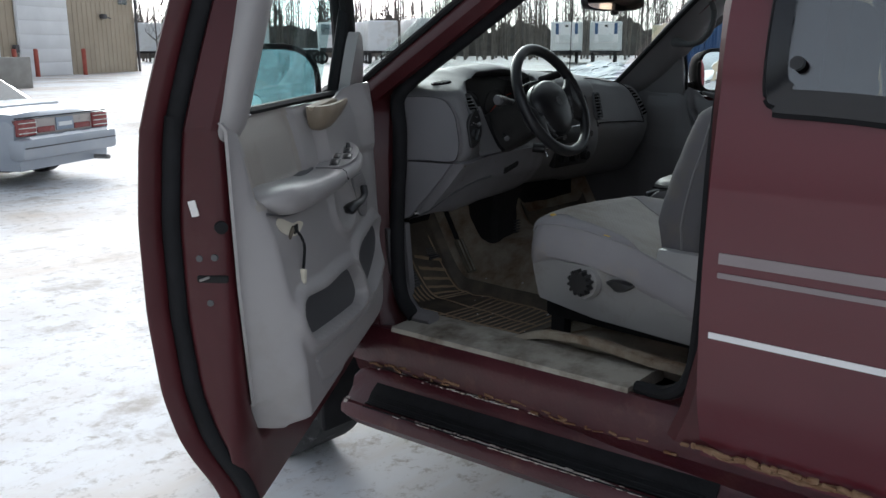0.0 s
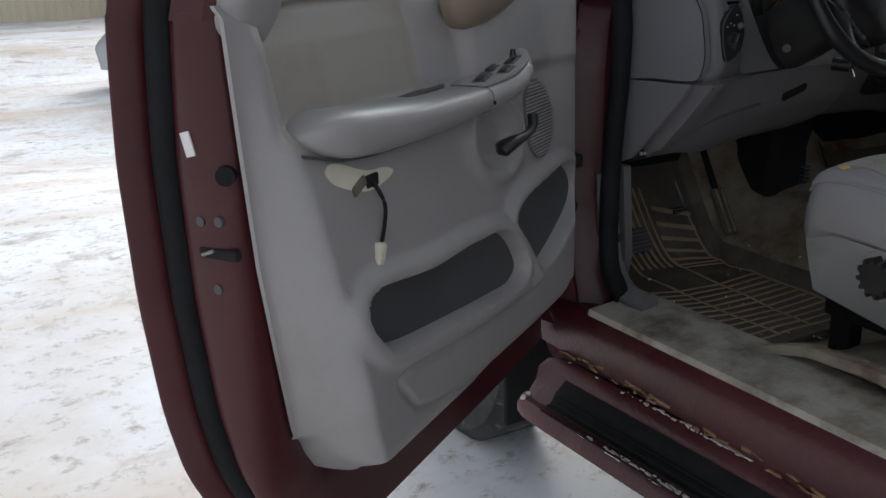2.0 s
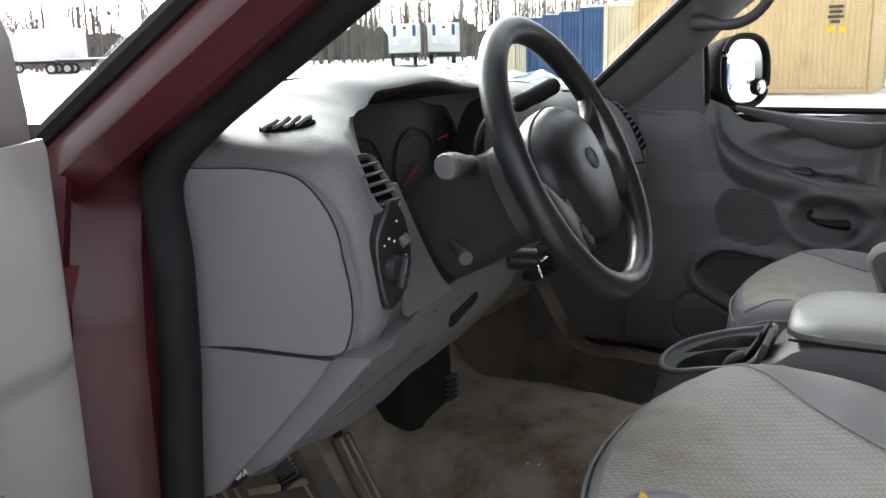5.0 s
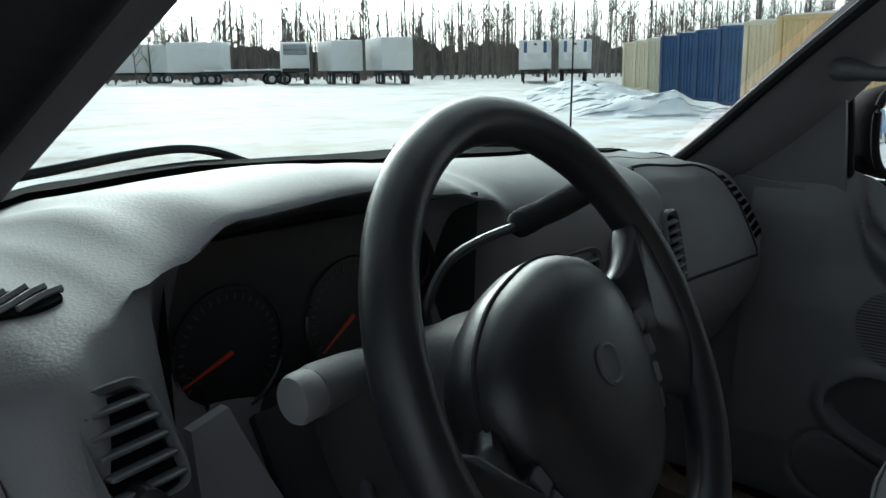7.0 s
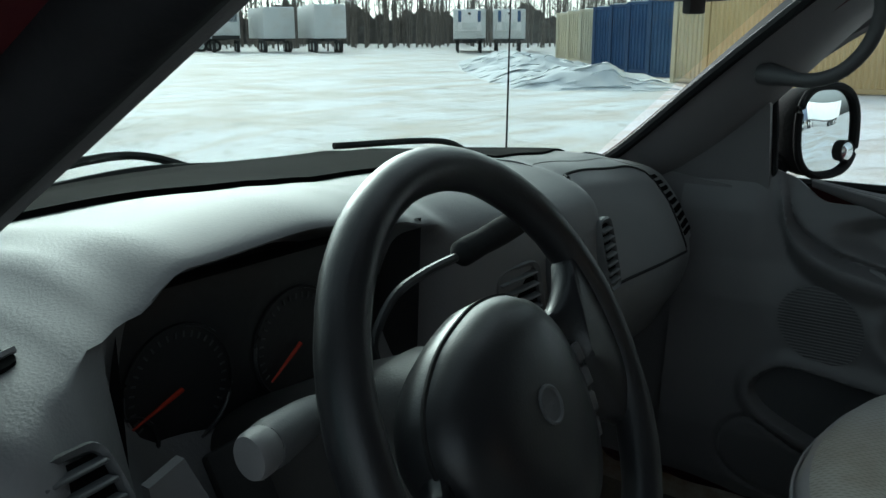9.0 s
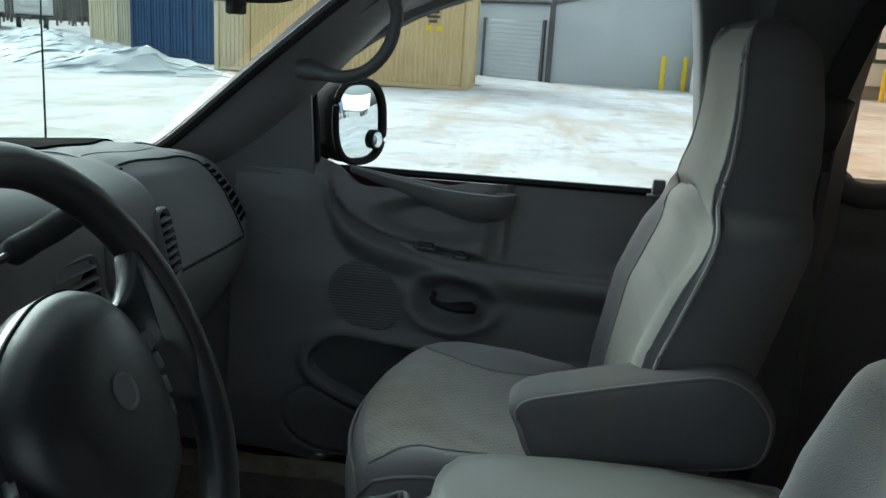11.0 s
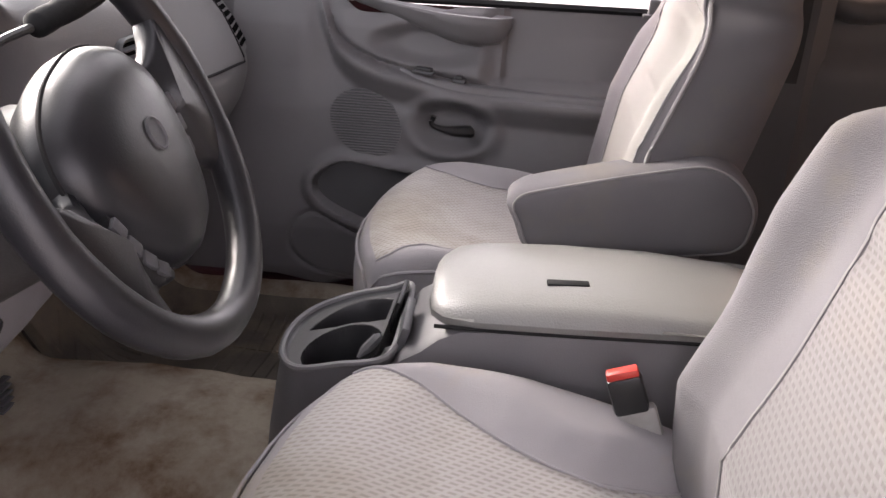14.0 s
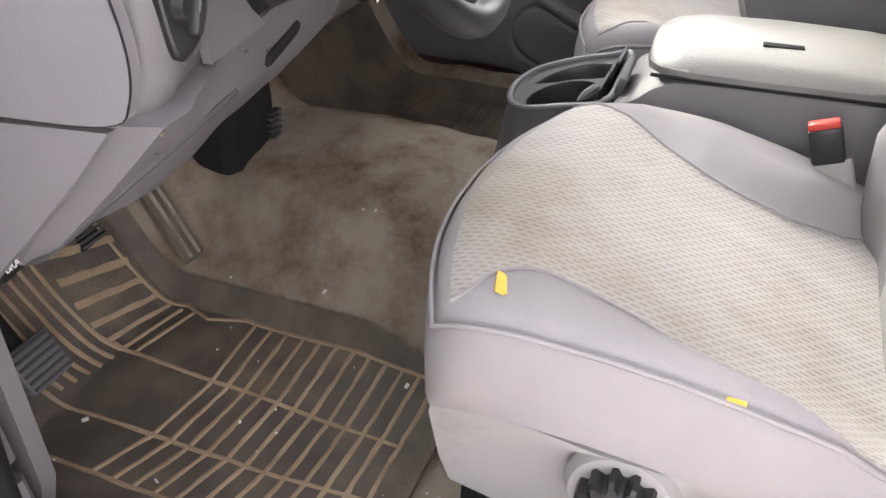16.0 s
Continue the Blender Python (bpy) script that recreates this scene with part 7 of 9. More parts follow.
# ---- dashboard ----
# Profiles (y, z) from the foot of the windscreen over the top and down the face, at stations across the cab.
STATIONS = [
    (-0.715, [(1.30, 1.235), (1.18, 1.262), (1.11, 1.272), (1.06, 1.270), (1.03, 1.26), (1.015, 1.23), (1.010, 1.17), (1.010, 1.12), (1.010, 1.09), (1.01, 1.02), (1.015, 0.96), (1.02, 0.93), (1.06, 0.915), (1.2, 0.93)]),
    (-0.693, [(1.30, 1.244), (1.16, 1.274), (1.05, 1.288), (0.96, 1.290), (0.890, 1.282), (0.865, 1.262), (0.850, 1.19), (0.850, 1.13), (0.855, 1.092), (0.91, 1.02), (0.965, 0.945), (0.985, 0.92), (1.05, 0.91), (1.2, 0.93)]),
    (-0.673, [(1.31, 1.252), (1.16, 1.284), (1.04, 1.300), (0.95, 1.303), (0.862, 1.299), (0.812, 1.277), (0.785, 1.19), (0.785, 1.13), (0.796, 1.095), (0.865, 1.02), (0.94, 0.945), (0.975, 0.92), (1.05, 0.91), (1.2, 0.93)]),
    (-0.645, [(1.31, 1.268), (1.15, 1.297), (1.03, 1.313), (0.93, 1.315), (0.848, 1.309), (0.808, 1.286), (0.780, 1.20), (0.778, 1.14), (0.792, 1.098), (0.865, 1.02), (0.94, 0.945), (0.975, 0.92), (1.05, 0.91), (1.2, 0.93)]),
    (-0.610, [(1.32, 1.278), (1.16, 1.305), (1.03, 1.321), (0.93, 1.323), (0.858, 1.316), (0.836, 1.296), (0.798, 1.215), (0.790, 1.14), (0.806, 1.098), (0.87, 1.02), (0.94, 0.945), (0.975, 0.92), (1.05, 0.91), (1.2, 0.93)]),
    (-0.575, [(1.34, 1.288), (1.16, 1.314), (1.03, 1.334), (0.935, 1.336), (0.872, 1.326), (0.866, 1.312), (0.836, 1.225), (0.805, 1.14), (0.815, 1.10), (0.87, 1.02), (0.935, 0.94), (0.97, 0.918), (1.05, 0.91), (1.2, 0.93)]),
    (-0.540, [(1.355, 1.298), (1.17, 1.328), (1.03, 1.352), (0.945, 1.350), (0.882, 1.331), (0.900, 1.318), (0.925, 1.23), (0.86, 1.14), (0.828, 1.10), (0.87, 1.02), (0.93, 0.94), (0.965, 0.915), (1.05, 0.91), (1.2, 0.93)]),
    (-0.48, [(1.385, 1.310), (1.19, 1.338), (1.03, 1.361), (0.95, 1.365), (0.894, 1.349), (0.95, 1.328), (0.972, 1.24), (0.91, 1.14), (0.845, 1.10), (0.875, 1.02), (0.935, 0.94), (0.97, 0.92), (1.05, 0.91), (1.2, 0.93)]),
    (-0.36, [(1.42, 1.316), (1.20, 1.343), (1.04, 1.366), (0.95, 1.369), (0.896, 1.354), (0.955, 1.332), (0.985, 1.25), (0.93, 1.14), (0.86, 1.10), (0.885, 1.02), (0.945, 0.95), (0.98, 0.93), (1.06, 0.92), (1.2, 0.93)]),
    (-0.25, [(1.44, 1.316), (1.20, 1.340), (1.04, 1.358), (0.95, 1.357), (0.894, 1.340), (0.95, 1.318), (0.975, 1.24), (0.92, 1.14), (0.868, 1.10), (0.89, 1.02), (0.95, 0.955), (0.985, 0.935), (1.06, 0.925), (1.2, 0.93)]),
    (-0.19, [(1.45, 1.316), (1.20, 1.337), (1.04, 1.352), (0.96, 1.347), (0.905, 1.328), (0.935, 1.305), (0.950, 1.23), (0.91, 1.14), (0.880, 1.09), (0.90, 1.02), (0.95, 0.965), (0.99, 0.94), (1.07, 0.93), (1.21, 0.93)]),
    (-0.13, [(1.46, 1.314), (1.20, 1.333), (1.05, 1.345), (0.97, 1.337), (0.922, 1.317), (0.905, 1.285), (0.900, 1.22), (0.892, 1.14), (0.890, 1.08), (0.915, 1.02), (0.955, 0.975), (1.0, 0.945), (1.08, 0.93), (1.22, 0.93)]),
    (0.22, [(1.45, 1.305), (1.20, 1.322), (1.06, 1.325), (0.98, 1.31), (0.935, 1.285), (0.92, 1.25), (0.915, 1.20), (0.905, 1.13), (0.90, 1.07), (0.92, 1.01), (0.96, 0.965), (1.0, 0.94), (1.08, 0.92), (1.22, 0.93)]),
    (0.29, [(1.44, 1.30), (1.20, 1.315), (1.09, 1.315), (1.03, 1.305), (0.995, 1.28), (0.975, 1.245), (0.96, 1.19), (0.945, 1.14), (0.94, 1.11), (0.955, 1.06), (0.99, 1.0), (1.03, 0.94), (1.10, 0.90), (1.22, 0.92)]),
    (0.52, [(1.37, 1.285), (1.19, 1.297), (1.10, 1.296), (1.045, 1.285), (1.012, 1.26), (0.988, 1.225), (0.965, 1.175), (0.948, 1.13), (0.94, 1.10), (0.955, 1.05), (0.99, 1.0), (1.03, 0.94), (1.10, 0.90), (1.22, 0.92)]),
    (0.70, [(1.28, 1.25), (1.15, 1.268), (1.08, 1.265), (1.035, 1.25), (1.01, 1.225), (0.99, 1.195), (0.975, 1.155), (0.965, 1.12), (0.965, 1.09), (0.98, 1.04), (1.01, 0.99), (1.04, 0.94), (1.10, 0.90), (1.22, 0.92)]),
    (0.765, [(1.24, 1.215), (1.13, 1.235), (1.085, 1.235), (1.06, 1.22), (1.045, 1.195), (1.035, 1.165), (1.03, 1.13), (1.03, 1.10), (1.03, 1.07), (1.04, 1.03), (1.06, 0.98), (1.08, 0.94), (1.12, 0.90), (1.22, 0.92)]),
]


def dash_profile(x):
    for (x0, a), (x1, b) in zip(STATIONS, STATIONS[1:]):
        if x <= x1:
            k = sm(0, 1, clamp((x - x0) / (x1 - x0)))
            return [(p[0] + (q[0] - p[0]) * k, p[1] + (q[1] - p[1]) * k) for p, q in zip(a, b)]
    return STATIONS[-1][1]


def dash_at(x, v):
    """A point of the dash surface: v from 0 at the glass to 13 at the foot."""
    p = dash_profile(x)
    k = min(int(v), len(p) - 2)
    t = v - k
    return Vector((x, p[k][0] + (p[k + 1][0] - p[k][0]) * t, p[k][1] + (p[k + 1][1] - p[k][1]) * t))


def dashboard():
    t = thing("dashboard", "dark grey vinyl dashboard with a scuffed lower panel", "dashboard")
    N, M = 120, 91
    grid = []
    for i in range(N + 1):
        x = -0.715 + 1.48 * i / N
        grid.append(curve([(x, y, z) for y, z in dash_profile(x)], M + 1))
    bm = bmesh.new()
    vs = [[bm.verts.new(p) for p in row] for row in grid]
    for i in range(N):
        for j in range(M):
            bm.faces.new((vs[i][j], vs[i + 1][j], vs[i + 1][j + 1], vs[i][j + 1]))
    for row in (0, N):
        poly = [v for v in vs[row]]
        bm.faces.new(poly)
    part("body", bm, DASH, t, "dark grey padded vinyl")

    # black defroster strip along the foot of the glass
    def ds(u, v):
        x = -0.690 + 1.37 * u
        p = dash_profile(x)
        y0 = p[0][0] - 0.005
        y = y0 + (along([(-0.69, 1.26), (-0.45, 1.20), (-0.345, 1.14), (-0.2, 1.11), (0, 1.11), (0.375, 1.13), (0.68, 1.2)], x) - y0) * v
        return Vector((x, y, along(p[4::-1], y) + 0.007))
    part("defroster_strip", sheet(ds, 60, 10, back=lambda p: p - Vector((0, 0, 0.01))), VOID, t, "black defroster strip")

    # left end cap: upper cover and lower trim
    def cap(a, b, d):
        return (-0.738 + 0.20 * (1.03 - a) + 0.25 * max(0.0, b - 1.20) - d, a, b)
    up = round_poly([(1.03, 1.272), (0.95, 1.280), (0.880, 1.280), (0.835, 1.268), (0.796, 1.225), (0.780, 1.165), (0.784, 1.118), (0.806, 1.098), (0.90, 1.097), (1.035, 1.096), (1.04, 1.19)], 60)
    bm = bmesh.new()
    plate(bm, up, cap, 0.014)
    part("end_cover", bm, DASHCAP, t, "flat grey fuse-panel cover")
    lo = [(1.04, 1.090), (0.808, 1.090), (0.842, 1.045), (0.890, 0.990), (0.925, 0.952), (0.955, 0.918), (0.985, 0.905), (1.04, 0.905)]
    bm = bmesh.new()
    plate(bm, lo, cap, 0.010)
    part("end_trim", bm, DASHCAP, t, "grey lower end trim")
    bm = bmesh.new()
    tube(bm, [cap(a, b, 0.0125) for a, b in up], 0.0013, 6, closed=True)
    part("cover_gap", bm, BLACKM, t)

    # knee panel with moulded lines
    bm = bmesh.new()
    f = lambda u, v: dash_at(-0.688 + 0.558 * u, 8.0 + 3.2 * v) + Vector((0, -0.020 + 0.010 * u + 0.004 * math.sin(u * 3.1), -0.006))
    part("knee_panel", sheet(f, 40, 16, back=lambda p: p + Vector((0, 0.025, 0.006))), DASHCAP, t, "grey knee panel with pale scuffs")
    rng = random.Random(6)
    bm = bmesh.new()
    for u, v in ((0.03, 0.03), (0.32, 0.32), (0.42, 0.1), (0.12, 0.25), (0.55, 0.2), (0.62, 0.22)):
        p = f(u, v)
        box(bm, p + Vector((0, -0.002, 0)), (0.003 + 0.007 * rng.random(), 0.0022, 0.0022 + 0.0015 * rng.random()), 0.0008, pose(0, 0, 0, 40, rng.uniform(-40, 40), 0), 1)
    part("scuff", bm, WOODP, t)["kind"] = "stuff"
    c = f(0.62, 0.22)
    part("release_slot", box(bmesh.new(), c, (0.075, 0.012, 0.022), 0.009, pose(0, 0, 0, 30, -16, 0)), BLACKM, t)
    bm = bmesh.new()
    tube(bm, curve([f(0.02, 0.98), f(0.03, 0.75), f(0.12, 0.45), f(0.25, 0.32), f(0.42, 0.28)], 30), 0.004, 6)
    part("moulding_line", bm, PANEL_D, t)

    # brake release lever with its lettering
    br = part("brake_release", box(bmesh.new(), (-0.690, 0.975, 0.917), (0.055, 0.03, 0.022), 0.006, pose(0, 0, 0, -20, 0, 12)), BLACKP, t, "black brake release lever with white lettering")
    fc = bpy.data.curves.new("brake_word", "FONT")
    fc.body, fc.size, fc.extrude, fc.align_x, fc.align_y = "BRAKE", 0.0105, 0.0006, "CENTER", "CENTER"
    tmp = new("brake_word", fc)
    me = bpy.data.meshes.new_from_object(tmp)
    bpy.data.objects.remove(tmp)
    me.materials.append(WHITEST)
    wd = new("brake_word", me)
    wd.parent = br
    wd.matrix_world = pose(-0.690, 0.958, 0.923, 68, 0, 4)

    # instrument cluster
    bm = bmesh.new()
    loft(bm, [[(-0.535 + dx, y, z) for dx, y, z in ((0, 0.905, 1.335), (0.335, 0.905, 1.335), (0.335, 0.915, 1.13), (0, 0.905, 1.13))], [(-0.525 + dx * 0.94, y, z) for dx, y, z in ((0, 0.965, 1.325), (0.335, 0.965, 1.325), (0.335, 0.955, 1.14), (0, 0.955, 1.14))]], cap=False)
    cl = part("instrument_panel", bm, BLACKM, t, "black instrument cluster with orange needles")
    part("dial_plate", box(bmesh.new(), (-0.365, 0.958, 1.235), (0.33, 0.01, 0.20), 0.004), DIAL, cl)
    for x, z, r, an in ((-0.455, 1.235, 0.052, 30), (-0.325, 1.235, 0.052, 45), (-0.245, 1.27, 0.028, 20), (-0.245, 1.20, 0.028, 25), (-0.505, 1.20, 0.026, 10)):
        bm = bmesh.new()
        tube(bm, [(x + r * math.cos(a), 0.951, z + r * math.sin(a)) for a in (k * math.pi / 16 for k in range(32))], 0.0018, 5, closed=True)
        g = part("gauge", bm, BLACKP, cl)
    for x, z, r, an in ((-0.455, 1.235, 0.05, 200), (-0.325, 1.235, 0.045, 215), (-0.245, 1.27, 0.025, 190), (-0.505, 1.20, 0.022, 190)):
        bm = bmesh.new()
        tube(bm, [(x, 0.948, z), (x + r * math.cos(radians(an)), 0.948, z + r * math.sin(radians(an)))], [0.0022, 0.001], 5)
        part("needle", bm, NEEDLE, cl, "orange needle")
    bm = bmesh.new()
    for k in range(26):
        a = radians(-40 + k * 10)
        for x in (-0.455, -0.325):
            box(bm, (x + 0.044 * math.cos(a), 0.9515, 1.235 + 0.044 * math.sin(a)), (0.005, 0.001, 0.0015), 0, pose(0, 0, 0, 0, -math.degrees(a), 0))
    part("dial_mark", bm, TICK, cl)["kind"] = "stuff"

    # vents: oval and square, with slats
    def vent(c, w, h, m, n, along_x=True, label=""):
        M4 = Matrix.Translation(c) @ m
        bm = bmesh.new()
        loft(bm, [[M4 @ Vector((a * k, d, b * k)) for a, b in ring2(w / 2, h / 2, 28, 5)] for d, k in ((0.004, 1.0), (-0.006, 1.0), (-0.009, 0.95), (-0.006, 0.86), (0.02, 0.82))], cap=True)
        v = part("air_vent", bm, PANEL_D, t, label or "slatted air vent")
        part("vent_throat", box(bmesh.new(), (0, 0, 0), (w * 0.8, 0.004, h * 0.8)), VOID, v).matrix_local = M4 @ Matrix.Translation((0, -0.001, 0))
        for k in range(n):
            q = (k + 0.5) / n - 0.5
            sl = box(bmesh.new(), (0, 0, 0), (w * 0.8, 0.014, 0.003) if along_x else (0.003, 0.014, h * 0.8), 0.001, None, 1)
            ob = part("slat", sl, PANEL_D, v)
            ob.matrix_local = M4 @ Matrix.Translation((0, -0.004, q * h * 0.8) if along_x else (q * w * 0.8, -0.004, 0)) @ pose(0, 0, 0, 25, 0, 0)
        return v

    vent((-0.624, 0.806, 1.258), 0.052, 0.070, pose(0, 0, 0, -34, 0, 8), 5)
    vent((0.235, 0.915, 1.205), 0.052, 0.105, pose(0, 0, 0, -12, 0, 8), 7, label="tall slatted centre vent")
    vent((-0.02, 0.905, 1.205), 0.10, 0.085, pose(0, 0, 0, -10, 0, 0), 5, label="wide slatted centre vent")
    vent((0.10, 0.905, 1.215), 0.09, 0.075, pose(0, 0, 0, -10, 0, 0), 5, label="wide slatted centre vent")

    # light switch pod
    bm = bmesh.new()
    M4 = Matrix.Translation((-0.634, 0.778, 1.190)) @ pose(0, 0, 0, -3, 0, -4)
    face = round_poly([(0.004, 0.056), (0.020, 0.040), (0.027, 0.010), (0.026, -0.018), (0.014, -0.042), (-0.010, -0.056), (-0.020, -0.046), (-0.026, -0.015), (-0.027, 0.014), (-0.018, 0.034)], 40)
    loft(bm, [[M4 @ Vector((a * k, d, b * k)) for a, b in face] for d, k in ((0.014, 1.0), (-0.004, 1.0), (-0.006, 0.94))])
    ls = part("light_switch", bm, BLACKP, t, "black headlamp switch panel")
    bm = bmesh.new()
    cyl(bm, M4 @ Vector((-0.002, -0.006, -0.014)), M4 @ Vector((-0.002, -0.015, -0.014)), 0.016, 0.013, n=20)
    box(bm, M4 @ Vector((-0.002, -0.017, -0.018)), (0.011, 0.012, 0.036), 0.004, pose(0, 0, 0, 0, 24, 6))
    part("switch_knob", bm, BLACKP, ls)
    part("knob_line", box(bmesh.new(), M4 @ Vector((-0.004, -0.0235, -0.010)), (0.0016, 0.001, 0.014), 0, pose(0, 0, 0, 0, 24, 6)), STEEL, ls)
    part("dimmer_wheel", cyl(bmesh.new(), M4 @ Vector((0.014, -0.004, 0.016)), M4 @ Vector((0.017, -0.010, 0.008)), 0.007, n=16), PANEL_D, ls)
    bm = bmesh.new()
    for a, b in ((-0.016, 0.012), (-0.008, 0.018), (0.000, 0.014), (0.006, 0.034), (0.017, -0.004)):
        box(bm, M4 @ Vector((a, -0.0065, b)), (0.0022, 0.001, 0.0022), 0)
    part("switch_mark", bm, WHITEST, ls)["kind"] = "stuff"

    # corner of the cluster surround, beside the column
    bm = bmesh.new()
    q = lambda a, b: Vector((-0.578 + (0.118 - 0.082 * b ** 0.7) * a, 0.797 + 0.014 * a + 0.020 * b, 1.104 + 0.144 * b))
    part("cluster_surround", sheet(q, 8, 8, back=lambda p: p + Vector((0, 0.008, 0))), PANEL_P, t, "grey-tan cluster surround")

    # defroster slots
    def top_at(x, y):
        """The top of the dash over (x, y)."""
        q = curve([(x, b, c) for b, c in dash_profile(x)], M + 1)[:28]
        return Vector((x, y, along([(p.y, p.z) for p in q[::-1]], y) + 0.0025))

    for cx, cy in ((-0.630, 0.912), (0.60, 1.12)):
        sx = -1 if cx < 0 else 1
        # across the row of slots, and along each slot
        ax, ay = Vector((-sx * 0.55, -0.83)), Vector((-sx * 0.83, 0.55))
        well = lambda a, r: top_at(cx + ax.x * 0.031 * r * math.cos(a) + ay.x * 0.017 * r * math.sin(a), cy + ax.y * 0.031 * r * math.cos(a) + ay.y * 0.017 * r * math.sin(a))
        d = part("defroster_grille", sheet(lambda u, v: well(2 * math.pi * u, 0.02 + 0.98 * v), 28, 4, back=lambda p: p - Vector((0, 0, 0.003))), VOID, t, "black oval defroster well")
        for k in range(4):
            q = -0.6 + 0.4 * k
            hl = 0.016 * math.sqrt(1 - q * q)
            bm = bmesh.new()
            tube(bm, [top_at(cx + ax.x * 0.031 * q + ax.x * 0.006 * w + ay.x * hl * w, cy + ax.y * 0.031 * q + ax.y * 0.006 * w + ay.y * hl * w) + Vector((0, 0, 0.0015)) for w in (-1, -0.5, 0, 0.5, 1)], 0.0026, 5)
            part("slot_bar", bm, DASH, d)

    # passenger side: glove box door, side vent, long seam
    f2 = lambda u, v: dash_at(0.262 + (0.345 + 0.055 * v) * u, 3.35 + 4.0 * v - 0.15 * math.sin(math.pi * u)) + Vector((0, -0.007, 0.005))
    part("glove_box", sheet(f2, 30, 20, back=lambda p: p + Vector((0, 0.012, -0.006))), DASH, t, "dark grey glove box lid")
    bm = bmesh.new()
    tube(bm, [f2(k / 20, 0.0) for k in range(21)] + [f2(1, k / 12) for k in range(1, 13)] + [f2(1 - k / 20, 1.0) for k in range(1, 21)], 0.0026, 6)
    part("lid_gap", bm, BLACKM, t)
    def beside(k, w):
        """A place on the strip beside the lid: k from its top to its foot, w across."""
        return dash_at(0.618 + 0.055 * k + 0.036 * w, 3.25 + 3.6 * k - 0.25 * w)
    bm = sheet(lambda u, v: beside(u, -0.1 + 1.2 * v) + Vector((0, -0.005, 0.003)), 20, 6, back=lambda p: p + Vector((0, 0.010, -0.004)))
    sv = part("side_vent", bm, DASH, t, "side vent with a column of short slots")
    for k in range(9):
        for w0, w1 in ((0.08, 0.50), (0.58, 0.98)):
            sl = sheet(lambda u, v, k=k, w0=w0, w1=w1: beside(0.06 + 0.098 * k + 0.058 * u, w0 + (w1 - w0) * v) + Vector((0, -0.0075, 0.0045)), 3, 3, back=lambda p: p + Vector((0, 0.006, -0.003)))
            part("vent_slot", sl, VOID, sv)
    f3 = lambda u, v: dash_at(0.22 + 0.46 * u, 1.2 + 1.2 * v) + Vector((0, 0, 0.003))
    part("top_panel", sheet(f3, 26, 8, back=lambda p: p - Vector((0, 0, 0.006))), DASH, t)

    # centre stack: radio, controls
    r = part("radio", box(bmesh.new(), (0.05, 0.900, 1.115), (0.21, 0.03, 0.065), 0.006, pose(0, 0, 0, -6, 0, 0)), BLACKP, t, "black radio with a chrome strip")
    part("radio_strip", box(bmesh.new(), (0.05, 0.882, 1.143), (0.19, 0.004, 0.007), 0.002), CHROME, r)
    for x in (-0.035, 0.135):
        part("radio_knob", cyl(bmesh.new(), (x, 0.885, 1.112), (x, 0.868, 1.112), 0.013, 0.011, n=18), CHROME, r)
    h = part("heater_panel", box(bmesh.new(), (0.05, 0.905, 1.035), (0.21, 0.025, 0.07), 0.006, pose(0, 0, 0, 8, 0, 0)), BLACKP, t)
    for x in (-0.02, 0.05, 0.12):
        part("heater_knob", cyl(bmesh.new(), (x, 0.895, 1.035), (x, 0.872, 1.033), 0.019, 0.016, n=18), BLACKM, h)
    return t


dashboard()


def duct_box():
    """Black heater duct and gear housing under the middle of the dash."""
    t = thing("heater_duct", "black plastic heater duct under the dashboard", "heater duct")
    bm = bmesh.new()
    loft(bm, [[(x, y, z) for x, y in ((-0.125 - k, 1.34), (-0.125 - k, 1.12), (-0.105 - k, 1.10), (w - 0.02, 1.10), (w, 1.12), (w, 1.34))] for z, k, w in ((0.705, 0.0, 0.0), (0.72, 0.012, 0.012), (0.80, 0.012, 0.014), (0.83, 0.0, 0.01), (0.97, 0.0, 0.06))])
    part("housing", bm, BLACKM, t)
    for k in range(5):
        part("louvre", box(bmesh.new(), (-0.012, 1.094, 0.735 + 0.011 * k), (0.03, 0.012, 0.004), 0.001, None, 1), PANEL_D, t)


duct_box()


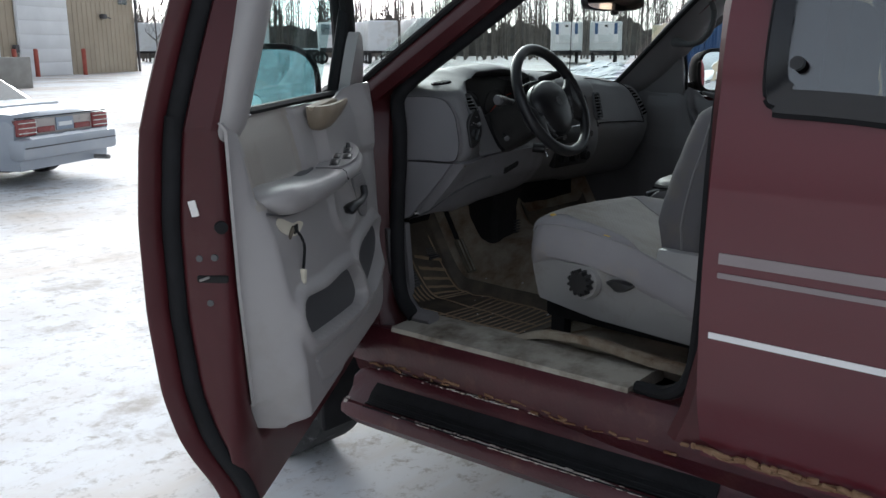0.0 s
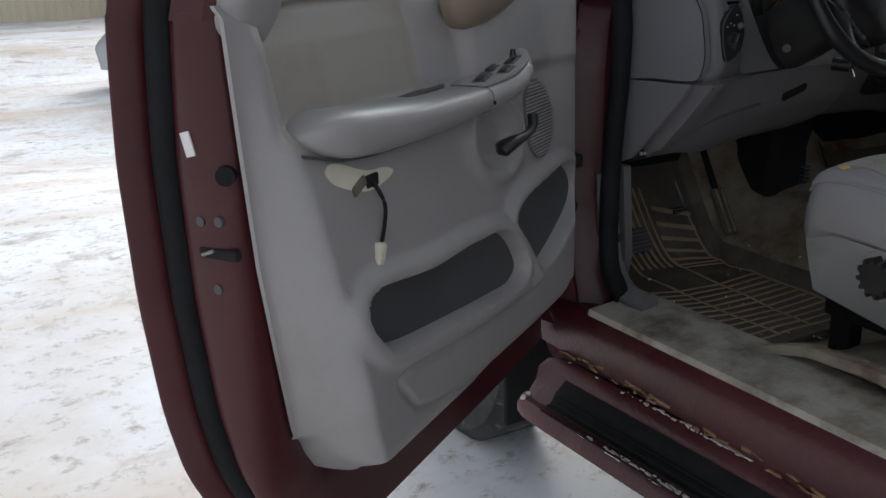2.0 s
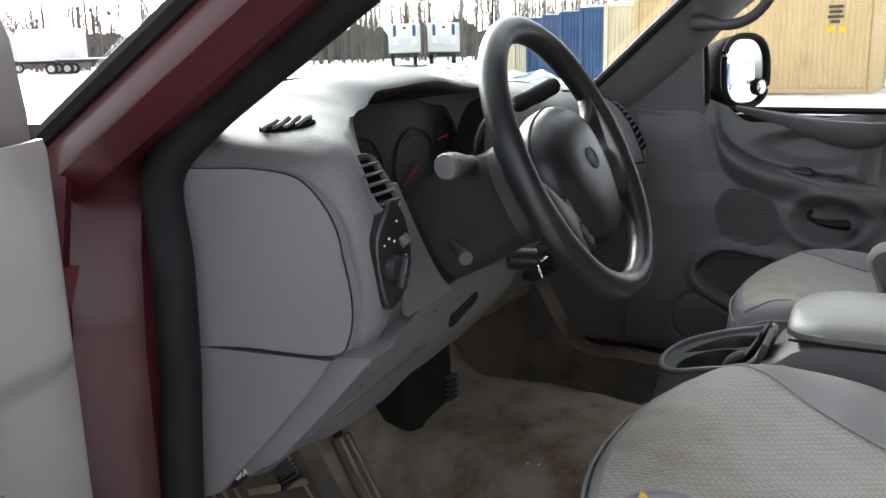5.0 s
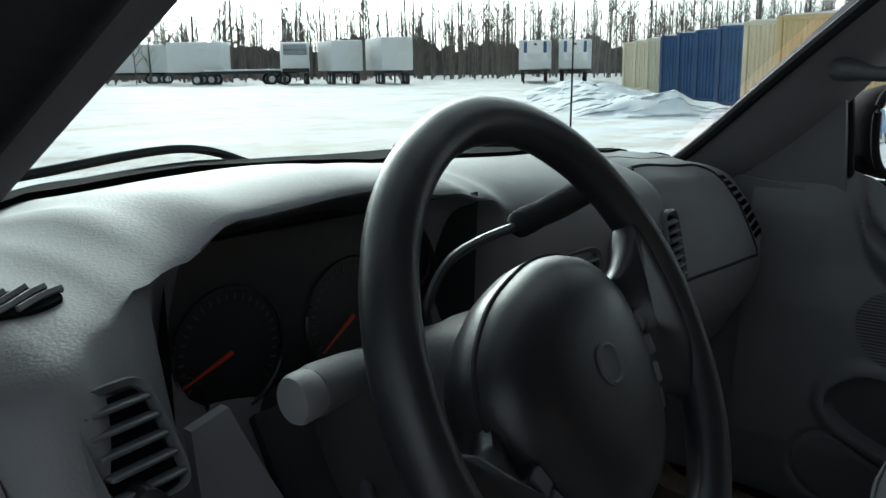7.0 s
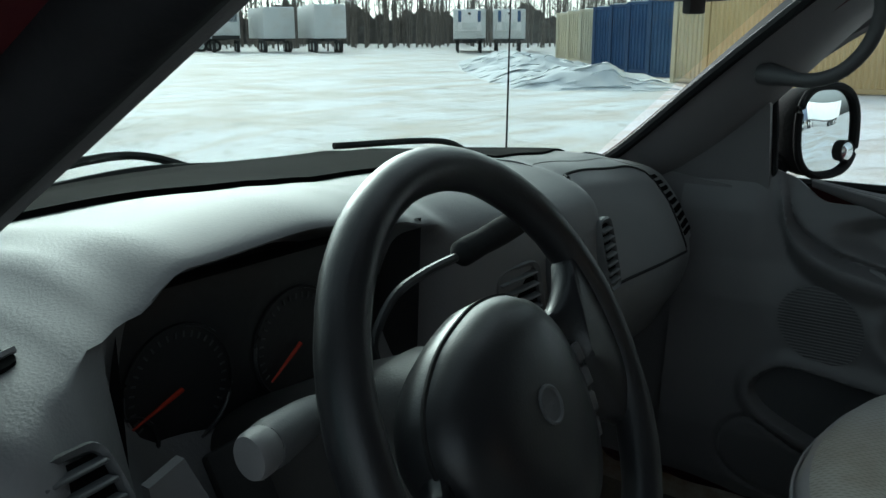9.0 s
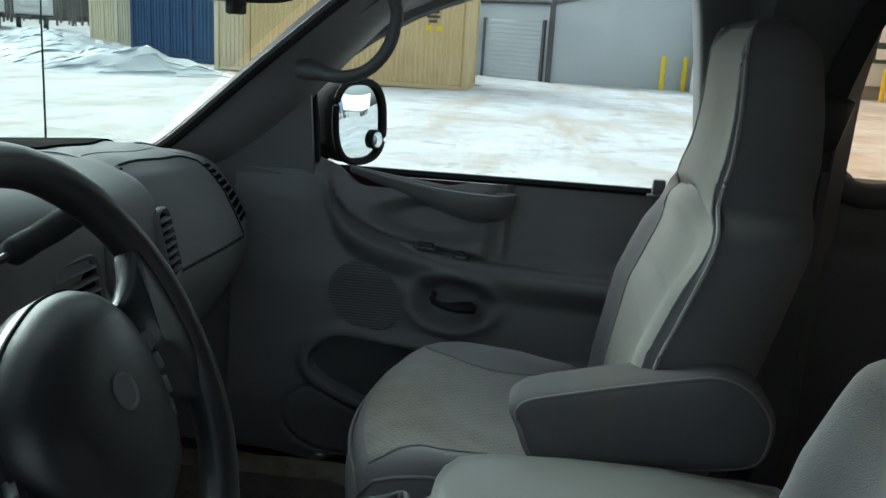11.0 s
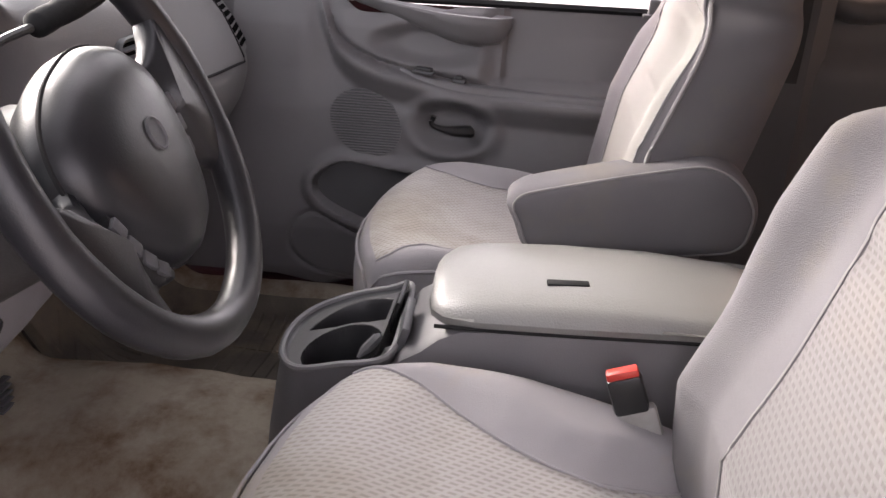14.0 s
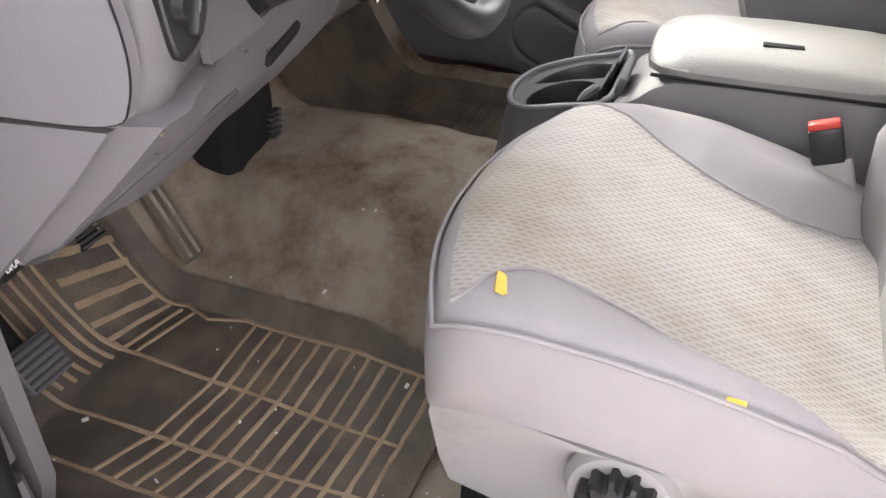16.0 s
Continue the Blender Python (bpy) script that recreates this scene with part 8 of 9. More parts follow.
# ---- steering wheel ----
def steering():
    c = Vector((-0.366, 0.692, 1.264))
    m = Matrix.Translation(c) @ pose(0, 0, 0, 63.5, 0, 5)
    # local z points at the driver, local y up along the rim's plane; the wheel is turned a little to the left
    t = thing("steering_wheel", "worn black steering wheel, turned a little, on its column", "steering wheel", m)
    turn = Euler((0, 0, radians(15))).to_matrix()
    T = lambda x, y, z: turn @ Vector((x, y, z)) + Vector((0, -0.018 * sm(0.165, 0.09, math.hypot(x, y)), 0))
    bm = bmesh.new()
    R = 0.169
    tube(bm, [(R * math.cos(a), R * math.sin(a), 0.0) for a in (k * math.pi / 48 for k in range(96))], [0.0165 + 0.0012 * math.sin(k * math.pi / 48 * 9) * (0.3 if k % 3 else 1) * 0.4 for k in range(96)], 16, closed=True)
    part("rim", bm, WHEELV, t, "black moulded rim, shiny with wear")
    bm = bmesh.new()
    outl = round_poly([(-0.098, 0.028), (-0.078, 0.062), (-0.04, 0.080), (0, 0.084), (0.04, 0.080), (0.078, 0.062), (0.098, 0.028), (0.090, -0.022), (0.062, -0.070), (0.03, -0.092), (0, -0.097), (-0.03, -0.092), (-0.062, -0.070), (-0.090, -0.022)], 64)
    loft(bm, [[T(a * k, b * k - 0.004 * (1 - k), z) for a, b in outl] for z, k in ((-0.050, 0.86), (-0.032, 0.985), (-0.020, 1.0), (-0.010, 0.985), (0.002, 0.93), (0.011, 0.82), (0.017, 0.64), (0.020, 0.42), (0.021, 0.2), (0.021, 0.05))])
    pad = part("airbag_pad", bm, WHEELV, t, "black domed airbag cover with an oval badge, dusty and scuffed")
    bd = bmesh.new()
    loft(bd, [[(0.0145 * q * math.cos(a), -0.012 + 0.0195 * q * math.sin(a) * 0.72, z) for a in (k * math.pi / 16 for k in range(32))] for z, q in ((0.018, 1.0), (0.0225, 1.0), (0.0232, 0.9), (0.0215, 0.8))])
    part("badge", bd, PANEL_D, pad, "worn oval badge")
    bm = bmesh.new()
    tube(bm, [T(a * 0.988, b * 0.988, -0.0125) for a, b in outl], 0.0020, 5, closed=True)
    part("pad_seam", bm, BLACKM, pad)
    # two broad side spokes, waisted towards the rim, with the speed-control strips along the pad
    for sx in (-1, 1):
        edge = [(0.060, 0.052), (0.088, 0.036), (0.112, 0.022), (0.136, 0.024), (0.163, 0.034), (0.166, 0.0), (0.160, -0.042), (0.144, -0.082), (0.120, -0.114), (0.108, -0.098), (0.096, -0.084), (0.074, -0.082), (0.045, -0.088), (0.04, -0.02)]
        ring = [(sx * a, b) for a, b in round_poly(edge, 56)]
        cx, cy = sx * 0.105, -0.02
        bm = bmesh.new()
        loft(bm, [[T(cx + (a - cx) * k, cy + (b - cy) * k, z - 0.020 * sm(0.150, 0.075, abs(a))) for a, b in ring] for z, k in ((-0.012, 0.90), (-0.006, 0.985), (0.0, 1.0), (0.006, 0.97), (0.0095, 0.86), (0.010, 0.4), (0.010, 0.05))])
        part("spoke", bm, WHEELV, t, "broad moulded side spoke")
        bm = bmesh.new()
        strip = [T(sx * a, b, z) for a, b, z in ((0.099, 0.000, -0.004), (0.0945, -0.025, -0.006), (0.084, -0.050, -0.009), (0.070, -0.071, -0.012))]
        tube(bm, curve(strip, 16), [0.009] + [0.0125] * 14 + [0.009], 10, flat=0.55, up=(0, 0, 1))
        b = part("cruise_pad", bm, BLACKP, t, "black speed-control strip")
        q = curve(strip, 9)
        for k in (1, 3, 5, 7):
            d = (q[k + 1] - q[k - 1]).normalized()
            ang = math.degrees(math.atan2(d.y, d.x))
            part("button", box(bmesh.new(), q[k] + Vector((0, 0, 0.0075)), (0.016, 0.012, 0.005), 0.002, pose(0, 0, 0, 0, 0, ang)), PANEL_D, b)
    # column shroud, stalk, gear lever and key
    bm = bmesh.new()
    loft(bm, [[(a, b - 0.012, z) for a, b in ring2(w, h, 28, 3)] for z, w, h in ((-0.052, 0.050, 0.054), (-0.075, 0.056, 0.062), (-0.085, 0.060, 0.066), (-0.095, 0.056, 0.064), (-0.16, 0.058, 0.070), (-0.26, 0.056, 0.07), (-0.36, 0.05, 0.05))])
    col = part("column_shroud", bm, mat("column_plastic", (0.024, 0.023, 0.023), (0.034, 0.032, 0.031), scale=8, rough=0.55, bump=0.1, bscale=400), t, "dark grey column shroud")
    bm = bmesh.new()
    inv = m.inverted()
    P = lambda x, y, z: inv @ Vector((x, y, z))
    tube(bm, curve([P(-0.41, 0.81, 1.255), P(-0.47, 0.79, 1.262), P(-0.530, 0.770, 1.268)], 14), [0.010] * 6 + [0.012, 0.013, 0.014, 0.0145, 0.015, 0.0155, 0.016, 0.015], 14)
    st = part("indicator_stalk", bm, PANEL_D, t, "grey indicator stalk with a pale end knob")
    bm = bmesh.new()
    loft(bm, [[P(-0.524 - d, 0.771 - d * 0.3, 1.268 + d * 0.08) + Vector((0, 0, 0)) + (inv.to_3x3() @ Vector((0, q * math.cos(a), q * math.sin(a)))) for a in (k * math.pi / 12 for k in range(24))] for d, q in ((0, 0.0135), (0.008, 0.0150), (0.018, 0.0150), (0.022, 0.0135), (0.023, 0.008), (0.023, 0.001))])
    part("stalk_knob", bm, PANEL_P, st)
    bm = bmesh.new()
    tube(bm, curve([P(-0.335, 0.845, 1.235), P(-0.345, 0.842, 1.266), P(-0.322, 0.84, 1.297), P(-0.284, 0.838, 1.309), P(-0.236, 0.835, 1.315)], 30), 0.0042, 8)
    gl_ = part("gear_lever", bm, BLACKP, t, "black column gear lever")
    bm = bmesh.new()
    tube(bm, curve([P(-0.240, 0.836, 1.314), P(-0.222, 0.834, 1.318), P(-0.18, 0.828, 1.327), P(-0.146, 0.824, 1.335), P(-0.136, 0.823, 1.337)], 18), [0.005, 0.009, 0.012, 0.0125, 0.0125, 0.0125, 0.0118, 0.0125, 0.0128, 0.013, 0.013, 0.013, 0.013, 0.013, 0.0128, 0.0122, 0.0105, 0.006], 14)
    part("lever_grip", bm, BLACKM, gl_, "black ribbed lever grip")
    k = part("ignition_key", box(bmesh.new(), P(-0.242, 0.795, 1.094), (0.022, 0.004, 0.018), 0.002), CHROME, t, "bright ignition key")
    part("key_shank", box(bmesh.new(), P(-0.246, 0.795, 1.078), (0.006, 0.02, 0.004), 0.001), CHROME, k)
    part("ignition_barrel", cyl(bmesh.new(), P(-0.275, 0.83, 1.10), P(-0.25, 0.80, 1.096), 0.016, n=16), BLACKP, t)
    part("tilt_lever", tube(bmesh.new(), [P(-0.43, 0.83, 1.155), P(-0.455, 0.80, 1.15), P(-0.47, 0.785, 1.148)], [0.005, 0.007, 0.009], 10), PANEL_D, t)
    # broken plastic round the column
    part("column_gap", box(bmesh.new(), P(-0.43, 0.865, 1.155), (0.11, 0.12, 0.01), 0.004, pose(0, 0, 0, 0, 0, 0)), BLACKM, t)


steering()


# ---- seats ----
def seat(x0, driver, label):
    """A bucket seat: cushion with side bolsters, tall back, plastic base. x0: its middle."""
    t = thing("front_seat", label, "car seat", pose(x0, 0.0 if driver else 0.045, 0), group="front seats")
    dz = 0.0 if driver else -0.012
    hw, yf, yb = 0.25, 0.618, 0.10

    def top(a, b):
        """a: 0..1 across, b: 0..1 from the front to the back."""
        x = (2 * a - 1)
        front = 0.03 * abs(x) ** 2.2
        y = yf - front * 1.6 - (yf - yb) * b
        q = clamp((0.15 - b) / 0.15)
        w = hw * (1 - 0.02 * sm(0.3, 0, b) - 0.10 * (1 - math.sqrt(max(0.0, 1 - q * q))))
        z = along([(0, 0.953), (0.2, 0.957), (0.4, 0.938), (0.6, 0.910), (0.8, 0.875), (1.0, 0.845)], b) + dz
        if (x < 0) == driver:
            z += 0.03 * sm(0.55, 1.0, abs(x)) * sm(0.3, 1.0, b)
            ins = along([(0, 0.97), (0.05, 0.94), (0.078, 0.88), (0.11, 0.78), (0.16, 0.70), (0.22, 0.665), (0.28, 0.655), (0.38, 0.68), (0.47, 0.77), (0.57, 0.87), (0.70, 0.98), (1, 1.0)], b)
        else:
            ins = along([(0, 0.96), (0.08, 0.93), (0.157, 0.85), (0.23, 0.78), (0.32, 0.69), (0.41, 0.60), (0.52, 0.54), (0.62, 0.54), (0.74, 0.62), (0.86, 0.82), (0.93, 0.97), (1, 1.0)], b)
        bol = sm(ins - 0.04, max(ins + 0.05, min(0.93, ins + 0.22)), abs(x))
        z += 0.018 * bol * sm(0.0, 0.45, b) * sm(1.15, 0.7, b)
        z -= 0.012 * (1 - bol) * sm(0.1, 0.4, b)
        # rounded shoulders at the rim
        r = clamp((abs(x) - 0.86) / 0.14)
        z -= (0.018 if driver else 0.030) * (1 - math.sqrt(max(0, 1 - r * r)))
        rf = clamp((0.15 - b) / 0.15)
        z -= (0.028 if driver else 0.048) * (1 - math.sqrt(max(0, 1 - rf * rf)))
        z += 0.002 * noise.noise((x * 6 + x0, b * 7, 0))
        return Vector((x * w, y, z)), bol, abs(x), ins

    NU, NV = 84, 80
    def fc(a, b):
        return top(a, b)[0]

    def is_insert(a, b):
        _, _, x, ins = top(a, b)
        return x < ins and 0.035 < b

    part("cushion_insert", sheet(fc, NU, NV, back=lambda p: p - Vector((0, 0, 0.02)), pick=is_insert), INSERT, t, "worn woven grey cloth insert with stains")
    part("cushion_bolster", sheet(fc, NU, NV, back=lambda p: p - Vector((0, 0, 0.02)), pick=lambda a, b: not is_insert(a, b)), VELOUR, t, "grey velour bolsters, grubby at the edge")
    # skirt of the cushion, a loft round its sides
    bm = bmesh.new()
    rim = [top(0, b / 20)[0] for b in range(20, -1, -1)] + [top(a / 24, 0)[0] for a in range(1, 25)] + [top(1, b / 20)[0] for b in range(1, 21)]
    cx, cy = 0.0, (yf + yb) / 2
    rows = []
    for dzz, k in ((0.004, 1.0), (-0.012, 1.018), (-0.040, 1.032), (-0.075, 1.032), (-0.094, 1.016), (-0.106, 0.955)):
        rows.append([(cx + (p.x - cx) * k, cy + (p.y - cy) * k, min(p.z, 0.944 + dz) + dzz) for p in rim])
    loft(bm, rows, cap=False, closed=False)
    part("cushion_side", bm, VELOUR, t, "grey velour cushion side, stained tan")
    bm = bmesh.new()
    tube(bm, [(cx + (p.x - cx) * 1.014, cy + (p.y - cy) * 1.014, min(p.z, 0.944 + dz) + 0.001) for p in rim], 0.0026, 6)
    part("piping", bm, VELOUR, t, "sewn piping")
    for sgn in (-1, 1):
        bm = bmesh.new()
        pts = []
        for k in range(41):
            b = 0.035 + 0.9 * k / 40
            ins = top(0.5 + sgn * 0.25, b)[3]
            pts.append(top(0.5 + sgn * ins / 2, b)[0] + Vector((0, 0, 0.001)))
        tube(bm, pts, 0.002, 6)
        part("seam", bm, VELOUR, t)
    if driver:
        for q, w, hh, an in ((top(0.085, 0.13)[0] + Vector((0, 0, -0.001)), 0.011, 0.034, 108), (top(0.012, 0.50)[0] + Vector((-0.006, 0, -0.010)), 0.007, 0.016, 20)):
            bm = bmesh.new()
            pts = [(w / 2 * (0.9 + 0.25 * math.sin(a)) * x + 0.0012 * math.sin(3 * a), hh / 2 * y) for a, (x, y) in ((k * math.pi / 10, p) for k, p in enumerate(ring2(1.0, 1.0, 20, 5)))]
            rot = Euler((0, 0, radians(an)))
            M4 = Matrix.Translation(q + Vector((0, 0, 0.0012))) @ rot.to_matrix().to_4x4() @ pose(0, 0, 0, 4, -24, 0)
            plate(bm, pts, lambda a, b, d: M4 @ Vector((a, b, d)), 0.003)
            part("foam_tear", bm, FOAM, t, "tear showing yellow foam")

    # plastic base
    bm = bmesh.new()
    prof = [(0.568, 0.838), (0.576, 0.80), (0.570, 0.728), (0.554, 0.710), (0.36, 0.690), (0.06, 0.678), (0.03, 0.72), (0.03, 0.842), (0.20, 0.842), (0.40, 0.842)]
    for sgn in (-1, 1):
        bm = bmesh.new()
        plate(bm, prof, lambda a, b, d, sgn=sgn: (sgn * (0.205 + 0.027 * sm(0.70, 0.84, b) - 0.03 * sm(0.53, 0.578, a) + d), a, b + dz), 0.022)
        pb = part("side_shield", bm, SEATPL, t, "grey plastic seat base cover")
        if (sgn < 0) == driver:
            bm = bmesh.new()
            cyl(bm, (sgn * 0.238, 0.384, 0.795 + dz), (sgn * 0.252, 0.384, 0.795 + dz), 0.052, 0.046, n=30)
            part("knob_plinth", bm, SEATPL, pb)
            bm = bmesh.new()
            pts = [(0.034 + 0.004 * (1 if (k // 2) % 2 else -1), k * 2 * math.pi / 48) for k in range(48)]
            ring = [(r * math.cos(a), r * math.sin(a)) for r, a in pts]
            loft(bm, [[(sgn * xx, 0.384 + a * k, 0.795 + dz + b * k) for a, b in ring] for xx, k in ((0.250, 1.0), (0.270, 1.0), (0.274, 0.9))])
            part("recliner_knob", bm, BLACKP, pb, "black ridged lumbar knob")
            bm = bmesh.new()
            loft(bm, [[(sgn * xx, 0.268 + a * k, 0.806 + dz + b * k - 0.15 * a * k) for a, b in round_poly([(0.035, 0.012), (0.0, 0.014), (-0.045, 0.002), (-0.03, -0.012), (0.0, -0.016), (0.02, -0.002)], 24)] for xx, k in ((0.235, 1.0), (0.262, 1.0), (0.266, 0.85))])
            part("recline_lever", bm, BLACKP, pb, "black recline lever")
    part("front_shield", box(bmesh.new(), (0, 0.527, 0.765 + dz), (0.38, 0.05, 0.12), 0.02), SEATPL, t)
    part("seat_frame", box(bmesh.new(), (0, 0.30, 0.79 + dz), (0.40, 0.46, 0.12), 0.02), BLACKM, t)
    for sx in (-0.12, 0.12):
        part("seat_rail", box(bmesh.new(), (sx, 0.30, 0.665 + dz), (0.05, 0.56, 0.06), 0.01), BLACKM, t)
        for yy in (0.08, 0.54):
            fz = floor_z(x0 + sx, yy + (0 if driver else 0.045))
            part("seat_foot", box(bmesh.new(), (sx, yy, (fz + 0.65) / 2 + dz), (0.04, 0.05, 0.66 - fz + 0.02), 0.006), BLACKM, t)

    # back: sections from the hip to the top of the built-in headrest
    HB = 0.66 if driver else 0.690

    def width(h):
        h = h * 0.66 / HB
        return along([(-0.05, 0.225), (0.05, 0.238), (0.10, 0.245), (0.28, 0.246), (0.355, 0.246), (0.380, 0.242), (0.395, 0.234), (0.406, 0.220), (0.415, 0.196), (0.425, 0.172), (0.45, 0.158), (0.52, 0.148), (0.59, 0.140), (0.62, 0.131), (0.64, 0.116), (0.652, 0.098), (0.66, 0.078)], h)

    def yc(h):
        lay = [(-0.1, -0.01), (0, -0.010), (0.05, -0.006), (0.10, -0.006), (0.145, -0.014), (0.20, -0.028), (0.27, -0.042), (0.38, -0.05), (0.42, -0.08), (0.46, -0.092), (0.55, -0.09), (0.66, -0.085)] if driver else [(0, 0.070), (0.1, 0.066), (0.25, 0.066), (0.38, 0.042), (0.5, 0.028), (0.56, 0.03), (0.66, 0.042)]
        return along([(0, 0.145), (0.10, 0.135), (0.25, 0.112), (0.40, 0.085), (0.50, 0.072), (0.66, 0.055)], h) + along(lay, h)

    def thick(h):
        h = h * 0.66 / HB
        return along([(0, 0.085), (0.1, 0.10), (0.3, 0.085), (0.42, 0.062), (0.5, 0.055), (0.62, 0.05), (0.66, 0.03)], h)

    z0 = 0.885 + dz

    def back_pt(a, h, face=True):
        x = 2 * a - 1
        w, th = width(h), thick(h)
        ins = 0.62
        bol = sm(ins - 0.05, 0.9, abs(x)) * sm(-0.12, -0.02, h) * (sm(0.422, 0.385, h) if driver else sm(0.42, 0.34, h))
        r = clamp((abs(x) - 0.74) / 0.26)
        y = yc(h) + (th - 0.03) * (1.0 if driver else 0.30 + 0.7 * sm(0.36, 0.48, h)) * math.sqrt(max(0, 1 - r * r)) + ((0.032 + (0.022 * sm(0.0, 0.8, x) * sm(0.15, 0.3, h) if driver else -0.008)) * bol - 0.012) * (1 - r ** 4)
        rt = clamp((h - (HB - 0.05)) / 0.05)
        z = z0 + h - 0.0
        y -= 0.03 * (1 - math.sqrt(max(0, 1 - rt * rt)))
        # tuck between the headrest and the shoulders, stitched folds
        y -= 0.020 * math.exp(-((h - 0.435 + 0.02 * x * x) / 0.012) ** 2) * (1 - abs(x) ** 3)
        y -= 0.006 * math.exp(-((h - 0.30) / 0.012) ** 2) * sm(0.7, 0.3, abs(x))
        if driver:
            y -= 0.032 * sm(0.2, 1.0, -x) * sm(0.26, 0.03, h)
        return Vector((x * w, y, z))

    def fb(a, b):
        return back_pt(a, -0.05 + (HB + 0.05) * b)

    def edge_b(x, h):
        """Half width of the back's cloth insert at height h, on the side of x."""
        if driver:
            return (0.50 if x < 0 else 0.30 + 0.20 * sm(0.12, 0.40, h)) + 0.1 * sm(0.34, 0.41, h)
        return 0.62 + 0.1 * sm(0.34, 0.41, h)

    def ins_b(a, b):
        if not driver and a < 0.5:
            return 1 - 2 * a < 0.96 and b < 0.985
        return abs(2 * a - 1) < edge_b(2 * a - 1, -0.05 + (HB + 0.05) * b) and b < 0.985

    part("back_insert", sheet(fb, 60, 110, back=lambda p: p - Vector((0, 0.02, 0)), pick=ins_b), INSERT_SHADED if driver else FINEBACK, t, "woven grey cloth back insert" if driver else "smooth pale grey cloth back insert")
    part("back_bolster", sheet(fb, 60, 110, back=lambda p: p - Vector((0, 0.02, 0)), pick=lambda a, b: not ins_b(a, b)), VELOUR_SHADED, t, "grey velour back bolsters")
    bm = bmesh.new()
    rings = []
    for k in range(111):
        h = -0.05 + (HB + 0.05) * k / 110
        w, th = width(h), thick(h)
        l, r_ = back_pt(0, h), back_pt(1, h)
        y = yc(h)
        rt = clamp((h - (HB - 0.05)) / 0.05)
        g = 1 - math.sqrt(max(0, 1 - rt * rt))
        tk = along([(0, 0.10), (0.3, 0.125), (0.45, 0.11), (0.6, 0.100), (0.66, 0.095)] if driver else [(0, 0.13), (0.25, 0.165), (0.45, 0.14), (0.6, 0.12), (0.66, 0.11)], h) * (1 - g) + 0.045 * g
        row = [l]
        for m in range(1, 24):
            a = math.pi * m / 24
            c, sn = math.cos(a), math.sin(a)
            row.append((-w * 1.004 * math.copysign(abs(c) ** 0.45, c), l.y + (y - tk - l.y) * sn ** 0.6, l.z))
        rings.append(row + [r_])
    loft(bm, rings, cap=False, closed=False)
    rear_row = rings[-1]
    front = [bm.verts.new(back_pt(0.5 - 0.5 * math.copysign(abs(math.cos(math.pi * k / 24)) ** 0.45, math.cos(math.pi * k / 24)), HB) + Vector((0, 0.001, 0.0005))) for k in range(25)]
    rear = [bm.verts.new(Vector(p) + Vector((0, 0, 0.0005))) for p in rear_row]
    for k in range(24):
        bm.faces.new((front[k], front[k + 1], rear[k + 1], rear[k]))
    part("back_shell", bm, VELOUR_SHADED, t, "grey velour seat back")
    for sgn in (-1, 1):
        bm = bmesh.new()
        tube(bm, [back_pt(0.5 + sgn * 0.5, HB * (0.02 + 0.96 * k / 80)) + Vector((0, 0.001, 0)) for k in range(81)], 0.0032, 6)
        part("piping", bm, PIPING, t)
        bm = bmesh.new()
        tube(bm, [back_pt(0.5 + sgn * (edge_b(sgn, HB * k / 40 * 0.98) / 2 if driver or sgn > 0 else 0.48), HB * k / 40 * 0.98) + Vector((0, 0.0005, 0)) for k in range(41)], 0.002, 6)
        part("seam", bm, PIPING, t)
    part("recliner_cover", box(bmesh.new(), (-0.235 if driver else 0.235, 0.10, 0.84 + dz), (0.035, 0.14, 0.17), 0.016), SEATPL, t)
    return t


seat_l = seat(-0.385, True, "worn grey cloth driver seat with a torn bolster")
seat_r = seat(0.425, False, "grey cloth passenger seat with a fold-down armrest")


def armrest():
    bm = bmesh.new()
    side = round_poly([(0.411, 1.046), (0.400, 1.064), (0.370, 1.075), (0.275, 1.100), (0.19, 1.120), (0.145, 1.127), (0.103, 1.112), (0.073, 1.074), (0.072, 1.035), (0.085, 1.008), (0.13, 0.996), (0.25, 0.982), (0.340, 0.971), (0.370, 0.970), (0.388, 0.990), (0.400, 1.020)], 72)
    c = (0.24, 1.04)
    rings = []
    for x, k in ((0.137, 0.10), (0.136, 0.60), (0.138, 0.84), (0.143, 0.93), (0.153, 0.985), (0.168, 1.0), (0.205, 1.0), (0.222, 0.96), (0.230, 0.85), (0.232, 0.6)):
        rings.append([(x, c[0] + (a - c[0]) * k, c[1] + (b - c[1]) * k) for a, b in side])
    loft(bm, rings)
    ob = part("seat_armrest", bm, VELOUR_SHADED, seat_r, "padded grey velour armrest, folded down")
    bm = bmesh.new()
    tube(bm, [(0.1435, c[0] + (a - c[0]) * 0.938, c[1] + (b - c[1]) * 0.938) for a, b in side], 0.0020, 6, closed=True)
    part("piping", bm, PIPING, ob)
    ob.matrix_local = pose(-0.425, -0.045, 0)


armrest()


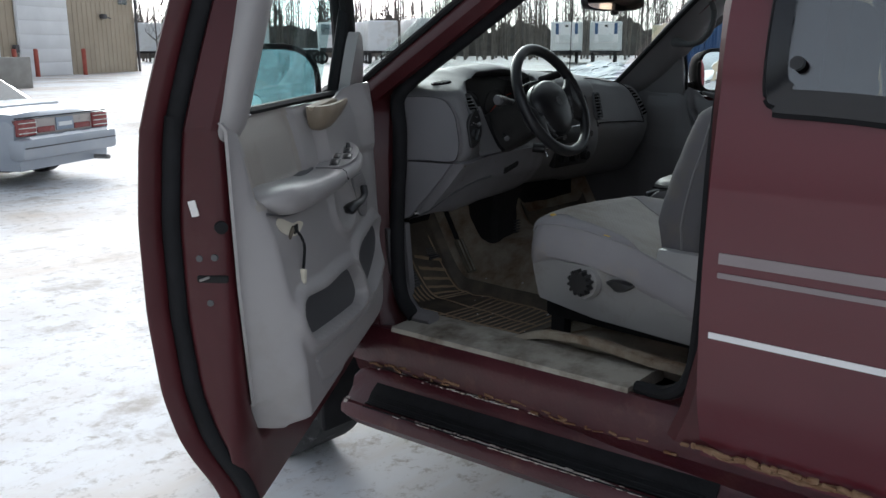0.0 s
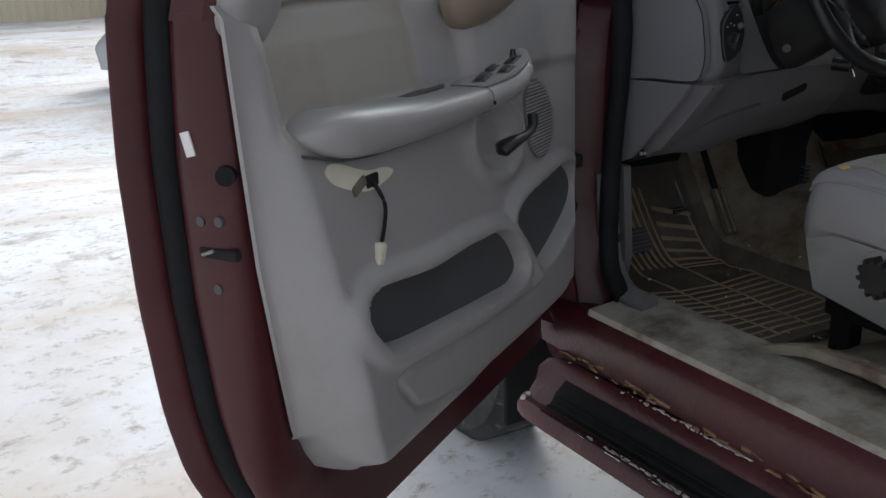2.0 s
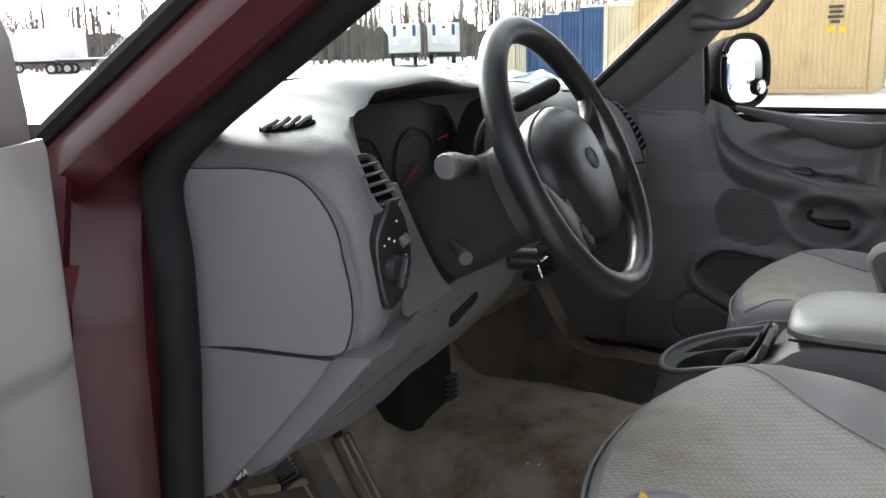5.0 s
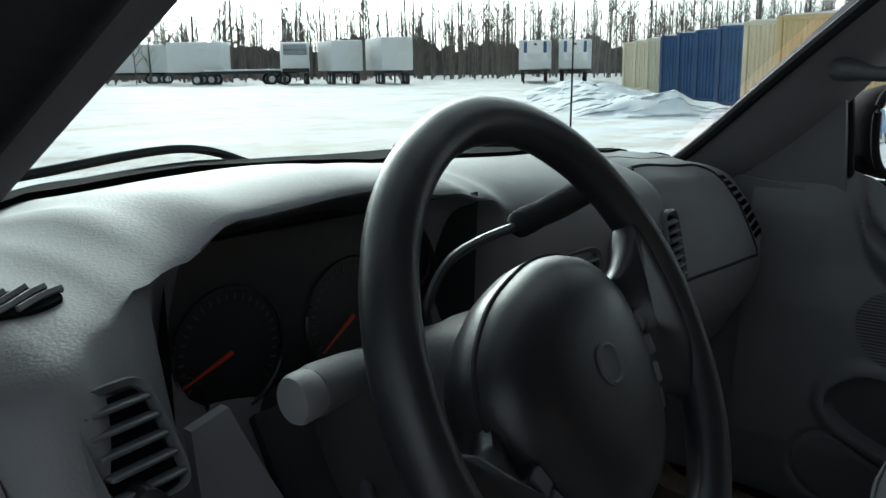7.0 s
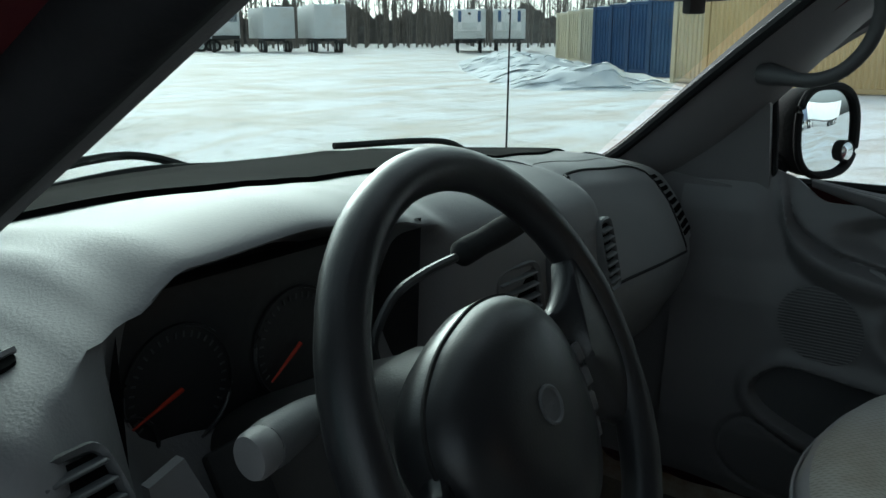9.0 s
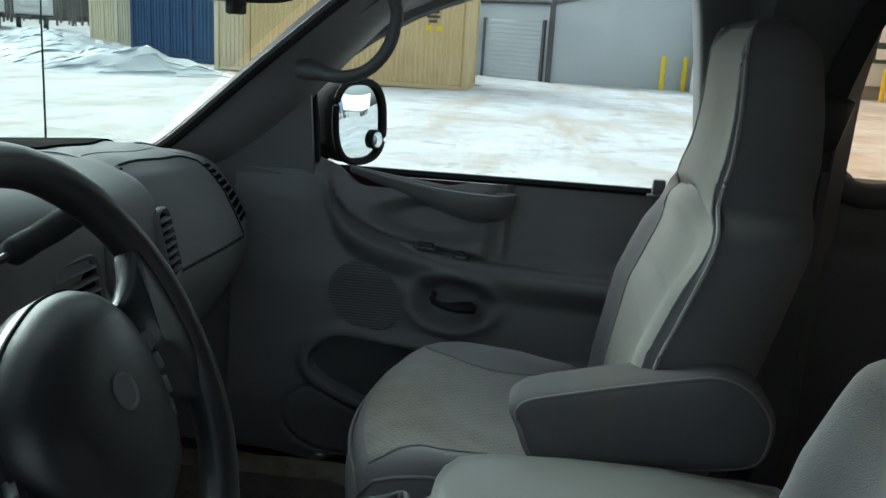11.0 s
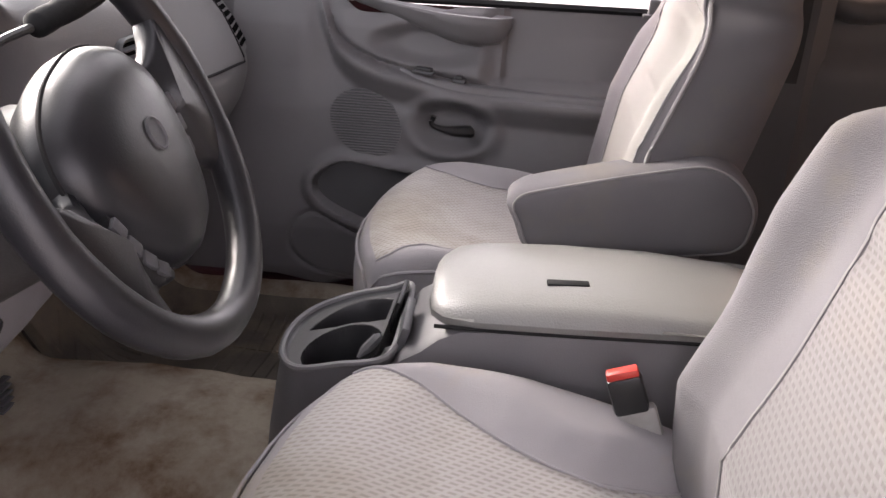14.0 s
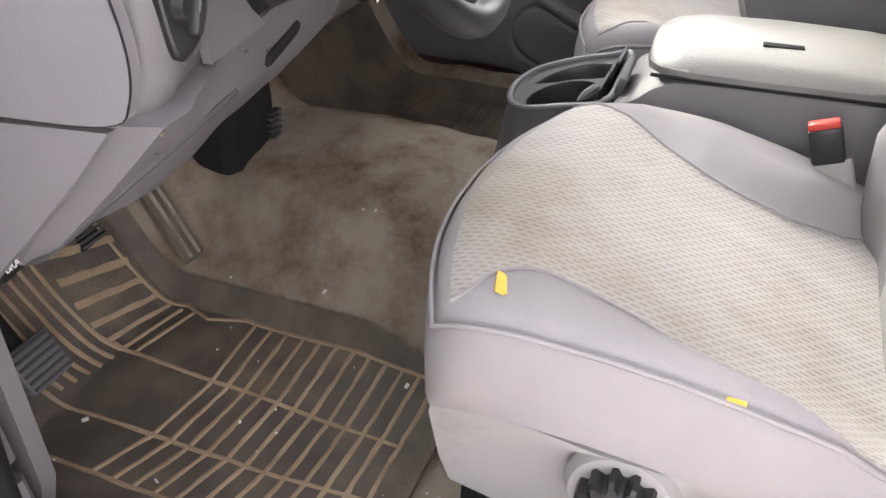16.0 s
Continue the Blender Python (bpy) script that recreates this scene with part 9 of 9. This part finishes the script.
# ---- centre console ----
def console():
    t = thing("centre_console", "grey plastic centre console with cup holder and padded lid", "console")
    hw = 0.105
    bm = bmesh.new()
    rings = []
    for y, zt, w in ((0.665, 0.735, 0.070), (0.660, 0.74, 0.080), (0.64, 0.740, 0.085), (0.60, 0.735, 0.085), (0.560, 0.74, 0.085), (0.548, 0.80, 0.10), (0.535, 0.905, hw), (0.515, 0.934, hw), (0.490, 0.950, hw), (0.470, 0.968, hw), (0.445, 0.980, hw), (0.40, 0.984, hw), (0.25, 0.990, hw), (0.12, 0.992, hw), (0.06, 0.975, hw)):
        rings.append([(-w, y, 0.70), (-w, y, zt - 0.02), (-w + 0.004, y, zt - 0.006), (-w + 0.014, y, zt), (w - 0.014, y, zt), (w - 0.004, y, zt - 0.006), (w, y, zt - 0.02), (w, y, 0.70)])
    loft(bm, rings)
    part("body", bm, PANEL_P, t, "grey moulded console body")
    # front bowl with a sloping rim, a cup hole, a crescent slot and a card slot
    ring = round_poly([(-0.106, 0.590), (-0.102, 0.635), (-0.074, 0.664), (-0.025, 0.680), (0.03, 0.680), (0.076, 0.660), (0.100, 0.615), (0.103, 0.565), (0.100, 0.530), (-0.02, 0.524), (-0.105, 0.530)], 64)
    rz = lambda b: 0.907 + 0.27 * (0.631 - b)
    bw = bmesh.new()
    loft(bw, [[(a * k, 0.59 + (b - 0.59) * k + d, (rz(b) - 0.004 if z > 0.89 else z)) for a, b in ring] for z, k, d in ((0.66, 1.03, 0.03), (0.78, 1.01, 0.018), (0.86, 1.0, 0.006), (0.899, 1.0, 0.0))], cap=False)
    part("front_wall", bw, PANEL_P, t, "rounded grey console front")

    def well(u, v):
        x, y = -0.112 + 0.224 * u, 0.518 + 0.168 * v
        cup = math.hypot((x + 0.048) / 0.058, (y - 0.597) / 0.050)
        notch = math.hypot((x + 0.075) / 0.034, (y - 0.553) / 0.016)
        cres = math.hypot((x + 0.03) / 0.125, (y - 0.585) / 0.083)
        far = max(1.12 - cup, cres - 0.92, (0.012 - x) / 0.05, (0.552 - y) / 0.02)
        d = inside(ring, x, y)
        z = rz(y) - 0.006 * sm(-0.002, -0.010, d)
        z -= 0.090 * sm(1.0, 0.90, cup) + 0.012 * sm(1.0, 0.5, notch) * sm(0.95, 1.05, cup)
        z -= 0.055 * sm(0.0, -0.12, far) * sm(-0.006, -0.014, d)
        z -= 0.050 * sm(0.547, 0.543, y) * sm(0.530, 0.534, y) * sm(-0.066, -0.060, x) * sm(0.092, 0.086, x)
        return Vector((x, y, z))
    tr = part("cup_tray", sheet(well, 130, 110, back=lambda p: p - Vector((0, 0, 0.004)), pick=lambda u, v: inside(ring, -0.112 + 0.224 * u, 0.518 + 0.168 * v) < 0.0), mat("tray_plastic", (0.026, 0.026, 0.028), (0.036, 0.036, 0.038), scale=8, rough=0.45, bump=0.08, bscale=400), t, "dark moulded cup holder tray")
    part("tray_rim", tube(bmesh.new(), [(a * 0.99, 0.60 + (b - 0.60) * 0.99, rz(b) - 0.001) for a, b in ring], 0.0048, 8, closed=True), PANEL_P, tr, "grey rim")
    part("cup_lip", tube(bmesh.new(), curve([(-0.098, 0.566, rz(0.566) + 0.001), (-0.072, 0.553, rz(0.553) + 0.005), (-0.045, 0.549, rz(0.549) + 0.001)], 12), [0.002, 0.004, 0.006, 0.007, 0.007, 0.007, 0.007, 0.007, 0.007, 0.006, 0.004, 0.002], 8), PANEL_D, tr)
    part("divider", box(bmesh.new(), (0.048, 0.541, 0.925), (0.075, 0.006, 0.05), 0.003, pose(0, 0, 0, 14, 0, 0)), BLACKP, t)
    part("coin_slot", box(bmesh.new(), (-0.035, 0.520, 0.940), (0.088, 0.011, 0.042), 0.003, pose(0, 0, 0, 18, 0, 4)), PANEL_D, t, "upright grey card holder")
    bm = bmesh.new()
    rings = []
    for y, k, zz in ((0.487, 0.50, 0.996), (0.482, 0.76, 0.999), (0.466, 0.93, 1.004), (0.43, 1.0, 1.009), (0.33, 1.0, 1.015), (0.22, 1.0, 1.016), (0.12, 0.99, 1.009), (0.075, 0.93, 1.001), (0.06, 0.7, 0.995)):
        w, zl = 0.108 * k, 0.984 + 0.010 * sm(0.45, 0.10, y)
        rings.append([(-w, y, zl), (-w - 0.003, y, zl + 0.010), (-w - 0.001, y, zz - 0.012), (-w + 0.006, y, zz - 0.003), (-w + 0.018, y, zz + 0.001), (-w * 0.6, y, zz + 0.006), (0, y, zz + 0.009), (w * 0.6, y, zz + 0.006), (w - 0.018, y, zz + 0.001), (w - 0.006, y, zz - 0.003), (w + 0.001, y, zz - 0.012), (w + 0.003, y, zl + 0.010), (w, y, zl)])
    loft(bm, rings)
    lid = part("lid", bm, mat("console_lid_vinyl", (0.19, 0.187, 0.18), (0.22, 0.216, 0.208), scale=5, rough=0.38, bump=0.2, bscale=400), t, "padded grey vinyl lid")
    part("lid_slot", box(bmesh.new(), (-0.043, 0.325, 1.0215), (0.013, 0.050, 0.005), 0.0015, pose(0, 0, 0, 0, -3, 6)), BLACKM, lid)
    bm = bmesh.new()
    tube(bm, [(-0.1075, y, 0.9835 + 0.010 * sm(0.45, 0.10, y)) for y in (0.475, 0.4, 0.3, 0.2, 0.08)], 0.0025, 5)
    part("lid_gap", bm, BLACKM, t)


console()


def buckle():
    t = thing("seat_belt_buckle", "black seat belt buckle with a red release button", "seat belt buckle")
    m = pose(-0.162, 0.256, 0.953, -20, 0, 0)
    ob = part("body", box(bmesh.new(), (0, 0, 0), (0.020, 0.038, 0.046), 0.005), BLACKP, t)
    ob.matrix_local = m
    part("button", box(bmesh.new(), (0, 0, 0.025), (0.015, 0.035, 0.011), 0.003), RED, ob, "red release button")
    ob2 = part("stalk", box(bmesh.new(), (0, -0.004, -0.078), (0.017, 0.044, 0.120), 0.006), SEATPL, t, "grey plastic stalk")
    ob2.matrix_local = m


buckle()


def belts():
    t = thing("seat_belt", "black seat belt hanging from the pillar", "seat belt")
    bm = bmesh.new()
    pts = curve([(0.668, -0.162, 1.66), (0.713, -0.133, 1.553), (0.742, -0.112, 1.457), (0.752, -0.104, 1.383), (0.758, -0.104, 1.31)], 20)
    loft(bm, [[p + Vector((0.002, 0.024, 0)), p + Vector((-0.002, 0.024, 0)), p + Vector((-0.002, -0.024, 0)), p + Vector((0.002, -0.024, 0))] for p in pts])
    part("webbing", bm, BELT, t)
    part("guide", box(bmesh.new(), (0.752, -0.106, 1.405), (0.03, 0.075, 0.10), 0.012, pose(0, 0, 0, 14, 0, 0)), BLACKP, t)
    part("anchor", box(bmesh.new(), (0.672, -0.165, 1.655), (0.03, 0.06, 0.05), 0.012), BLACKP, t)
    bm = bmesh.new()
    pts = curve([(0.77, -0.095, 1.33), (0.79, -0.10, 1.15), (0.80, -0.09, 0.9), (0.79, -0.06, 0.66)], 20)
    loft(bm, [[p + Vector((0.002, 0.024, 0)), p + Vector((-0.002, 0.024, 0)), p + Vector((-0.002, -0.024, 0)), p + Vector((0.002, -0.024, 0))] for p in pts])
    part("webbing", bm, BELT, t)


belts()


# ---- mats, pedals, litter ----
def floor_mat(x0, x1, y0, y1, label, seed):
    """A ribbed rubber mat: rim, cross panels and rows of ribs."""
    t = thing("floor_mat", label, "floor mat", group="floor mats")

    def warp(u, v):
        x, y = x0 + (x1 - x0) * u, y0 + (y1 - y0) * v
        k = max(0.0, (0.25 - v)) * 0.2
        return x + k * (0.5 - u), y

    def f(u, v):
        x, y = warp(u, v)
        return Vector((x, y, floor_z(x, y) + 0.019 + 0.004 * sm(0.035, 0.02, min(u, v, 1 - u, 1 - v)) + 0.005 * noise.noise((x * 7, y * 7, seed))))
    NU, NV = 90, 130
    part("base", sheet(f, NU, NV, back=lambda p: p - Vector((0, 0, 0.012)), ), MATRUB, t, "black rubber caked with dry mud")
    # low ridges caked with dirt, in fields: cross bars near the seat, long bars on the toe slope
    W, Lh = x1 - x0, y1 - y0
    # x0 + q: three long ridges over the rib field, the smooth heel pad beyond it, then the toe slope
    e0, e1, e2, e3 = 0.065, 0.065 + 0.245 * (W - 0.09), 0.065 + 0.56 * (W - 0.09), W - 0.025
    r0, r1, r2 = 0.045, 0.352, Lh - 0.05
    bars = [((e0, r0), (e0, r1 + 0.12)), ((e1, r0), (e1, r1 + 0.17)), ((e2, r0), (e2 + 0.02, r1 + 0.16)), ((e3, r0), (e3, r1 + 0.02))]
    for k in range(12):
        y = r0 + (r1 - r0) * k / 11
        bend = 0.030 * k / 11
        bars += [((e0, y + bend), (e1, y)), ((e1, y), (e2, y - 0.4 * bend)), ((e2, y - 0.4 * bend), (e3, y))]
    bars += [((e3, r1 + 0.02), (e3 - 0.018, r1 + 0.075)), ((e3 - 0.018, r1 + 0.075), (e3, r1 + 0.12)), ((e3, r1 + 0.12), (e3 - 0.03, r2)), ((e0, r1 + 0.12), (e0 + 0.02, r1 + 0.15)), ((e0 + 0.02, r1 + 0.15), (e0 + 0.01, r2))]
    bars += [((e1 + 0.021 * k, r1 + 0.165 - 0.004 * k), (e1 + 0.021 * k - 0.03, r2)) for k in range(7)]
    bars += [((e2 + 0.015, r1 + 0.125 + 0.022 * k), (e3 - 0.012, r1 + 0.105 + 0.022 * k)) for k in range(int((r2 - r1 - 0.13) / 0.022))]
    bars += [((e0 + 0.02, r1 + 0.16 + 0.026 * k), (e1 - 0.02, r1 + 0.185 + 0.026 * k)) for k in range(4)]
    bm = bmesh.new()
    for n, (a, b) in enumerate(bars):
        k = max(4, int(math.dist(a, b) / 0.02))
        d = (Vector(b) - Vector(a)).normalized()
        side = Vector((-d.y, d.x))
        rings = []
        for i in range(k + 1):
            p = Vector(a).lerp(Vector(b), i / k) + side * 0.0016 * noise.noise((n * 3.1, i * 0.6, seed))
            wd = 0.0031 * (1 + 0.45 * noise.noise((n * 1.7, i * 0.9, seed + 4)))
            rings.append([f((p.x + side.x * o * wd) / W, (p.y + side.y * o * wd) / Lh) + Vector((0, 0, h)) for o, h in ((-1.3, -0.001), (-0.6, 0.0026), (0.6, 0.0026), (1.3, -0.001))])
        loft(bm, rings)
    part("rib", bm, MATRIB if x0 < 0 else MATRUB, t, "ridges caked with tan dirt" if x0 < 0 else "muddy ridges")["kind"] = "stuff"


floor_mat(-0.690, -0.262, 0.632, 1.32, "muddy ribbed black rubber mat on the driver floor", 1)
floor_mat(0.24, 0.70, 0.62, 1.27, "muddy ribbed black rubber mat on the passenger floor", 5)


def pedals():
    for x, y, z, w, h, label in ((-0.572, 1.118, 0.655, 0.072, 0.062, "worn grey brake pedal with a ribbed rubber pad"), (-0.33, 1.245, 0.68, 0.06, 0.05, "dark pedal with a ribbed rubber pad")):
        t = thing("pedal", label, "pedal")
        pd = part("pad", box(bmesh.new(), (0, 0, 0), (w, 0.018, h), 0.006), PANEL_P if w > 0.07 else BLACKM, t)
        pd.matrix_local = pose(x, y, z, -38, 0, 0)
        for k in range(6):
            part("rib", box(bmesh.new(), (0, -0.011, -h * 0.4 + h * 0.16 * k), (w * 0.86, 0.005, 0.004), 0.001, None, 1), PANEL_D, pd)
        part("arm", tube(bmesh.new(), curve([(x, y + 0.02, z), (x, y + 0.08, z + 0.10), (x, y + 0.10, z + 0.25)], 12), 0.012, 8), BLACKM, t)
    t = thing("accelerator_pedal", "long worn accelerator pedal", "pedal")
    ob = part("pad", box(bmesh.new(), (0, 0, 0), (0.040, 0.014, 0.135), 0.005), WOODP, t)
    ob.matrix_local = pose(-0.247, 1.150, 0.675, -35, 0, -6)
    part("rib", box(bmesh.new(), (0.010, -0.008, 0), (0.006, 0.006, 0.125), 0.002), SILLPL, ob)
    part("rib", box(bmesh.new(), (-0.008, -0.008, 0), (0.006, 0.006, 0.125), 0.002), SILLPL, ob)
    part("arm", tube(bmesh.new(), [(-0.245, 1.19, 0.73), (-0.235, 1.27, 0.85), (-0.23, 1.30, 0.98)], 0.009, 8), BLACKM, t)
    rng = random.Random(12)
    lit = thing("litter", "scraps of pale paper and grit on the mat", "litter", kind="stuff")
    bm = bmesh.new()
    for k in range(34):
        x, y = rng.uniform(-0.72, -0.14), rng.uniform(0.35, 1.12)
        w = rng.choice((0.002, 0.003, 0.004, 0.005, 0.009))
        box(bm, (x, y, floor_z(x, y) + 0.026), (w, w * rng.uniform(0.3, 1.0), 0.003), 0.0008, pose(0, 0, 0, rng.uniform(-20, 20), rng.uniform(-20, 20), rng.uniform(0, 180)), 1)
    part("scraps", bm, STICKER, lit)
    c = thing("crumpled_tissue", "small crumpled white scrap on the carpet", "litter")
    bm = bmesh.new()
    bmesh.ops.create_icosphere(bm, subdivisions=2, radius=0.006, matrix=Matrix.Translation((-0.703, 0.346, floor_z(-0.703, 0.346) + 0.012)))
    for v in bm.verts:
        v.co += Vector((rng.uniform(-0.002, 0.002), rng.uniform(-0.002, 0.002), rng.uniform(-0.002, 0.002)))
    part("scrap", bm, STICKER, c)


pedals()
